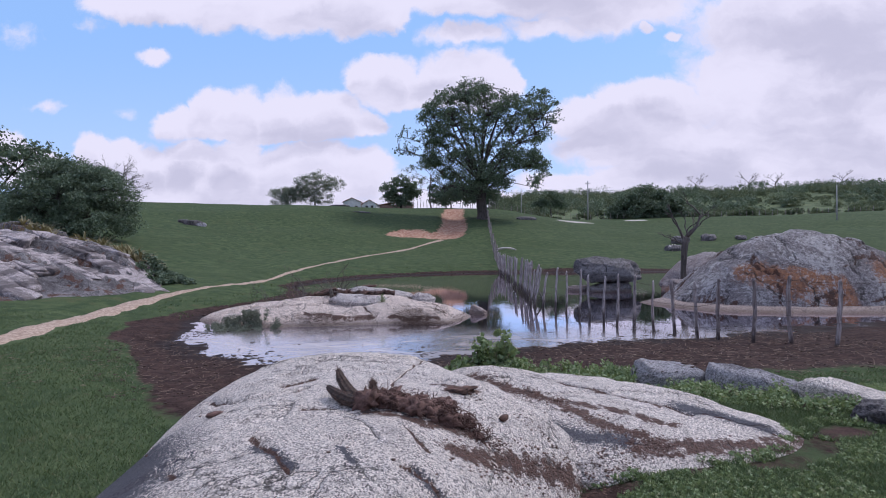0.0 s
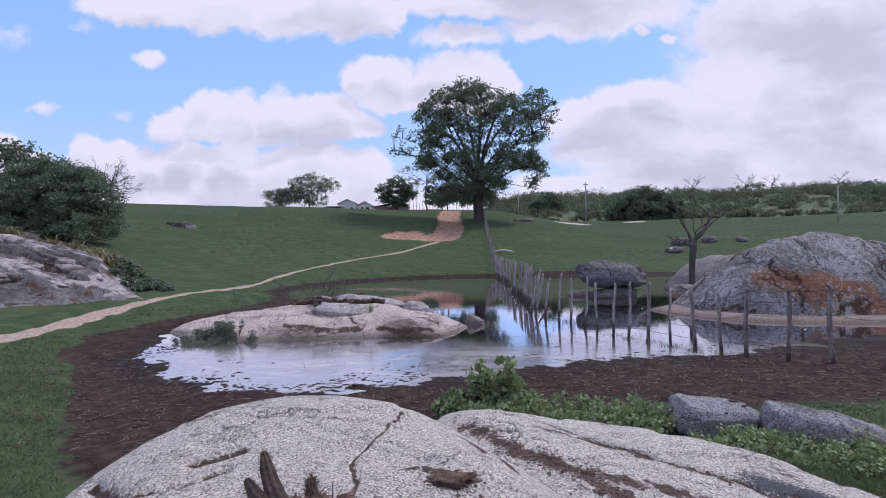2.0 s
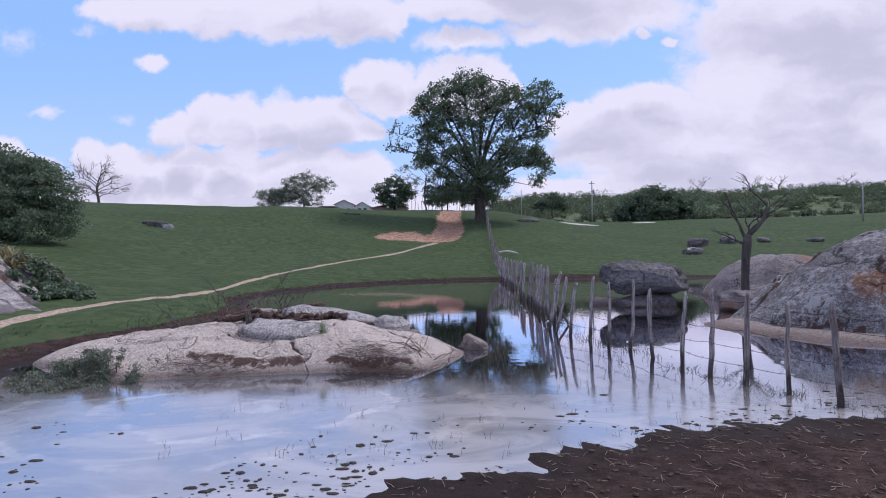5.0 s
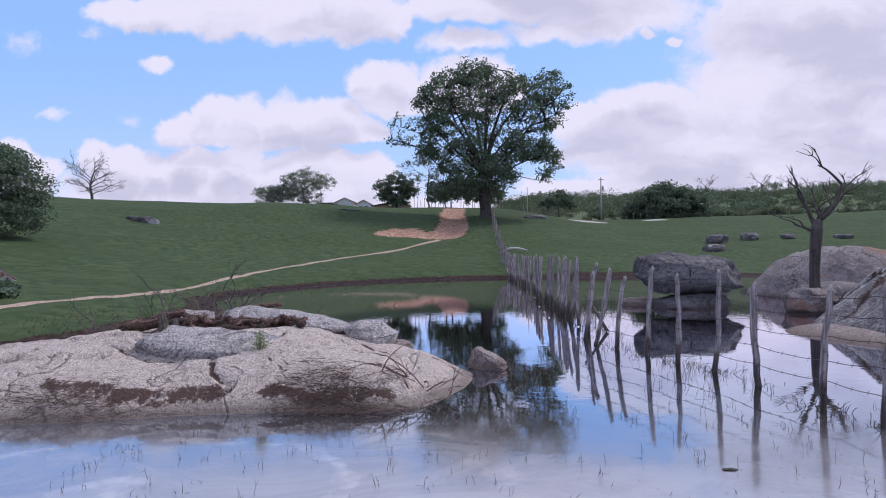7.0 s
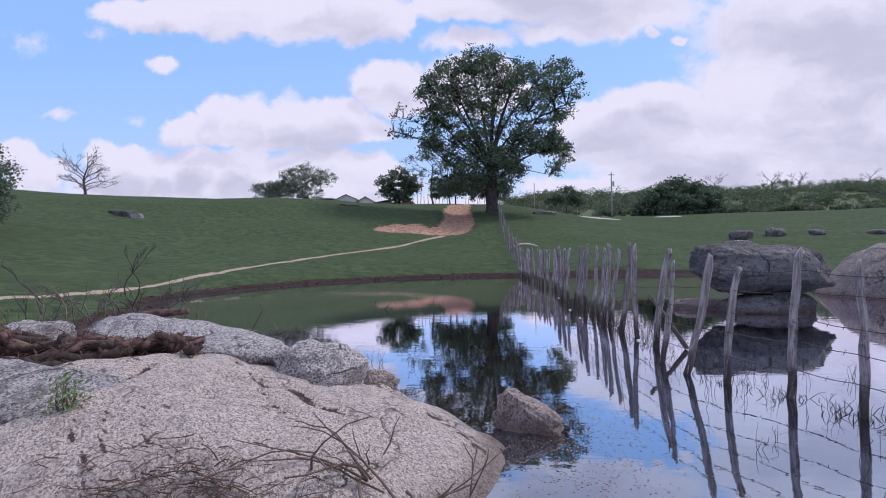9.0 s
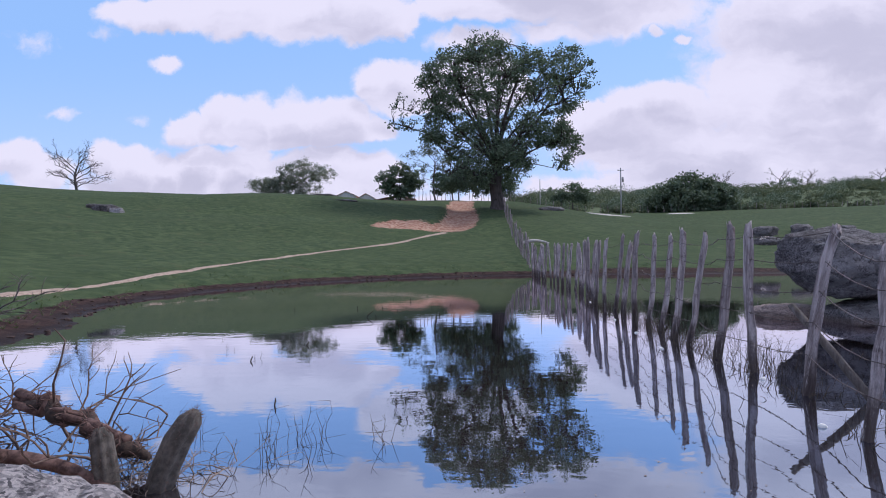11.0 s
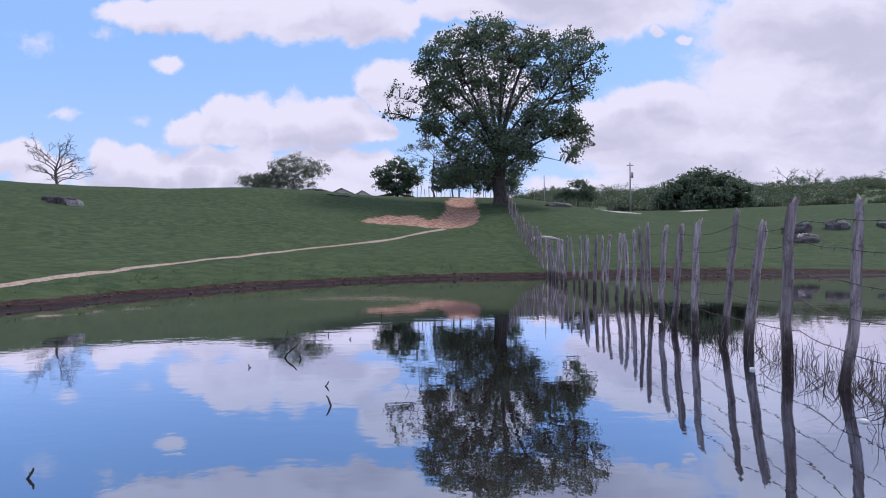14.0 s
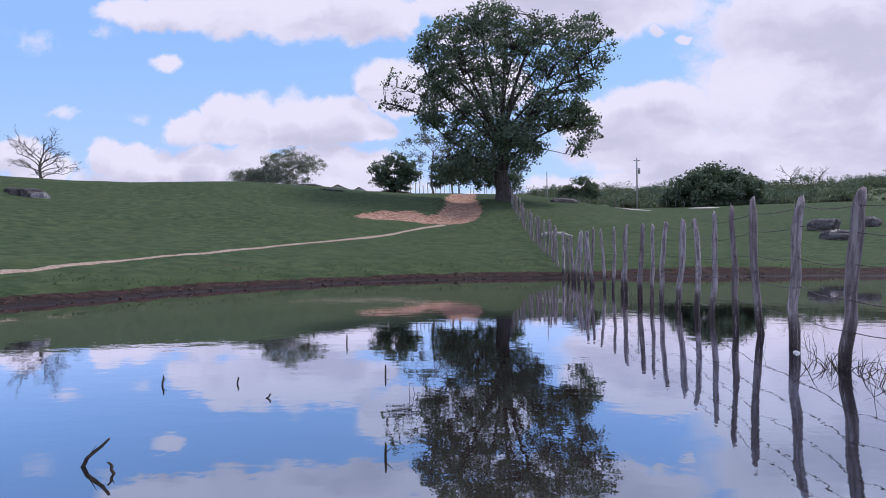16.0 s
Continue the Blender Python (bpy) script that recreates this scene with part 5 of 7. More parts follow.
tree("round_tree", on_ground(-37.5, 42.0, -0.4), 2.6, 0.35,
     [(-3.0, 0, 4.2, 2.4, 2.4, 2.0), (0, 0, 5.6, 2.8, 2.8, 1.7), (3.2, 0, 4.4, 2.2, 2.4, 2.0), (0, -1.8, 2.6, 3.0, 2.2, 2.2)],
     MAT_LEAF_TREE, "dark green tree behind the outcrop", 112, leaf=0.28, per=40, twigs=30, clump=0.8)
tree("dense_tree", on_ground(38.5, 101.0, -0.9), 2.2, 0.4,
     [(-4.2, 0, 3.6, 2.6, 2.6, 2.0), (0, 0, 5.6, 3.4, 3.0, 1.7), (4.0, 0, 4.0, 2.8, 2.6, 2.0), (-1.5, -2, 2.8, 3.0, 2.0, 2.0), (3, -2, 2.6, 2.8, 2.0, 2.0), (6, 0, 2.4, 1.6, 1.6, 1.6), (-6, 0, 2.4, 1.6, 1.6, 1.6), (-2, 0, 5, 2.4, 2, 1.6), (2.2, 0, 5.0, 2.4, 2, 1.6), (-3.5, -1, 1.2, 2.4, 2, 1.2), (0, -1, 1.3, 2.6, 2, 1.2), (3.5, -1, 1.2, 2.6, 2, 1.2)],
     MAT_LEAF_TREE, "dense dome-shaped dark tree in the far pasture", 103, leaf=0.42, per=40, twigs=34, clump=1.1)
tree("crest_bush", on_ground(-9.4, 102.0, 0.4), 1.8, 0.2,
     [(0, 0, 4.4, 2.8, 2.6, 2.0), (-2.2, 0, 3.0, 1.9, 1.8, 1.8), (2.2, 0, 3.0, 1.9, 1.8, 1.8), (0, 0, 2.2, 2.6, 2, 1.6), (0, 0, 0.9, 2.2, 1.6, 1.0)], MAT_LEAF_TREE, "rounded dark bush on the hill crest", 104, leaf=0.36, per=40, twigs=28, clump=0.9)
tree("spreading_tree", on_ground(-27.0, 104.0, 0.2), 2.4, 0.2,
     [(-2.8, 0, 4.6, 2.4, 2.4, 1.7), (0.4, 0, 5.8, 2.8, 2.6, 1.6), (3.6, 0, 4.6, 2.4, 2.4, 1.7), (-7.2, 0, 2.8, 2.4, 2.0, 1.3), (-5, 0, 3.0, 1.8, 1.6, 1.3), (0, 0, 3.2, 3.6, 2.4, 1.5), (0, 0, 1.6, 4.4, 2.0, 1.3), (-6, 0, 1.2, 2.6, 2, 1.0), (-3.2, 0, 2.6, 2.4, 2, 1.4)],
     MAT_LEAF_HAZE, "thin-leaved spreading tree on the hill crest", 105, leaf=0.20, per=40, twigs=44, clump=0.85, bark=MAT_DEADWOOD)
tree("crest_thicket", on_ground(0.5, 100.0, 0.3), 1.2, 0.15,
     [(-2.6, 0, 2.4, 2.0, 1.8, 2.2), (0, 0, 2.6, 2.2, 1.8, 2.3), (3.0, 0, 2.8, 2.2, 1.8, 2.4), (5.5, 0, 2.4, 2.0, 1.8, 2.2), (8.0, 0, 1.6, 1.6, 1.6, 1.6)], MAT_LEAF_TREE, "dark thicket behind the track's crest", 107, leaf=0.33, per=50, twigs=28, clump=0.9)
tree("far_bush", on_ground(24.5, 125.0, 1.6), 1.2, 0.2, [(0, 0, 3.6, 3.0, 2.2, 1.8), (-2.4, 0, 2.4, 1.8, 1.6, 1.6), (2.4, 0, 2.6, 2.0, 1.6, 1.6)], MAT_LEAF_TREE, "rounded dark bush by the utility pole", 108, leaf=0.4, per=40, twigs=26, clump=1.0)
tree("far_bush", on_ground(88.0, 96.0, 0.2), 1.2, 0.2, [(0, 0, 3.0, 2.6, 2.2, 1.8), (-2.4, 0, 2.0, 1.8, 1.6, 1.6), (2.4, 0, 2.2, 2.0, 1.6, 1.6)], MAT_LEAF_TREE, "rounded dark bush in the far scrub", 118, leaf=0.4, per=40, twigs=26, clump=1.0)


def branchy(name, at, height, spread, label, seed, thick=0.2, first=0.3, boughs=7, leaf=None):
    """A bare spreading tree, forking down to fine twigs."""
    r, rng = random.Random(seed), np.random.RandomState(seed)
    verts, faces, ends = [], [], []
    foot = empty(name, at)
    tagged(foot, label, "tree")
    top = Vector((r.gauss(0, 0.2), 0, height * 0.62))
    trunk = bend((0, 0, -0.5), top, r, 8, 0.05)
    tube(verts, faces, trunk, [thick * (1.2 - 0.09 * k) for k in range(8)], 7)

    def grow(a, d, ln, rad, depth):
        pts = bend(a, a + d * ln, r, 5, 0.10)
        tube(verts, faces, pts, [rad * (1 - 0.5 * k / 4) for k in range(5)], 4)
        ends.append(tuple(pts[-1]))
        if depth:
            for k in range(4):
                nd = (d + Vector((r.gauss(0, 0.55), r.gauss(0, 0.55), r.gauss(0.05, 0.35)))).normalized()
                grow(pts[r.choice((2, 3, 4))], nd, ln * r.uniform(0.4, 0.65), rad * 0.5, depth - 1)

    for k in range(boughs):
        a = k * 2.4 + r.uniform(-0.3, 0.3)
        q = first + (1 - first) * k / (boughs - 1)
        i = q * 7
        p = trunk[int(i)].lerp(trunk[min(7, int(i) + 1)], i % 1)
        d = Vector((math.cos(a) * 1.3, math.sin(a) * 0.8, 0.15 + 0.9 * q * q)).normalized()
        grow(p, d, spread * 0.34 * r.uniform(0.8, 1.15), thick * 0.4, 3)
    part("trunk", mesh("trunk", verts, faces, MAT_DEADWOOD), foot)
    if leaf:
        v, f = leaf_cloud(rng, ends, [0.35] * len(ends), leaf, 0.2, 0.8)
        part("crown", mesh("crown", v, f, MAT_LEAF_PALE, False), foot)


for _x, _y, _k in ((142, 248, 1), (160, 257, 2), (196, 262, 3), (225, 258, 4), (120, 255, 5)):
    branchy("bare_far_tree", on_ground(_x, _y, -0.5), 9.5, 11.0, "thin nearly leafless tree on the far ridge", 130 + _k, 0.3, 0.4, 6)
branchy("bare_tree", on_ground(-62.6, 98.0, 0.8), 7.0, 9.5, "leafless spreading tree on the hill crest", 109, 0.22, 0.34, 13)
branchy("sparse_tree", on_ground(-3.2, 99.0), 10.5, 8.0, "slender sparse-leaved tree behind the crest", 106, 0.14, 0.35, 8, 5)
branchy("sparse_tree", on_ground(-0.4, 100.5), 8.0, 6.0, "slender sparse-leaved tree behind the crest", 116, 0.12, 0.3, 7, 4)


def dead_tree():
    r = random.Random(61)
    foot = empty("dead_tree", (10.8, 22.5, -0.1))
    tagged(foot, "bare grey dead tree with crooked branches beside the rocks", "tree")
    verts, faces = [], []
    fork = Vector((0.05, 0, 2.5))
    tube(verts, faces, bend((0, 0, -0.3), fork, r, 8, 0.03), [0.16, 0.14, 0.13, 0.125, 0.13, 0.14, 0.15, 0.11], 8)

    def grow(a, d, ln, rad, depth):
        b = a + d * ln
        pts = bend(a, b, r, 6, 0.09)
        tube(verts, faces, pts, [rad * (1 - 0.45 * k / 5) for k in range(6)], 5)
        if depth:
            for k in range(2 if depth > 1 else 3):
                nd = (d + Vector((r.gauss(0, 0.55), r.gauss(0, 0.5), r.uniform(0.0, 0.5)))).normalized()
                grow(pts[r.choice((3, 4, 5))], nd, ln * r.uniform(0.45, 0.75), rad * 0.5, depth - 1)

    for d, ln, rad in (((-0.45, 0.1, 0.9), 1.0, 0.07), ((0.5, -0.1, 0.85), 1.15, 0.075), ((0.12, 0.3, 1.0), 0.85, 0.06), ((-0.8, 0, 0.4), 0.7, 0.05), ((0.75, 0.1, 0.6), 0.85, 0.055)):
        grow(fork - Vector((0, 0, r.uniform(0, 0.5))), Vector(d).normalized(), ln, rad, 3)
    part("trunk", mesh("trunk", verts, faces, MAT_DEADWOOD), foot)


dead_tree()


def far_scrub():
    """Scattered bushes over the far hillside."""
    r, rng = random.Random(71), np.random.RandomState(71)
    cc, cr = [], []
    for _ in range(70):
        x, y = r.uniform(26, 125), r.uniform(103, 118)
        s, z = r.uniform(0.5, 1.5), 0.0
        z = ground_at(x, y)
        for k in range(6):
            cc.append((x + r.gauss(0, s * 0.55), y + r.gauss(0, s * 0.4), z + s * r.uniform(0.15, 0.9)))
            cr.append(s * r.uniform(0.4, 0.7))
    k = 0
    while k < 1500:
        y = r.uniform(118, 290) if r.random() < 0.5 else r.uniform(185, 290)
        x = r.uniform(-5 + 0.1 * y, 1.05 * y + 10)
        if float(fbm(x * 0.035, y * 0.03, 3, 33)) < -0.09:
            continue
        k += 1
        s = (0.6 + 2.0 * r.random() ** 2.5) * (0.55 + y / 230)
        z = ground_at(x, y)
        for _ in range(7):
            cc.append((x + r.gauss(0, s * 0.6), y + r.gauss(0, s * 0.4), z + s * r.uniform(0.1, 0.95)))
            cr.append(s * r.uniform(0.35, 0.7))
    v, f = leaf_cloud(rng, cc, cr, 34, 0.42, 0.8)
    tagged(new("scrub", mesh("scrub", v, f, MAT_LEAF_BUSH, False)), "green thorn scrub covering the far hillside", "scrub", kind="stuff")


far_scrub()


def far_woods():
    """Darker low trees that stand out of the scrub, up to the far ridge."""
    r, rng = random.Random(75), np.random.RandomState(75)
    cc, cr = [], []
    for _ in range(150):
        y = r.uniform(135, 285)
        x = r.uniform(0.12 * y + 4, 1.0 * y + 10)
        s, z = r.uniform(1.3, 3.0) * (0.6 + y / 300), ground_at(x, y)
        for _ in range(14):
            cc.append((x + r.gauss(0, s * 0.6), y + r.gauss(0, s * 0.5), z + s * r.uniform(0.2, 1.35)))
            cr.append(s * r.uniform(0.3, 0.55))
    v, f = leaf_cloud(rng, cc, cr, 40, 0.48, 0.75)
    tagged(new("far_woods", mesh("far_woods", v, f, MAT_LEAF_TREE, False)), "scattered dark low trees over the far hillside", "trees", kind="stuff")


far_woods()


# ---- weeds by the outcrop ----
def weed_bush(name, at, clumps, label, seed, leaf=0.06, per=60, mat=None, h=0.5, width=0.5, off_rock=False):
    r, rng = random.Random(seed), np.random.RandomState(seed)
    verts, faces, cc, cr = [], [], [], []
    for dx, dy, hh, rad in clumps:
        n = max(6, int(44 * rad))
        for k in range(n):
            a, q = r.uniform(0, 6.28), rad * r.random() ** 0.5
            ex, ey = dx + q * math.cos(a), dy + q * math.sin(a)
            ez = hh * (1 - 0.5 * (q / rad) ** 2) * r.uniform(0.45, 1.0)
            g = top_at(at[0] + ex, at[1] + ey) - at[2]
            if off_rock and g > ground_at(at[0] + ex, at[1] + ey) - at[2] + 0.06:
                continue
            root = Vector((dx + 0.6 * (ex - dx), dy + 0.6 * (ey - dy), g - 0.03))
            tip = Vector((ex, ey, g + ez))
            st = bend(root, tip, r, 4, 0.1)
            tube(verts, faces, st, [0.008, 0.007, 0.005, 0.003], 4)
            for q2 in (1, 2, 3):
                cc.append(tuple(st[q2]))
                cr.append(r.uniform(0.06, 0.13))
    foot = empty(name, at)
    tagged(foot, label, "bush")
    tagged(part("stems", mesh("stems", verts, faces, MAT_TWIG), foot), kind="stuff")
    v, f = leaf_cloud(rng, cc, cr, per, leaf, 0.8, 0.0, width)
    part("leaves", mesh("leaves", v, f, mat or MAT_LEAF_FRESH, False), foot)


weed_bush("weed_bush", on_ground(0.95, 6.75), [(0.28, 0.0, 0.84, 0.24), (0.05, 0.05, 0.70, 0.24), (-0.3, -0.05, 0.45, 0.22), (0.42, -0.12, 0.50, 0.2), (-0.15, -0.35, 0.30, 0.28), (0.15, -0.4, 0.30, 0.28)], "leafy light green weed bush at the mud's edge", 81, leaf=0.065, per=24)
weed_bush("low_weeds", on_ground(1.9, 6.3), [(-0.5, 0.0, 0.31, 0.36), (-0.2, 0.05, 0.28, 0.4), (0.15, 0.0, 0.31, 0.4), (0.5, -0.02, 0.28, 0.4), (0.8, 0.0, 0.3, 0.36), (0.1, -0.35, 0.22, 0.35), (0.6, -0.4, 0.2, 0.4)], "low green weeds behind the outcrop", 82, leaf=0.042, per=19, off_rock=True)
weed_bush("low_weeds", on_ground(3.6, 5.3), [(0.0, 0.45, 0.22, 0.18), (-0.25, -0.05, 0.12, 0.4), (0.3, -0.5, 0.11, 0.5), (-0.5, 0.1, 0.13, 0.35), (0.75, -0.95, 0.10, 0.4)], "low yellowish-green weeds round the grey stones", 84, leaf=0.032, per=22, off_rock=True)
weed_bush("island_shrub", (-4.9, 12.95, 0.05), [(0.0, 0.0, 0.46, 0.55), (0.55, -0.1, 0.36, 0.45), (-0.5, 0.1, 0.34, 0.45), (0.2, -0.3, 0.3, 0.4), (-0.2, -0.3, 0.3, 0.4)], "grey-green shrub at the island's foot", 83, leaf=0.035, per=90, mat=MAT_LEAF_GREY, width=0.25)


# ---- grass ----
def grass_blades():
    rng = np.random.RandomState(91)
    n = 420000
    y = 0.4 + 13.4 * rng.rand(n) ** 1.75
    u = rng.rand(n) * 2 - 1
    x = 0.5 + u * (0.95 * y + 2.0)
    on = (rng.rand(n) < sstep(1.0, 0.72, np.abs(u))) & (rng.rand(n) < sstep(0.4, 1.8, y)) & (rng.rand(n) < sstep(13.8, 11.0, y))
    m = 150000
    y, x = np.concatenate([y[on], rng.normal(3.2, 1.3, m)]), np.concatenate([x[on], rng.normal(3.4, 1.4, m)])
    n = len(x)
    z, d, pd = height(x, y)
    reach = 1.25 + 2.65 * sstep(13, 9, y) * sstep(-5.6, -1.8, x)
    bare = line_distance(SOIL_LINE, x, y) < 0.06 + 0.7 * fbm(x * 3, y * 3, 4, 63)
    keep = ~bare & (d / reach > 1.05 + 0.35 * fbm(x * 1.2, y * 1.2, 3, 55)) & (pd > 0.45) & (fbm(x * 2.6, y * 2.6, 4, 56) > -0.34)
    x, y = x[keep], y[keep]
    z = np.array([ground_at(a, b) for a, b in zip(x, y)])
    n = len(x)
    a = rng.uniform(0, 2 * np.pi, n)
    h = rng.uniform(0.012, 0.055, n)
    w = rng.uniform(0.003, 0.006, n) * (0.7 + 0.08 * y)
    lx, ly = rng.normal(0, 0.03, n), rng.normal(0, 0.03, n)
    p = np.stack([x, y, z - 0.005], -1)
    side = np.stack([np.cos(a) * w, np.sin(a) * w, np.zeros(n)], -1)
    tip = p + np.stack([lx, ly, h], -1)
    v = np.stack([p - side, p + side, tip], 1).reshape(-1, 3)
    f = np.arange(n * 3).reshape(-1, 3)
    tagged(new("grass", mesh("grass", v, f, MAT_GRASS, False)), "short green pasture grass", "grass", kind="stuff")


grass_blades()


def ground_weeds():
    """Low broad-leaved weeds creeping between the outcrop and the grey stones."""
    rng = np.random.RandomState(93)
    n = 15000
    x, y = rng.uniform(1.0, 6.5, n), rng.uniform(1.6, 5.8, n)
    keep = (fbm(x * 1.6, y * 1.6, 5, 61) > -0.02) & (line_distance(SOIL_LINE, x, y) > 0.08 + 0.7 * fbm(x * 3, y * 3, 4, 63))
    c = [(a, b, top_at(a, b) + 0.012) for a, b in zip(x[keep], y[keep]) if top_at(a, b) - ground_at(a, b) < 0.03]
    v, f = leaf_cloud(rng, c, rng.uniform(0.02, 0.06, len(c)), 16, 0.023, 0.5, 0.0, 0.45)
    tagged(new("ground_weeds", mesh("ground_weeds", v, f, MAT_LEAF_FRESH, False)), "low fresh green weeds among the grass by the outcrop", "weeds", kind="stuff")


ground_weeds()


def hill_tufts():
    """Coarser tufts over the rising pasture."""
    rng = np.random.RandomState(95)
    n = 60000
    y = 13 + 75 * rng.rand(n) ** 1.5
    x = (rng.rand(n) * 2.1 - 1.15) * (y * 0.95 + 4)
    z, d, pd = height(x, y)
    keep = (d > 1.5 + 1.5 * fbm(x * 0.6, y * 0.6, 3, 57)) & (pd > 0.7) & (fbm(x * 0.5, y * 0.5, 4, 58) > -0.08) & (np.hypot((x + 4.2) / 3.4, (y - 60) / 1.7) > 1)
    x, y = x[keep], y[keep]
    z = np.array([ground_at(a, b) for a, b in zip(x, y)])
    n = len(x)
    k = 0.6 + y / 60
    a = rng.uniform(0, 2 * np.pi, n)
    h, w = rng.uniform(0.02, 0.05, n) * k, rng.uniform(0.005, 0.010, n) * k
    p = np.stack([x, y, z - 0.01], -1)
    side = np.stack([np.cos(a) * w, np.sin(a) * w, np.zeros(n)], -1)
    tip = p + np.stack([rng.normal(0, 0.05, n) * k, rng.normal(0, 0.05, n) * k, h], -1)
    v = np.stack([p - side, p + side, tip], 1).reshape(-1, 3)
    tagged(new("pasture_tufts", mesh("pasture_tufts", v, np.arange(n * 3).reshape(-1, 3), MAT_GRASS, False)), "uneven tufts of grass over the hillside", "grass", kind="stuff")


hill_tufts()

# ---- far structures ----
def house():
    h = empty("house", (-20.0, 118.0, 10.5))
    tagged(h, "small whitewashed farmhouse with a clay-tiled roof behind the crest", "house")

    def box(x0, x1, y0, y1, z0, z1):
        v = [(x, y, z) for x in (x0, x1) for y in (y0, y1) for z in (z0, z1)]
        return v, [(0, 1, 3, 2), (4, 6, 7, 5), (0, 4, 5, 1), (2, 3, 7, 6), (0, 2, 6, 4), (1, 5, 7, 3)]

    def gable(x0, x1, y0, y1, z, rise, over, t):
        xm = (x0 + x1) / 2
        v, f = [], []
        for s, (xa, xb) in ((0, (x0 - over, xm)), (1, (x1 + over, xm))):
            b = len(v)
            drop = rise * over / (xm - x0)
            for y in (y0 - over, y1 + over):
                v += [(xa, y, z - drop), (xb, y, z + rise), (xa, y, z - drop + t), (xb, y, z + rise + t)]
            f += [(b, b + 1, b + 5, b + 4), (b + 2, b + 6, b + 7, b + 3), (b, b + 4, b + 6, b + 2), (b, b + 2, b + 3, b + 1), (b + 4, b + 5, b + 7, b + 6), (b + 1, b + 3, b + 7, b + 5)]
        return v, f

    for k, (x0, x1, z1) in enumerate(((-4.2, -0.2, 2.0), (0.2, 3.4, 1.5))):
        v, f = box(x0, x1, 0, 6, -2, z1)
        xm, n = (x0 + x1) / 2, len(v)
        v += [(x0, 0, z1), (x1, 0, z1), (xm, 0, z1 + 0.9), (x0, 6, z1), (x1, 6, z1), (xm, 6, z1 + 0.9)]
        f += [(n, n + 1, n + 2), (n + 3, n + 5, n + 4)]
        w = part("wall", mesh("wall", v, f, MAT_WALL, False), h)
        part("roof", mesh("roof", *gable(x0, x1, 0, 6, z1, 0.9, 0.25, 0.09), MAT_ROOF, False), h, "weathered clay roof")
        for wx in (x0 + 0.7, x1 - 1.3):
            part("window", mesh("window", *box(wx, wx + 0.6, -0.03, 0.02, 0.4, 1.1), MAT_BARK, False), w)
    part("outbuilding", mesh("outbuilding", *box(4.0, 11.5, 1, 5, -2, 1.3), MAT_BRICK, False), h, "low reddish brick outbuilding")
    part("roof", mesh("roof", *gable(4.0, 11.5, 1, 5, 1.3, 0.7, 0.2, 0.08), MAT_ROOF, False), h, "weathered clay roof")


MAT_BRICK = plain("reddish_brick", (0.20, 0.12, 0.10), (0.28, 0.18, 0.15), 4.0)
house()


def utility_pole(x, y, h, arm, label):
    p = empty("utility_pole", on_ground(x, y))
    tagged(p, label, "pole")
    v, f = [], []
    k = h / 7.3
    tube(v, f, [(0, 0, -0.5), (0, 0, h * 0.5), (0, 0, h)], [0.14 * k, 0.12 * k, 0.09 * k], 8)
    part("shaft", mesh("shaft", v, f, MAT_CONCRETE), p)
    if arm:
        v, f = [], []
        tube(v, f, [(-0.5, 0, h - 0.4), (0.5, 0, h - 0.4)], [0.05, 0.05], 6)
        part("crossarm", mesh("crossarm", v, f, MAT_DEADWOOD), p)
        v, f = [], []
        tube(v, f, [(0.28, -0.1, h - 2.3), (0.28, -0.1, h - 1.5)], [0.16, 0.16], 8)
        part("transformer", mesh("transformer", v, f, MAT_CONCRETE), p)


utility_pole(26.2, 97.5, 7.3, True, "grey concrete utility pole in the far pasture")
utility_pole(15.6, 111.5, 5.6, False, "thin grey pole beyond the great tree")
utility_pole(53.7, 72.0, 4.8, False, "pale wooden pole in the scrub")


def crest_fence():
    r = random.Random(33)
    fence = empty("crest_fence")
    tagged(fence, "old stake fence across the track's crest", "fence")
    for k in range(26):
        x = -6.5 + 0.62 * k + r.uniform(-0.15, 0.15)
        if 0.2 < x < 1.6:
            continue
        y = 97.0 + 0.05 * x
        me, _ = POSTS[k % len(POSTS)]
        part("post", me, fence, m=pose(x, y, ground_at(x, y), r.gauss(0, 3), r.gauss(0, 4), r.uniform(0, 360)) @ Matrix.Scale(r.uniform(1.0, 1.35), 4))
    far = empty("pasture_fence")
    tagged(far, "line of thin stakes along the far pasture", "fence")
    for k in range(60):
        x = 8 + 1.25 * k
        y = 96 + 0.06 * x + r.uniform(-0.2, 0.2)
        me, _ = POSTS[k % len(POSTS)]
        part("post", me, far, m=pose(x, y, ground_at(x, y), r.gauss(0, 3), r.gauss(0, 4), r.uniform(0, 360)) @ Matrix.Scale(r.uniform(0.8, 1.05), 4))


crest_fence()


def flat_patch(name, x, y, rx, ry, mat, label, seed, category="clearing"):
    n, m = 5, 26
    v = []
    for i in range(n):
        for j in range(m):
            a = 2 * math.pi * j / m
            q = i / (n - 1) * (1 + 0.5 * float(fbm(math.cos(a) * 1.5, math.sin(a) * 1.5, 3, seed)))
            px, py = x + rx * q * math.cos(a), y + ry * q * math.sin(a)
            v.append((px, py, ground_at(px, py) + 0.10 - 0.16 * (i / (n - 1)) ** 3))
    tagged(new(name, mesh(name, v, grid_faces(n, m, True), mat)), label, category, kind="structure")


flat_patch("bare_rock_patch", 21.5, 88.0, 3.6, 1.8, MAT_CLEARING, "pale bare rock patch in the far pasture", 5)
flat_patch("bare_rock_patch", 33.5, 93.0, 2.4, 1.4, MAT_CLEARING, "pale bare rock patch in the far pasture", 6)


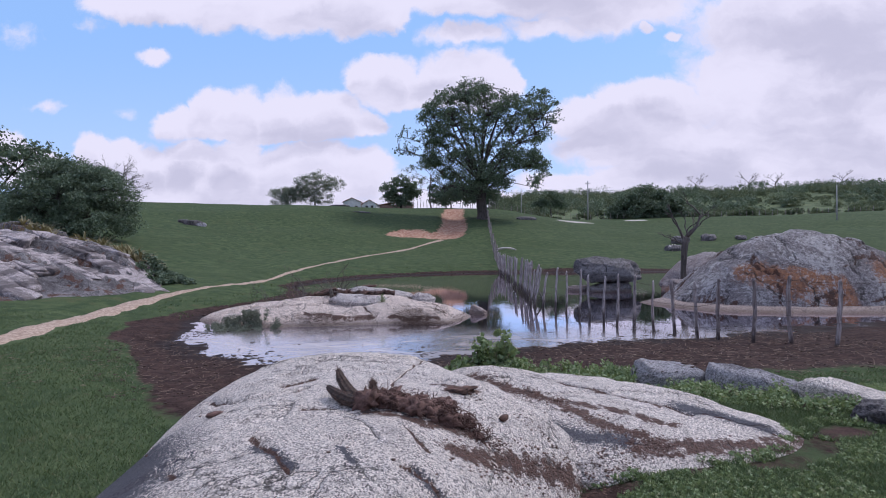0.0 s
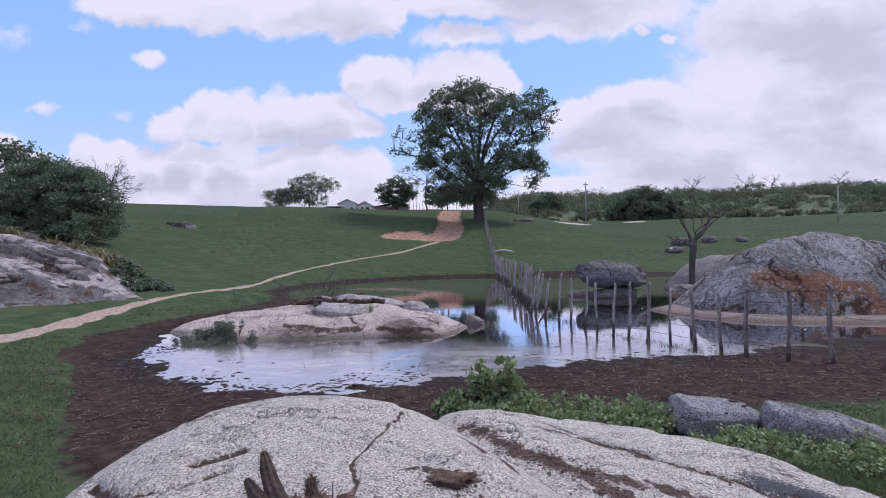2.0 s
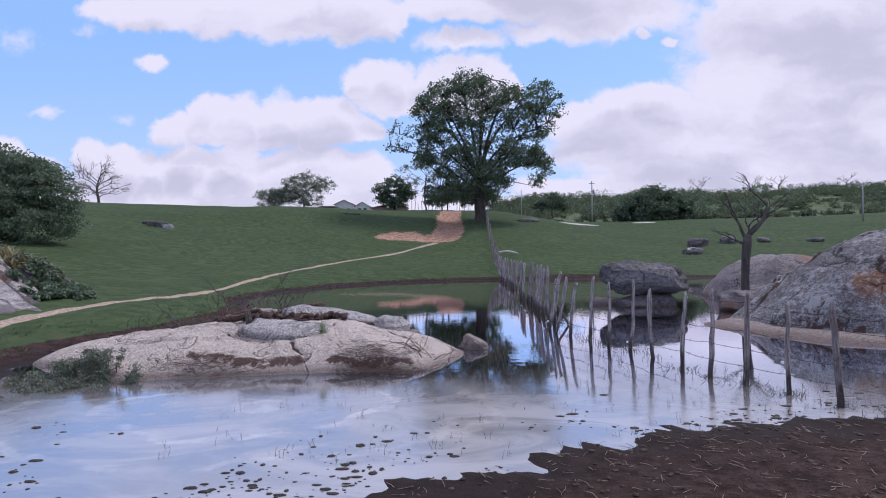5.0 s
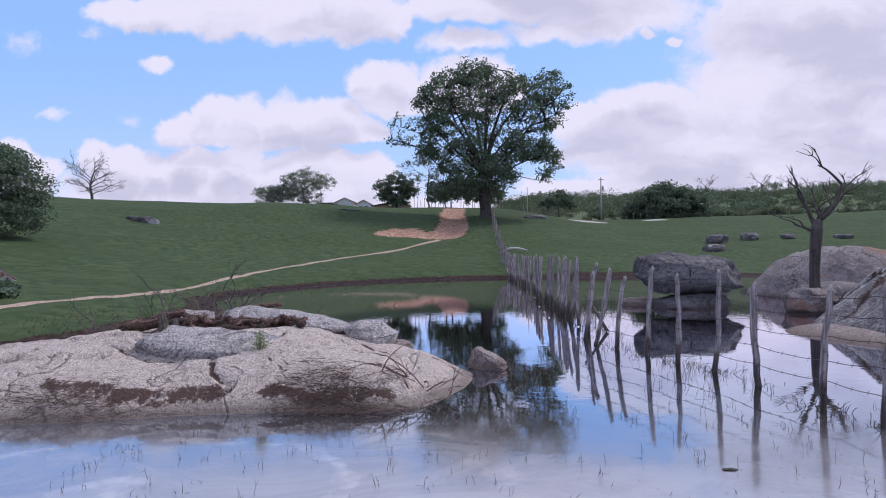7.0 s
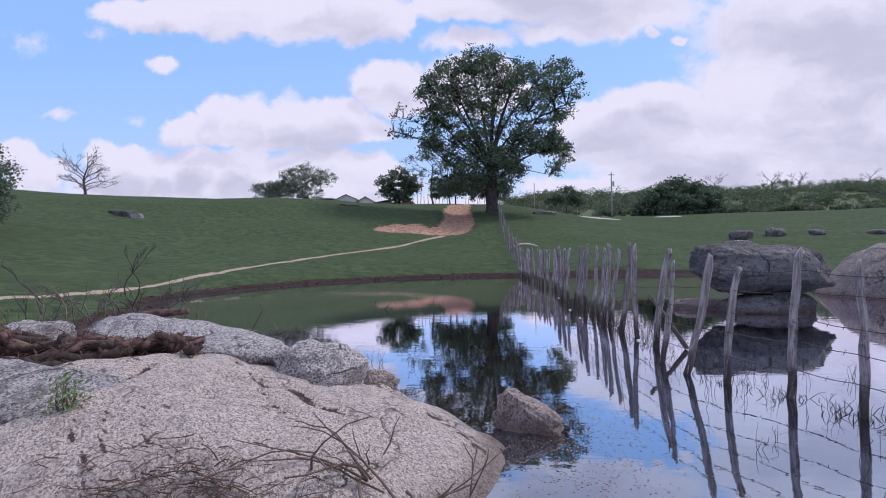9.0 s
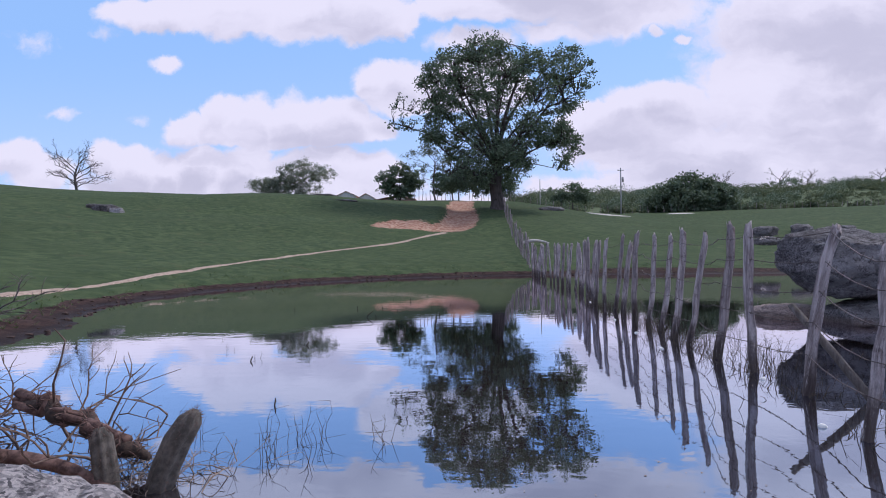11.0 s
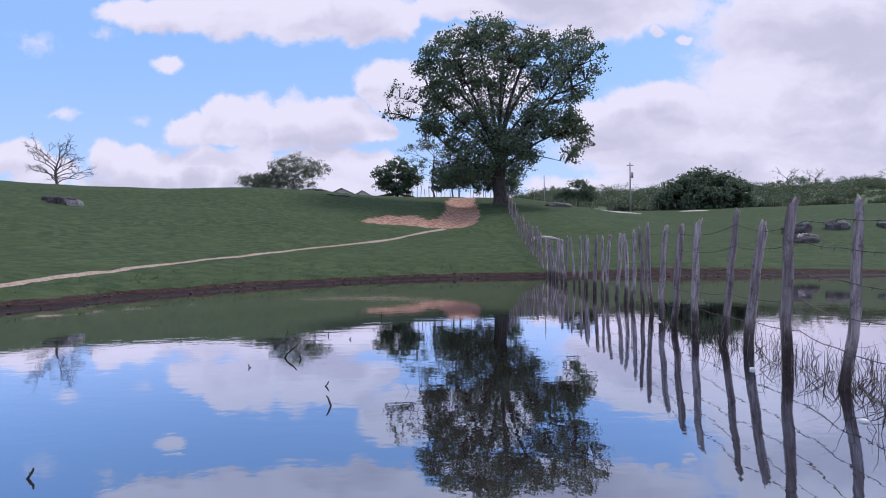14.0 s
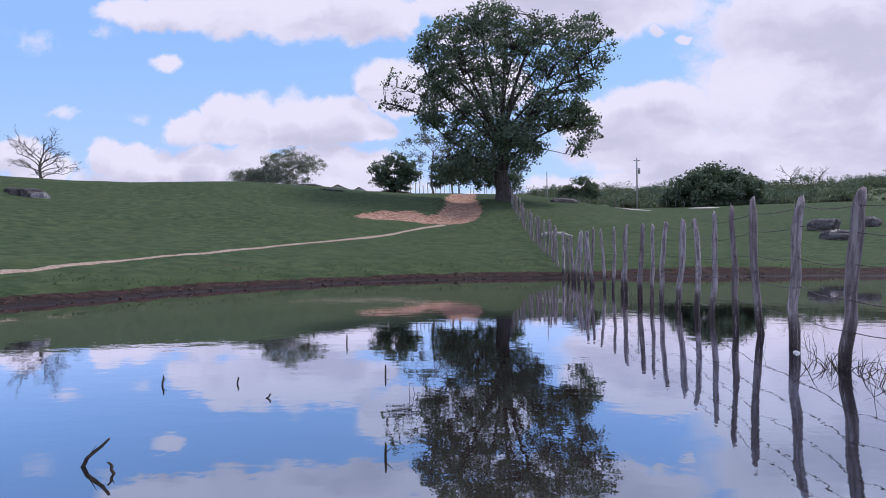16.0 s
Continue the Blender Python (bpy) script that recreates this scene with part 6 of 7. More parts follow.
def pale_log():
    v, f = [], []
    r = random.Random(8)
    z = ground_at(5.9, 51.0)
    tube(v, f, bend((5.0, 51.2, z + 0.12), (6.9, 50.6, z + 0.10), r, 7, 0.03), [0.10, 0.12, 0.12, 0.11, 0.10, 0.08, 0.05], 7)
    tagged(new("pale_log", mesh("pale_log", v, f, MAT_CLEARING)), "bleached fallen log beside the fence", "log")


pale_log()

def lumps(name, spots, sizes, mat, label, category, seed, flat=0.55, kind="stuff"):
    """Many small clods or pebbles as one sheet of pieces."""
    r = np.random.RandomState(seed)
    bm = bmesh.new()
    bmesh.ops.create_icosphere(bm, subdivisions=1, radius=1.0)
    bm.verts.ensure_lookup_table()
    bv = np.array([v.co[:] for v in bm.verts])
    bf = np.array([[v.index for v in f.verts] for f in bm.faces])
    bm.free()
    V, F = [], []
    for k, ((x, y), s) in enumerate(zip(spots, sizes)):
        z = top_at(x, y)
        q = bv * (1 + 0.35 * (r.rand(len(bv), 1) - 0.5)) * np.array([s * r.uniform(0.7, 1.4), s * r.uniform(0.7, 1.3), s * flat * r.uniform(0.6, 1.2)])
        a = r.uniform(0, 6.28)
        q = np.stack([q[:, 0] * math.cos(a) - q[:, 1] * math.sin(a), q[:, 0] * math.sin(a) + q[:, 1] * math.cos(a), q[:, 2]], -1)
        V.append(q + np.array([x, y, z + s * flat * 0.25]))
        F.append(bf + len(bv) * k)
    me = mesh(name, np.concatenate(V), np.concatenate(F), mat, False)
    return tagged(new(name, me), label, category, kind=kind)


MAT_SOIL = plain("dark_red_soil", (0.070, 0.042, 0.033), (0.18, 0.105, 0.08), 20.0, 0.95, 0.0, 0.6)
MAT_WETMUD = plain("wet_dark_mud", (0.020, 0.014, 0.012), (0.055, 0.038, 0.032), 14.0, 0.6, 0.0, 0.5)
MAT_CLOD = plain("dry_mud_clod", (0.037, 0.024, 0.0205), (0.102, 0.066, 0.053), 14.0, 0.95, 0.0, 0.5)


def soil_on_outcrop():
    rng = np.random.RandomState(17)
    line = [(0.78, 4.95), (1.1, 4.42), (1.47, 4.17), (1.75, 3.71), (2.0, 3.5), (2.3, 3.3)]
    low = [(0.6, 2.5), (0.92, 2.73), (1.23, 2.93), (1.5, 3.1), (1.8, 3.25)]
    spots, sizes = [], []
    for pts, n, w in ((line, 1100, 0.08), (low, 1300, 0.10), ([(0.5, 3.36), (0.72, 3.3)], 90, 0.05), ([(1.05, 3.3), (1.3, 3.2)], 60, 0.05)):
        p = np.array(pts)
        for _ in range(n):
            k = rng.randint(len(p) - 1)
            q = p[k] + (p[k + 1] - p[k]) * rng.rand() + rng.normal(0, w, 2) * (0.6 + 0.6 * rng.rand())
            spots.append(tuple(q))
            sizes.append(0.004 + 0.010 * rng.rand() ** 3)
    lumps("soil_crumbs", spots, sizes, MAT_SOIL, "dark red soil crumbs caught in the outcrop's hollows", "soil", 18, 0.35)
    spots = [(rng.uniform(-1.6, 3.2), rng.uniform(1.6, 5.8)) for _ in range(90)]
    lumps("loose_chips", spots, [0.004 + 0.014 * rng.rand() ** 3 for _ in spots], MAT_SOIL, "loose chips and crumbs on the bare rock", "grit", 19)


soil_on_outcrop()


def mud_clods():
    rng = np.random.RandomState(27)
    spots, sizes = [], []
    while len(spots) < 9500:
        x, y = rng.uniform(-7, 9), rng.uniform(5.5, 12.5)
        spots.append((x, y))
    P = np.array(spots)
    z, d, pd = height(P[:, 0], P[:, 1])
    reach = 1.25 + 2.65 * sstep(13, 9, P[:, 1]) * sstep(-7.0, -2.0, P[:, 0])
    keep = (d > 0.05) & (d < reach * 1.1)
    P = P[keep]
    lumps("mud_clods", [tuple(p) for p in P], 0.006 + 0.03 * rng.rand(len(P)) ** 4, MAT_CLOD, "trodden clods of dark mud round the pond", "mud", 28, 0.5)


mud_clods()


def bank_clods():
    """Crumbled edge of the grassy bank round the far half of the pond."""
    rng = np.random.RandomState(31)
    P = np.stack([rng.uniform(-10, 12, 9000), rng.uniform(15, 42, 9000)], -1)
    z, d, pd = height(P[:, 0], P[:, 1])
    P = P[(d > -0.15) & (d < 0.6 + 1.0 * fbm(P[:, 0], P[:, 1], 3, 78)) & (np.hypot(P[:, 0] - 4.2, 0) > 0.4)]
    lumps("bank_clods", [tuple(p) for p in P], 0.015 + 0.06 * rng.rand(len(P)) ** 3, MAT_CLOD, "crumbled clods along the pond's far bank", "mud", 32, 0.6)
    # tufts along the lip of the bank
    Q = np.stack([rng.uniform(-11, 14, 16000), rng.uniform(14, 43, 16000)], -1)
    z, d, pd = height(Q[:, 0], Q[:, 1])
    Q = Q[(d > 0.45) & (d < 2.4) & (pd > 0.5) & (fbm(Q[:, 0] * 1.2, Q[:, 1] * 1.2, 3, 79) > -0.02)]
    v, f = [], []
    r = random.Random(33)
    for x, y in Q:
        g = ground_at(x, y)
        for _ in range(3):
            a, w = r.uniform(0, 6.28), 0.012
            b = len(v)
            lx, ly, h = r.gauss(0, 0.05), r.gauss(0, 0.05), r.uniform(0.03, 0.08)
            v += [(x - math.cos(a) * w, y - math.sin(a) * w, g - 0.01), (x + math.cos(a) * w, y + math.sin(a) * w, g - 0.01), (x + lx, y + ly, g + h)]
            f.append((b, b + 1, b + 2))
    tagged(new("bank_grass", mesh("bank_grass", v, f, MAT_GRASS, False)), "tufts of grass along the lip of the pond's bank", "grass", kind="stuff")


bank_clods()


def shallow_clods():
    """Lumps and trodden edges that break the water along the near shore."""
    rng = np.random.RandomState(29)
    P = np.stack([rng.uniform(-6.6, 8.0, 16000), rng.uniform(8.3, 13.0, 16000)], -1)
    z, d, pd = height(P[:, 0], P[:, 1])
    P = P[(d < 0.12) & (d > -1.6) & (rng.rand(len(P)) < np.exp(np.minimum(d, 0) * 2.6)) & (fbm(P[:, 0] * 1.5, P[:, 1] * 1.5, 3, 77) > -0.02)]
    s = 0.006 + 0.032 * rng.rand(len(P)) ** 3
    r = np.random.RandomState(30)
    bm = bmesh.new()
    bmesh.ops.create_icosphere(bm, subdivisions=1, radius=1.0)
    bv = np.array([v.co[:] for v in bm.verts])
    bf = np.array([[v.index for v in f.verts] for f in bm.faces])
    bm.free()
    V = [bv * (1 + 0.4 * (r.rand(len(bv), 1) - 0.5)) * np.array([k * r.uniform(0.8, 2.4), k * r.uniform(0.6, 1.3), k * 0.35]) + np.array([x, y, 0.002]) for (x, y), k in zip(P, s)]
    F = [bf + len(bv) * k for k in range(len(P))]
    tagged(new("shallow_clods", mesh("shallow_clods", np.concatenate(V), np.concatenate(F), MAT_WETMUD, False)), "dark clods breaking the water along the muddy shore", "mud", kind="stuff")


shallow_clods()


def straws(name, spots, length, mat, label, category, seed, rise=0.25, radius=0.0025, on=top_at, kind="stuff", sides=3):
    r = random.Random(seed)
    v, f = [], []
    for x, y in spots:
        ln = length * r.uniform(0.4, 1.3)
        a, e = r.uniform(0, 6.28), abs(r.gauss(0, rise))
        z = on(x, y)
        p = Vector((x, y, z + 0.004))
        d = Vector((math.cos(a) * math.cos(e), math.sin(a) * math.cos(e), math.sin(e)))
        q = d.cross(Vector((0, 0, 1))) * ln * r.gauss(0, 0.12)
        tube(v, f, [p, p + d * ln * 0.5 + q, p + d * ln], [radius, radius * 0.9, radius * 0.5], sides, False)
    return tagged(new(name, mesh(name, v, f, mat)), label, category, kind=kind)


def litter():
    rng = np.random.RandomState(37)
    spots = [(rng.uniform(-6.5, 9), rng.uniform(5.8, 11.5)) for _ in range(2800)]
    P = np.array(spots)
    z, d, pd = height(P[:, 0], P[:, 1])
    straws("straw_litter", [tuple(p) for p in P[d > 0.1]], 0.12, MAT_STRAW, "dry straw and stalks trodden into the mud", "straw", 38, 0.12, 0.0032)


litter()


# ---- fallen cactus on the outcrop ----
def ribbed_arm(pts, radii, ribs=7, n=28):
    v, f = [], []
    tube(v, f, pts, radii, n, True)
    m = len(pts)
    out = []
    for k in range(m):
        c = Vector(pts[k])
        for j in range(n):
            p = Vector(v[k * n + j])
            out.append(tuple(c + (p - c) * (1 + 0.16 * math.cos(ribs * 2 * math.pi * j / n))))
    return out, f


def spines(pts, radii, r, n, ln):
    v, f = [], []
    for _ in range(n):
        k = r.uniform(0, len(pts) - 1.001)
        i = int(k)
        p = Vector(pts[i]).lerp(Vector(pts[i + 1]), k - i)
        rad = radii[i] + (radii[i + 1] - radii[i]) * (k - i)
        d = Vector((r.gauss(0, 1), r.gauss(0, 1), r.gauss(0, 1))).normalized()
        tube(v, f, [p + d * rad * 0.9, p + d * (rad + ln * r.uniform(0.5, 1.2))], [0.0016, 0.0004], 3, False)
    return v, f


def cactus(name, arms, label, mat, fibre=None, seed=1):
    r = random.Random(seed)
    c = empty(name, arms[0][0][0])
    base = Vector(arms[0][0][0])
    tagged(c, label, "cactus")
    for pts, radii in arms:
        loc = [tuple(Vector(p) - base) for p in pts]
        arm = part("arm", mesh("arm", *ribbed_arm(loc, radii), mat), c)
        tagged(part("spine_coat", mesh("spine_coat", *spines(loc, radii, r, 420, 0.022), MAT_FIBRE), arm), kind="stuff")
    if fibre:
        v, f = [], []
        for x, y, n, sp in fibre:
            for _ in range(n):
                px, py = x + r.gauss(0, sp), y + r.gauss(0, sp * 0.7)
                p = Vector((px, py, top_at(px, py) + abs(r.gauss(0, 0.04)))) - base
                d = Vector((r.gauss(0, 1), r.gauss(0, 1), r.gauss(0.15, 0.5))).normalized() * r.uniform(0.02, 0.07)
                tube(v, f, [p, p + d * 0.5 + Vector((0, 0, 0.008)), p + d], [0.0035, 0.0025, 0.001], 3, False)
        tagged(part("fibre_coat", mesh("fibre_coat", v, f, MAT_FIBRE), c, "rotten brown fibre spilling from the stem"), kind="stuff")
    return c


def on_top(x, y, dz):
    return (x, y, top_at(x, y) + dz)


FALLEN = cactus("fallen_cactus", [
    ([on_top(-0.02, 2.92, 0.02), on_top(-0.10, 3.02, 0.06), on_top(-0.16, 3.12, 0.09), on_top(-0.21, 3.20, 0.13), on_top(-0.24, 3.25, 0.18)], [0.042, 0.038, 0.033, 0.028, 0.014]),
    ([on_top(0.10, 2.92, 0.03), on_top(0.05, 3.0, 0.08), on_top(0.04, 3.03, 0.14)], [0.032, 0.026, 0.014]),
    ([on_top(0.06, 2.82, 0.03), on_top(-0.08, 2.92, 0.04), on_top(-0.20, 3.06, 0.05), on_top(-0.30, 3.20, 0.07)], [0.030, 0.036, 0.034, 0.016])],
    "dried fallen cactus with dark stumpy arms on the outcrop", MAT_CACTUS, [(0.06, 2.88, 300, 0.05), (0.20, 2.84, 480, 0.05), (0.36, 2.84, 480, 0.055), (0.52, 2.84, 480, 0.055), (0.66, 2.84, 260, 0.05), (0.78, 2.80, 90, 0.05)], 5)
_r = random.Random(78)
for _k in range(15):
    _q = _k / 14
    _x, _y, _s = 0.02 + 0.70 * _q + _r.gauss(0, 0.02), 2.86 - 0.02 * _q + _r.gauss(0, 0.045), _r.uniform(0.08, 0.15) * (1.1 - 0.45 * _q)
    _c = boulder("stem_chunk", on_top(_x, _y, -0.015), (_s * 1.2, _s * 0.75, _s * 0.8), MAT_FIBRE, "crumbling brown piece of the rotted stem", rz=_r.uniform(0, 180), tilt=(_r.gauss(0, 15), _r.gauss(0, 15)), box=2.3, rough=0.6, seed=600 + _k, nu=16, nv=24, category="")
    _m = _c.matrix_world.copy()
    _c.parent = FALLEN
    _c.matrix_basis = FALLEN.matrix_basis.inverted() @ _m
for _x, _y, _dz, _s, _k in ((0.50, 2.96, 0.0, 0.20, 74), (0.56, 2.90, 0.05, 0.13, 75), (0.36, 2.92, 0.04, 0.12, 76), (0.68, 2.90, 0.0, 0.12, 77)):
    boulder("bark_scrap", on_top(_x, _y, _dz - 0.01), (_s, _s * 0.6, _s * 0.45), MAT_FIBRE, "crumpled brown scrap of cactus skin", rz=15 * _k, box=2.4, rough=0.55, seed=_k, nu=18, nv=26, category="bark", group="scraps round the cactus")
boulder("dung_heap", on_top(0.61, 3.34, -0.02), (0.26, 0.12, 0.05), MAT_SOIL, "dried reddish crumbly heap on the rock", rz=10, box=2.2, rough=0.4, seed=71, nu=18, nv=26, category="dung")
boulder("stone_chip", on_top(-1.04, 3.07, -0.01), (0.12, 0.07, 0.035), MAT_FIBRE, "small brown stone chip lying on the rock", rz=20, box=3.0, rough=0.2, seed=72, nu=12, nv=18, category="stone")
boulder("stone_chip", on_top(0.93, 3.13, -0.01), (0.08, 0.06, 0.045), MAT_SOIL, "small dark clod on the rock", rz=50, box=2.4, rough=0.2, seed=73, nu=12, nv=18, category="stone")


# ---- brush on and behind the island ----
def brush_heap(name, centre, spread, n, length, mat, label, seed, thick=0.008, rise=0.5, category="branches"):
    r = random.Random(seed)
    v, f = [], []
    for _ in range(n):
        x, y = centre[0] + r.gauss(0, spread[0]), centre[1] + r.gauss(0, spread[1])
        z = max(top_at(x, y), -0.02)
        a, e = r.uniform(0, 6.28), abs(r.gauss(0, rise))
        ln = length * r.uniform(0.4, 1.3)
        d = Vector((math.cos(a) * math.cos(e), math.sin(a) * math.cos(e), math.sin(e)))
        p = Vector((x, y, z + r.uniform(0.0, 0.06)))
        pts = bend(p, p + d * ln, r, 6, 0.12)
        t = thick * r.uniform(0.5, 1.4)
        tube(v, f, pts, [t * (1 - 0.14 * k) for k in range(6)], 4, False)
        for k in range(r.randrange(0, 4)):
            q = pts[r.randrange(2, 5)]
            dd = (d + Vector((r.gauss(0, 0.7), r.gauss(0, 0.7), r.gauss(0.2, 0.4)))).normalized() * ln * r.uniform(0.2, 0.45)
            tube(v, f, bend(q, q + dd, r, 4, 0.12), [t * 0.6, t * 0.5, t * 0.4, t * 0.2], 3, False)
    return tagged(new(name, mesh(name, v, f, mat)), label, category, kind="stuff")


brush_heap("dry_brush", (-3.7, 17.6), (1.1, 0.4), 190, 0.75, MAT_TWIG, "tangle of dry grey-brown branches behind the island rock", 201, 0.009, 0.6)
brush_heap("dry_brush", (-3.2, 18.0), (0.6, 0.2), 80, 0.45, MAT_TWIG, "tangle of fine bare branches standing behind the slabs", 202, 0.006, 0.9)
brush_heap("drift_twigs", (-0.45, 13.66), (0.30, 0.12), 420, 0.15, MAT_TWIG, "matted brown drift twigs on the island's foot", 203, 0.0035, 0.10)
brush_heap("drift_twigs", (-0.2, 13.45), (0.40, 0.07), 330, 0.15, MAT_TWIG, "matted brown drift twigs on the island's foot", 207, 0.0035, 0.10)
brush_heap("drift_twigs", (0.45, 13.9), (0.25, 0.15), 16, 0.6, MAT_TWIG, "loose dry branches at the island's end", 204, 0.008, 0.3)
brush_heap("drift_twigs", (-3.0, 13.25), (0.4, 0.1), 320, 0.18, MAT_TWIG, "matted brown drift twigs on the island's foot", 205, 0.0035, 0.12)
brush_heap("dry_brush", (-1.1, 17.2), (0.35, 0.15), 130, 0.22, MAT_STRAW, "heap of dry straw and twigs at the water behind the slabs", 206, 0.003, 0.4)


def rotten_log(pts, radius, seed, label):
    """A fallen stem rotted to its fibres: a core and a coat of long strands."""
    r = random.Random(seed)
    base = Vector(pts[0])
    loc = [Vector(p) - base for p in pts]
    log = empty("rotten_log", tuple(base))
    tagged(log, label, "log", "rotten logs on the island")
    n = 12
    path = []
    for k in range(n):
        q = k / (n - 1) * (len(loc) - 1)
        i = min(int(q), len(loc) - 2)
        path.append(loc[i].lerp(loc[i + 1], q - i) + Vector((r.gauss(0, 0.5), r.gauss(0, 0.5), r.gauss(0, 0.35))) * radius)
    v, f = [], []
    tube(v, f, path, [radius * (0.75 + 0.3 * r.random()) * (1 if 0 < k < n - 1 else 0.4) for k in range(n)], 9)
    part("core", mesh("core", v, f, MAT_CACTUS), log)
    v, f = [], []
    for q in range(9):
        k = r.randrange(0, n - 3)
        ang, w = r.uniform(0, 6.28), radius * r.uniform(0.35, 0.75)
        off = Vector((math.cos(ang) * 0.5, math.cos(ang) * -0.7, math.sin(ang))) * radius * r.uniform(0.5, 1.1)
        cord = [path[min(k + m, n - 1)] + off + Vector((r.gauss(0, 0.3), r.gauss(0, 0.3), r.gauss(0, 0.3))) * radius for m in range(r.randrange(3, 6))]
        tube(v, f, cord, [w * r.uniform(0.6, 1.2) for _ in cord], 7)
    for _ in range(260):
        k, ang = r.randrange(1, n - 1), r.uniform(0, 6.28)
        p = path[k] + Vector((math.cos(ang) * 0.5, math.cos(ang) * -0.7, math.sin(ang))) * radius * 1.2
        d = Vector((r.gauss(0, 1), r.gauss(0, 1), r.gauss(0.2, 0.7))).normalized() * r.uniform(0.02, 0.08)
        tube(v, f, [p, p + d * 0.5 + Vector((0, 0, 0.006)), p + d], [0.004, 0.003, 0.001], 3, False)
    tagged(part("fibre_coat", mesh("fibre_coat", v, f, MAT_FIBRE), log, "stringy brown rotted fibre"), kind="stuff")


rotten_log([on_top(-2.55, 15.05, 0.05), on_top(-2.1, 15.15, 0.09), on_top(-1.7, 15.3, 0.08), on_top(-1.25, 15.5, 0.05)], 0.06, 211, "rotted stringy brown cactus stem lying between the slabs")
rotten_log([on_top(-2.9, 15.3, 0.04), on_top(-2.5, 15.3, 0.10), on_top(-2.1, 15.45, 0.10), on_top(-1.7, 15.6, 0.06)], 0.05, 212, "rotted stringy brown cactus stem lying between the slabs")
rotten_log([on_top(-2.75, 14.95, 0.0), on_top(-2.72, 15.0, 0.14), on_top(-2.6, 15.1, 0.24), on_top(-2.45, 15.15, 0.16)], 0.045, 213, "bent rotted cactus stub beside the slabs")
rotten_log([(-1.95, 17.55, 0.30), (-1.55, 17.42, 0.27), (-1.2, 17.3, 0.18), (-0.95, 17.2, 0.08)], 0.05, 214, "rotted brown stem sloping to the water behind the slabs")
rotten_log([on_top(-3.6, 15.0, 0.04), on_top(-3.3, 15.25, 0.10), on_top(-2.95, 15.35, 0.12), on_top(-2.6, 15.5, 0.06)], 0.06, 215, "rotted stringy brown cactus stem lying between the slabs")
rotten_log([on_top(-3.9, 15.4, 0.05), on_top(-3.5, 15.6, 0.12), on_top(-3.1, 15.55, 0.16), on_top(-2.8, 15.75, 0.08)], 0.05, 216, "rotted stringy brown cactus stem lying between the slabs")
rotten_log([on_top(-2.3, 15.35, 0.10), on_top(-2.15, 15.2, 0.14), on_top(-1.85, 15.25, 0.15), on_top(-1.6, 15.15, 0.06)], 0.05, 218, "rotted stringy brown cactus stem lying between the slabs")
rotten_log([on_top(-1.75, 15.05, 0.03), on_top(-1.55, 15.3, 0.12), on_top(-1.3, 15.35, 0.13), on_top(-1.15, 15.2, 0.03)], 0.045, 219, "short bent rotted stem at the slab's foot")
rotten_log([on_top(-2.85, 14.85, 0.02), on_top(-2.6, 14.8, 0.05), on_top(-2.3, 14.95, 0.06), on_top(-2.0, 15.0, 0.03)], 0.05, 217, "thin rotted brown stem lying on the bare rock")


def fallen_branch(x, y, yaw, rise, ln, seed, thick=0.020):
    """A bare forked branch lying on its cut end."""
    r = random.Random(seed)
    verts, faces = [], []

    def grow(a, d, length, rad, depth):
        pts = bend(a, a + d * length, r, 6, 0.10)
        tube(verts, faces, pts, [rad * (1 - 0.55 * k / 5) for k in range(6)], 5)
        for k in range((3 if depth > 1 else 4) if depth else 0):
            nd = (d + Vector((r.gauss(0, 0.6), r.gauss(0, 0.6), r.gauss(0.12, 0.4)))).normalized()
            grow(pts[r.choice((2, 3, 4, 5))], nd, length * r.uniform(0.35, 0.62), rad * 0.52, depth - 1)

    d = Vector((math.cos(radians(yaw)) * math.cos(radians(rise)), math.sin(radians(yaw)) * math.cos(radians(rise)), math.sin(radians(rise))))
    base = Vector((x, y, max(top_at(x, y), 0.0) - 0.02))
    grow(Vector((0, 0, 0)), d, ln, thick, 3)
    ob = new("fallen_branch", mesh("fallen_branch", verts, faces, MAT_DEADWOOD))
    ob.location = base
    tagged(ob, "dry bare forked branch in the brush behind the island rock", "branch", "branches behind the island")


_r = random.Random(231)
for _k, (_x, _y, _yaw, _rise, _ln) in enumerate(((-5.4, 18.3, 60, 38, 0.8), (-4.9, 18.0, 110, 52, 0.85), (-4.5, 18.4, 20, 30, 1.0), (-4.0, 18.0, 140, 60, 0.8), (-3.8, 18.5, 70, 48, 0.75), (-3.4, 17.8, 130, 64, 0.9), (-3.1, 18.2, 160, 22, 1.1), (-2.9, 18.1, 115, 66, 0.7),
                                                  (-2.7, 17.9, 165, 28, 0.8), (-2.8, 17.8, 140, 40, 0.55), (-5.9, 18.0, 150, 30, 0.9), (-6.3, 17.4, 30, 20, 0.9), (-4.6, 17.6, -20, 18, 1.0), (-3.6, 17.5, 190, 14, 1.0), (-2.5, 17.5, 170, 12, 0.7))):
    fallen_branch(_x + 0.2, _y - 0.2, _yaw, _rise, _ln * 1.1, 240 + _k, _r.uniform(0.013, 0.022))
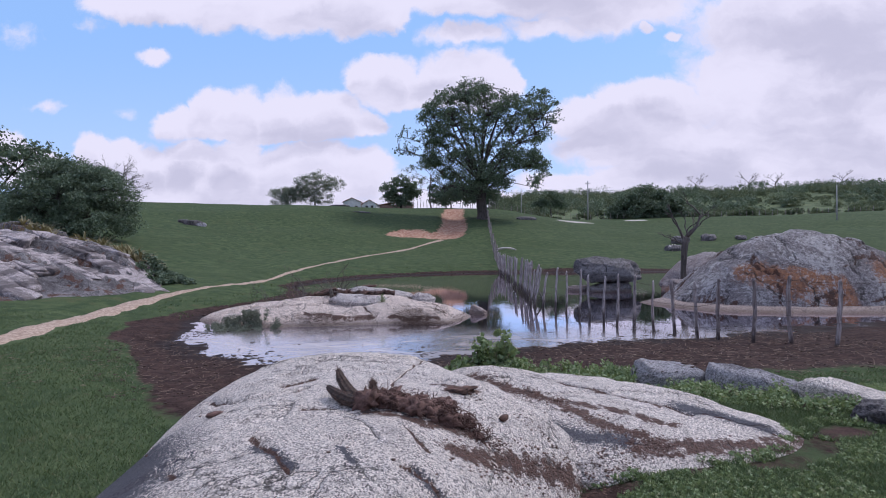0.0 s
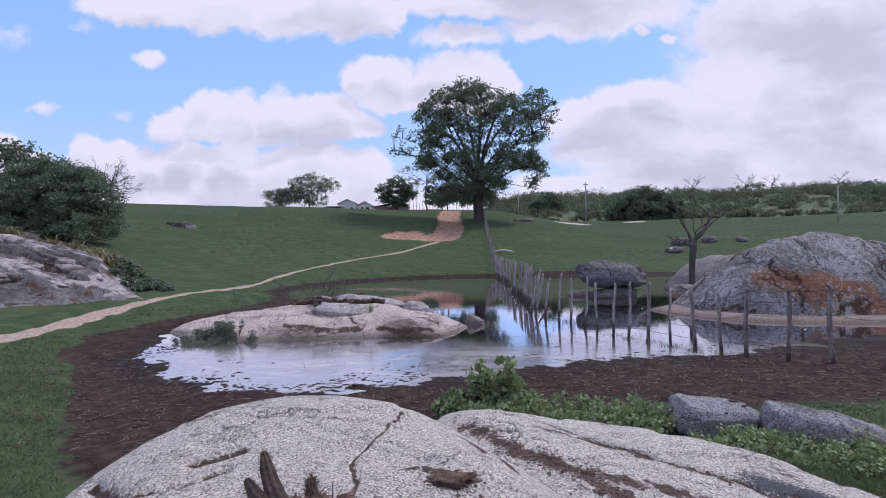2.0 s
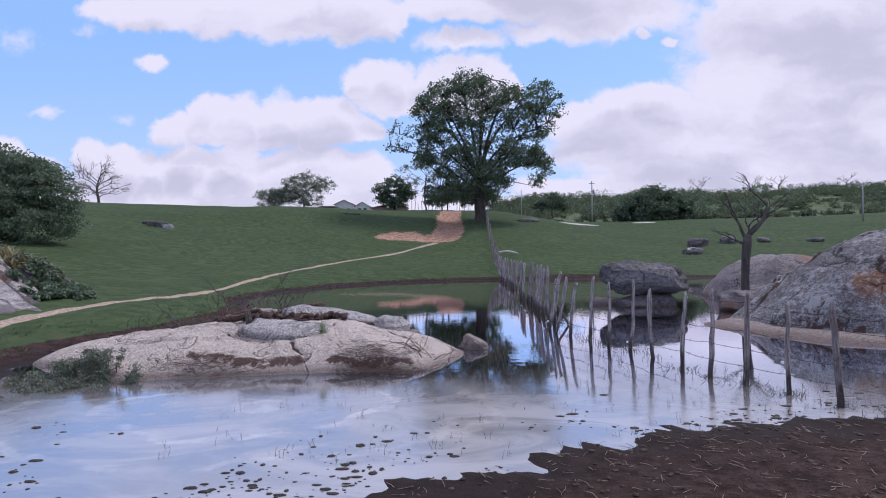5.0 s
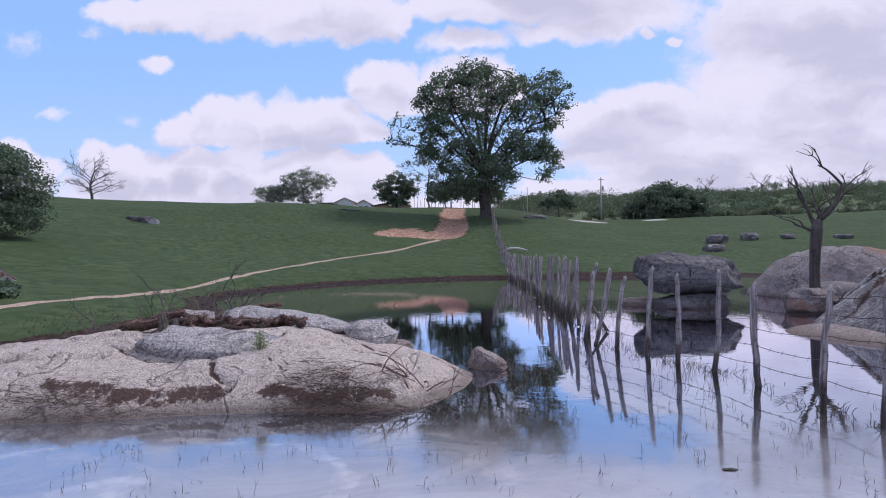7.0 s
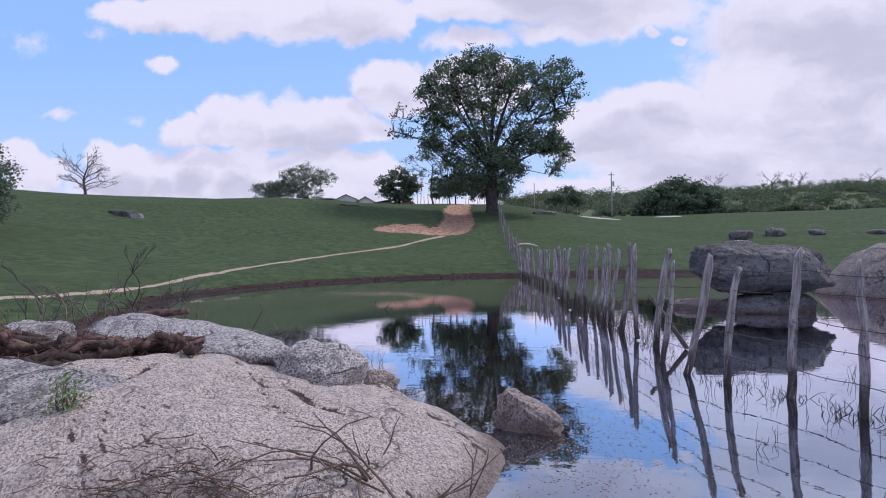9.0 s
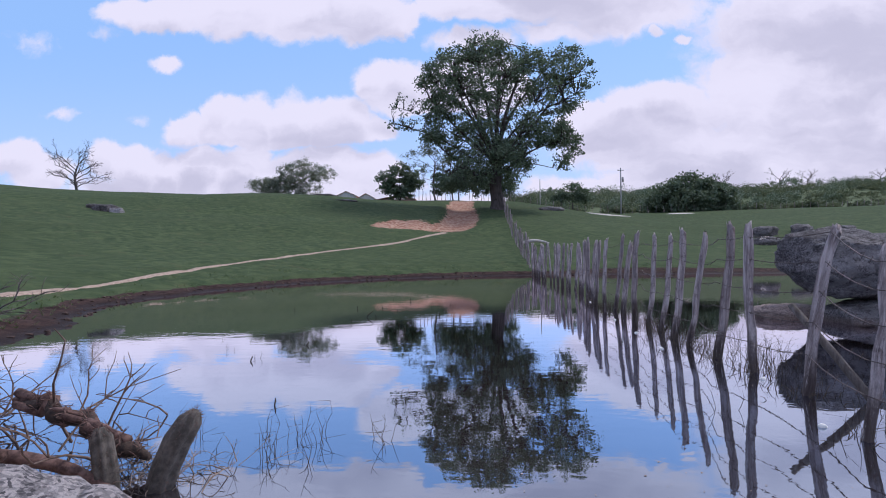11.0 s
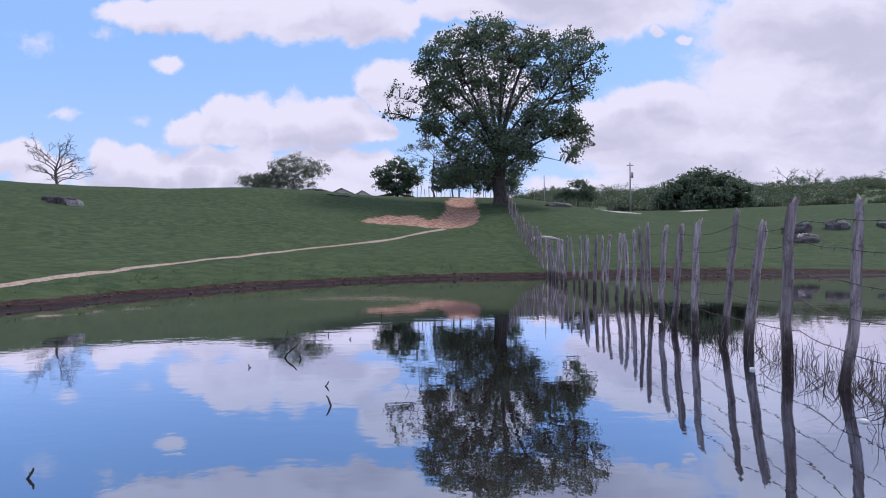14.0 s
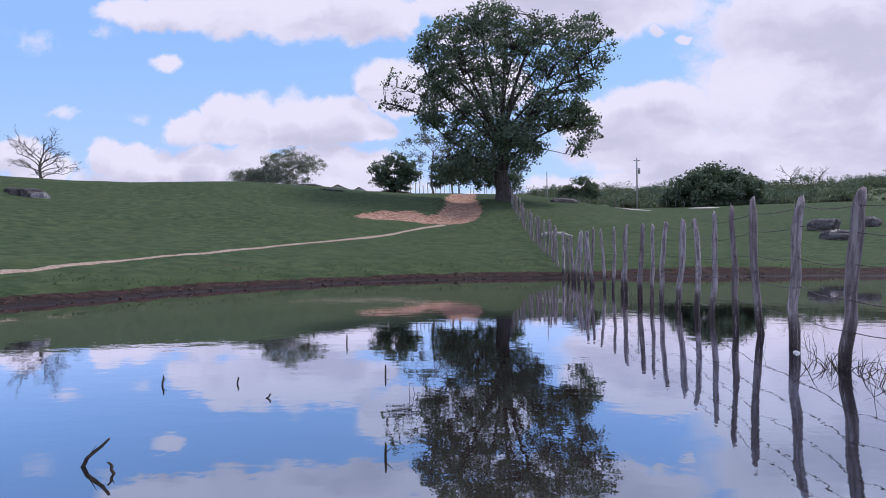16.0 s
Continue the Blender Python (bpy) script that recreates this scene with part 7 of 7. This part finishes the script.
# logs and living cactus behind the slabs
for _p, _q, _r, _s in (((-3.0, 16.9), (-1.3, 16.7), 0.06, 1), ((-2.6, 17.1), (-1.2, 17.0), 0.05, 2), ((-3.3, 16.6), (-1.9, 16.5), 0.07, 3), ((-1.9, 17.0), (-0.8, 16.9), 0.045, 4)):
    _v, _f = [], []
    _a, _b = Vector(on_top(*_p, 0.05)), Vector(on_top(*_q, 0.12))
    tube(_v, _f, bend(_a, _b, random.Random(_s), 9, 0.06), [_r * (1.1 - 0.08 * k) for k in range(9)], 7)
    tagged(new("driftwood_log", mesh("driftwood_log", _v, _f, MAT_FIBRE)), "rotten brown log lying behind the slabs", "log", "logs behind the slabs")
MAT_CACTUS_LIVE = plain("dusty_green_cactus", (0.070, 0.060, 0.050), (0.15, 0.125, 0.105), 20.0)
cactus("cactus", [([(-0.82, 17.05, -0.1), (-0.76, 17.06, 0.10), (-0.70, 17.07, 0.24), (-0.64, 17.08, 0.34), (-0.61, 17.08, 0.39)], [0.06, 0.064, 0.064, 0.056, 0.026]),
                  ([(-1.02, 17.0, -0.1), (-1.04, 17.0, 0.12), (-1.06, 17.0, 0.28), (-1.07, 17.0, 0.33)], [0.05, 0.052, 0.046, 0.022])], "small spiny grey-green cactus growing at the water behind the slabs", MAT_CACTUS_LIVE, None, 6)
cactus("cactus", [([on_top(-3.05, 15.1, -0.05), on_top(-3.05, 15.1, 0.10), on_top(-3.08, 15.1, 0.26), on_top(-3.08, 15.1, 0.31)], [0.05, 0.054, 0.048, 0.022]),
                  ([on_top(-2.88, 15.05, -0.05), on_top(-2.86, 15.05, 0.12), on_top(-2.86, 15.05, 0.24)], [0.045, 0.048, 0.022])], "two grey cactus stumps standing among the island's slabs", MAT_CACTUS_LIVE, None, 7)
weed_bush("rock_herb", (-1.4, 14.22, top_at(-1.4, 14.22)), [(0.0, 0.0, 0.18, 0.06)], "small green herb in a crack of the island rock", 86, leaf=0.035, per=14, width=0.2)


# ---- sprigs and stalks in the water ----
def sprigs(name, spots, h, label, seed, category="water plants"):
    r = random.Random(seed)
    v, f = [], []
    for x, y in spots:
        for _ in range(r.randrange(1, 4)):
            a = r.uniform(0, 6.28)
            p = Vector((x + r.gauss(0, 0.03), y + r.gauss(0, 0.03), -0.05))
            t = p + Vector((r.gauss(0, 0.25) * h, r.gauss(0, 0.25) * h, h * r.uniform(0.4, 1.3) + 0.05))
            st = bend(p, t, r, 4, 0.12)
            tube(v, f, st, [0.0022, 0.002, 0.0016, 0.0008], 3, False)
            for k in range(r.randrange(0, 3)):
                q = st[r.randrange(1, 4)]
                tube(v, f, [q, q + Vector((r.gauss(0, 0.35) * h, r.gauss(0, 0.35) * h, r.uniform(-0.05, 0.3) * h))], [0.0014, 0.0007], 3, False)
    tagged(new(name, mesh(name, v, f, MAT_STALK)), label, category, kind="stuff")


MAT_STALK = plain("dead_water_stalk", (0.035, 0.028, 0.022), (0.085, 0.065, 0.045), 20.0)
_r = random.Random(301)
sprigs("water_sprigs", [(_r.uniform(-2.0, 7.0), 9.8 + 3.8 * _r.random()) for _ in range(330)], 0.07, "dark dead sprigs standing in the shallow water", 302)
sprigs("water_sprigs", [(3.9 + _r.gauss(0, 0.55), 13.8 + 5.5 * _r.random()) for _ in range(90)], 0.15, "thin dead weeds along the flooded fence", 303)
sprigs("fence_weeds", [(3.85 + _r.gauss(0, 0.35), 19.5 + 5.8 * _r.random()) for _ in range(260)], 0.20, "brown tangled weeds growing along the flooded fence", 304)
sprigs("water_sprigs", [(3.9 + _r.gauss(0, 0.3), 25 + 9 * _r.random()) for _ in range(60)], 0.15, "thin dead weeds along the flooded fence", 305)
sprigs("water_sprigs", [(_r.uniform(-3.5, 2.0), 18.5 + 9 * _r.random()) for _ in range(16)], 0.07, "single stalks rising from the open water", 306)
sprigs("water_sprigs", [(_r.uniform(-1.6, 0.4), 17.2 + 0.7 * _r.random()) for _ in range(22)], 0.18, "dry stalks at the island's far edge", 307)


def water_stick(x, y, h, lean, seed):
    """A bent dead stick poking out of the water, with a side twig."""
    r = random.Random(seed)
    v, f = [], []
    k = h / 0.125
    pts = [Vector((-0.03 * lean, 0, -0.05)), Vector((0, 0, 0)), Vector((0.02 * lean, 0, 0.32 * h)), Vector((0.08 * lean * k, 0.01, 0.72 * h)), Vector((0.12 * lean * k, 0, h))]
    tube(v, f, pts, [q * min(1.0, 0.5 + 0.5 * k) for q in (0.007, 0.009, 0.009, 0.008, 0.005)], 6)
    tip = pts[2] + Vector((r.gauss(0, 0.3), r.gauss(0, 0.2), r.uniform(0.1, 0.5))) * h
    tube(v, f, [pts[2], pts[2].lerp(tip, 0.5), tip], [0.0025, 0.002, 0.001], 5)
    ob = new("water_stick", mesh("water_stick", v, f, MAT_STALK))
    ob.location = (x, y, 0)
    tagged(ob, "bent dark stick poking out of the water", "stick", "sticks in the open water")


for _k, (_x, _y, _h, _l) in enumerate(((-0.97, 23.96, 0.125, 1.0), (-0.08, 22.32, 0.07, -0.5), (-0.26, 22.84, 0.04, 0.8), (-1.14, 23.51, 0.03, -1.0), (-0.78, 23.89, 0.05, -0.6), (-1.43, 25.36, 0.07, 0.1), (0.37, 24.08, 0.07, 0.0), (-0.71, 18.49, 0.06, 0.1),
                                        (-0.45, 26.97, 0.10, 0.0), (-0.55, 25.04, 0.03, 0.9), (-1.25, 21.14, 0.05, 0.6), (-1.59, 20.16, 0.06, 0.4), (0.14, 25.65, 0.08, 0.0), (-0.9, 25.4, 0.05, 0.1))):
    water_stick(_x, _y, _h, _l, 330 + _k)

# loose branch leaning on the fence and pale floats caught along it
_v, _f = [], []
tube(_v, _f, [(3.95, 18.55, 0.02), (3.8, 18.75, 0.35), (3.62, 19.0, 0.72)], [0.035, 0.032, 0.028], 8)
tagged(new("leaning_stake", mesh("leaning_stake", _v, _f, MAT_DEADWOOD)), "pale stake leaning against the fence", "stake")
for _k, (_x, _y) in enumerate(((3.2, 18.0), (3.55, 19.3), (3.2, 20.8), (3.3, 22.0), (3.4, 23.4), (3.75, 26.5), (4.6, 16.0), (7.3, 18.8), (6.5, 13.9), (9.6, 14.0))):
    boulder("white_float", (_x, _y, -0.02), (0.06, 0.05, 0.045), MAT_WHITE, "small white float on the water by the fence", rz=37 * _k, box=2.2, rough=0.05, seed=80 + _k, nu=10, nv=14, group="floats along the fence", category="float")


# ---- plants on the far outcrop ----
def rosette(at, seed, n=26, ln=0.9):
    r = random.Random(seed)
    v, f = [], []
    for k in range(n):
        a, e = r.uniform(0, 6.28), r.uniform(0.3, 1.3)
        l, w = ln * r.uniform(0.6, 1.2), 0.05 * r.uniform(0.7, 1.3)
        d = Vector((math.cos(a), math.sin(a), 0))
        s = Vector((-math.sin(a), math.cos(a), 0))
        b = len(v)
        for q in range(5):
            t = q / 4
            p = d * (l * math.cos(e) * t) + Vector((0, 0, l * (math.sin(e) * t - 0.35 * t * t)))
            ww = w * (1 - t * 0.9)
            v += [tuple(p - s * ww), tuple(p + s * ww + Vector((0, 0, 0.01)))]
        f += [(b + 2 * q, b + 2 * q + 1, b + 2 * q + 3, b + 2 * q + 2) for q in range(4)]
    foot = empty("spiky_plant", at)
    tagged(foot, "spiky yellow-green rosette plant on the grey outcrop", "plant", "plants on the outcrop")
    part("leaves", mesh("leaves", v, f, MAT_LEAF_DRY, False), foot)


_r = random.Random(401)
_ridge = [(-18.0, 20.6), (-16.6, 21.4), (-15.2, 22.0), (-14.0, 22.2), (-13.0, 21.6), (-12.2, 20.8)]
for _n in range(90):
    _k = _r.uniform(0, len(_ridge) - 1.001)
    _a, _b = _ridge[int(_k)], _ridge[int(_k) + 1]
    _x = _a[0] + (_b[0] - _a[0]) * (_k % 1) - 0.2 * abs(_r.gauss(0, 0.7))
    _y = _a[1] + (_b[1] - _a[1]) * (_k % 1) + _r.gauss(0, 0.5)
    rosette(on_top(_x, _y, -0.05), 402 + _n, 22, _r.uniform(0.5, 0.95))
for _x, _y, _h, _s in ((-12.8, 22.0, 0.65, 1), (-12.1, 21.6, 0.55, 2), (-11.6, 21.0, 0.42, 3), (-11.1, 20.2, 0.3, 4)):
    weed_bush("outcrop_shrub", on_top(_x, _y, -0.1), [(0, 0, _h, 0.8), (0.5, 0.3, _h * 0.7, 0.6)], "dark green shrub at the outcrop's foot", 450 + _s, leaf=0.12, per=20, mat=MAT_LEAF_TREE)


# ---- seeds and scum drifting on the water ----
def drift_specks():
    rng = np.random.RandomState(311)
    V, F = [], []
    for cx, cy, sx, sy, n in ((1.8, 15.4, 0.4, 0.7, 1100), (1.6, 14.6, 0.25, 0.4, 350), (2.2, 13.4, 0.9, 0.4, 160), (3.2, 12.2, 1.4, 0.6, 200), (3.6, 22.0, 0.4, 3.0, 120)):
        for x, y in zip(rng.normal(cx, sx, n), rng.normal(cy, sy, n)):
            a, q, b = rng.uniform(0, 6.28), rng.uniform(0.002, 0.006), len(V)
            for k in range(5):
                V.append((x + q * math.cos(a + 1.257 * k) * 1.3, y + q * math.sin(a + 1.257 * k), 0.003))
            V.append((x, y, 0.003 + 0.5 * q))
            F += [(b + k, b + (k + 1) % 5, b + 5) for k in range(5)]
    tagged(new("drift_specks", mesh("drift_specks", V, F, MAT_STRAW)), "pale seeds and scum drifting on the water", "scum", kind="stuff")


drift_specks()


def fence_tufts():
    """Dark weed clumps rooted at the feet of the flooded stakes."""
    r = random.Random(321)
    v, f = [], []
    for x, y, _ in FENCE_RUN[8:34]:
        for _ in range(r.randrange(10, 46)):
            p = Vector((x + r.gauss(0, 0.13), y + r.gauss(0, 0.13), -0.03))
            ln = r.uniform(0.05, 0.16) * (1.0 if y < 19 else 1.5)
            t = p + Vector((r.gauss(0, 0.6), r.gauss(0, 0.6), 0.75)) * ln
            tube(v, f, [p, p.lerp(t, 0.6) + Vector((0, 0, 0.02)), t], [0.004, 0.003, 0.001], 3, False)
    tagged(new("fence_tufts", mesh("fence_tufts", v, f, MAT_STALK)), "dark dead weed clumps at the feet of the flooded stakes", "weeds", kind="stuff")


fence_tufts()
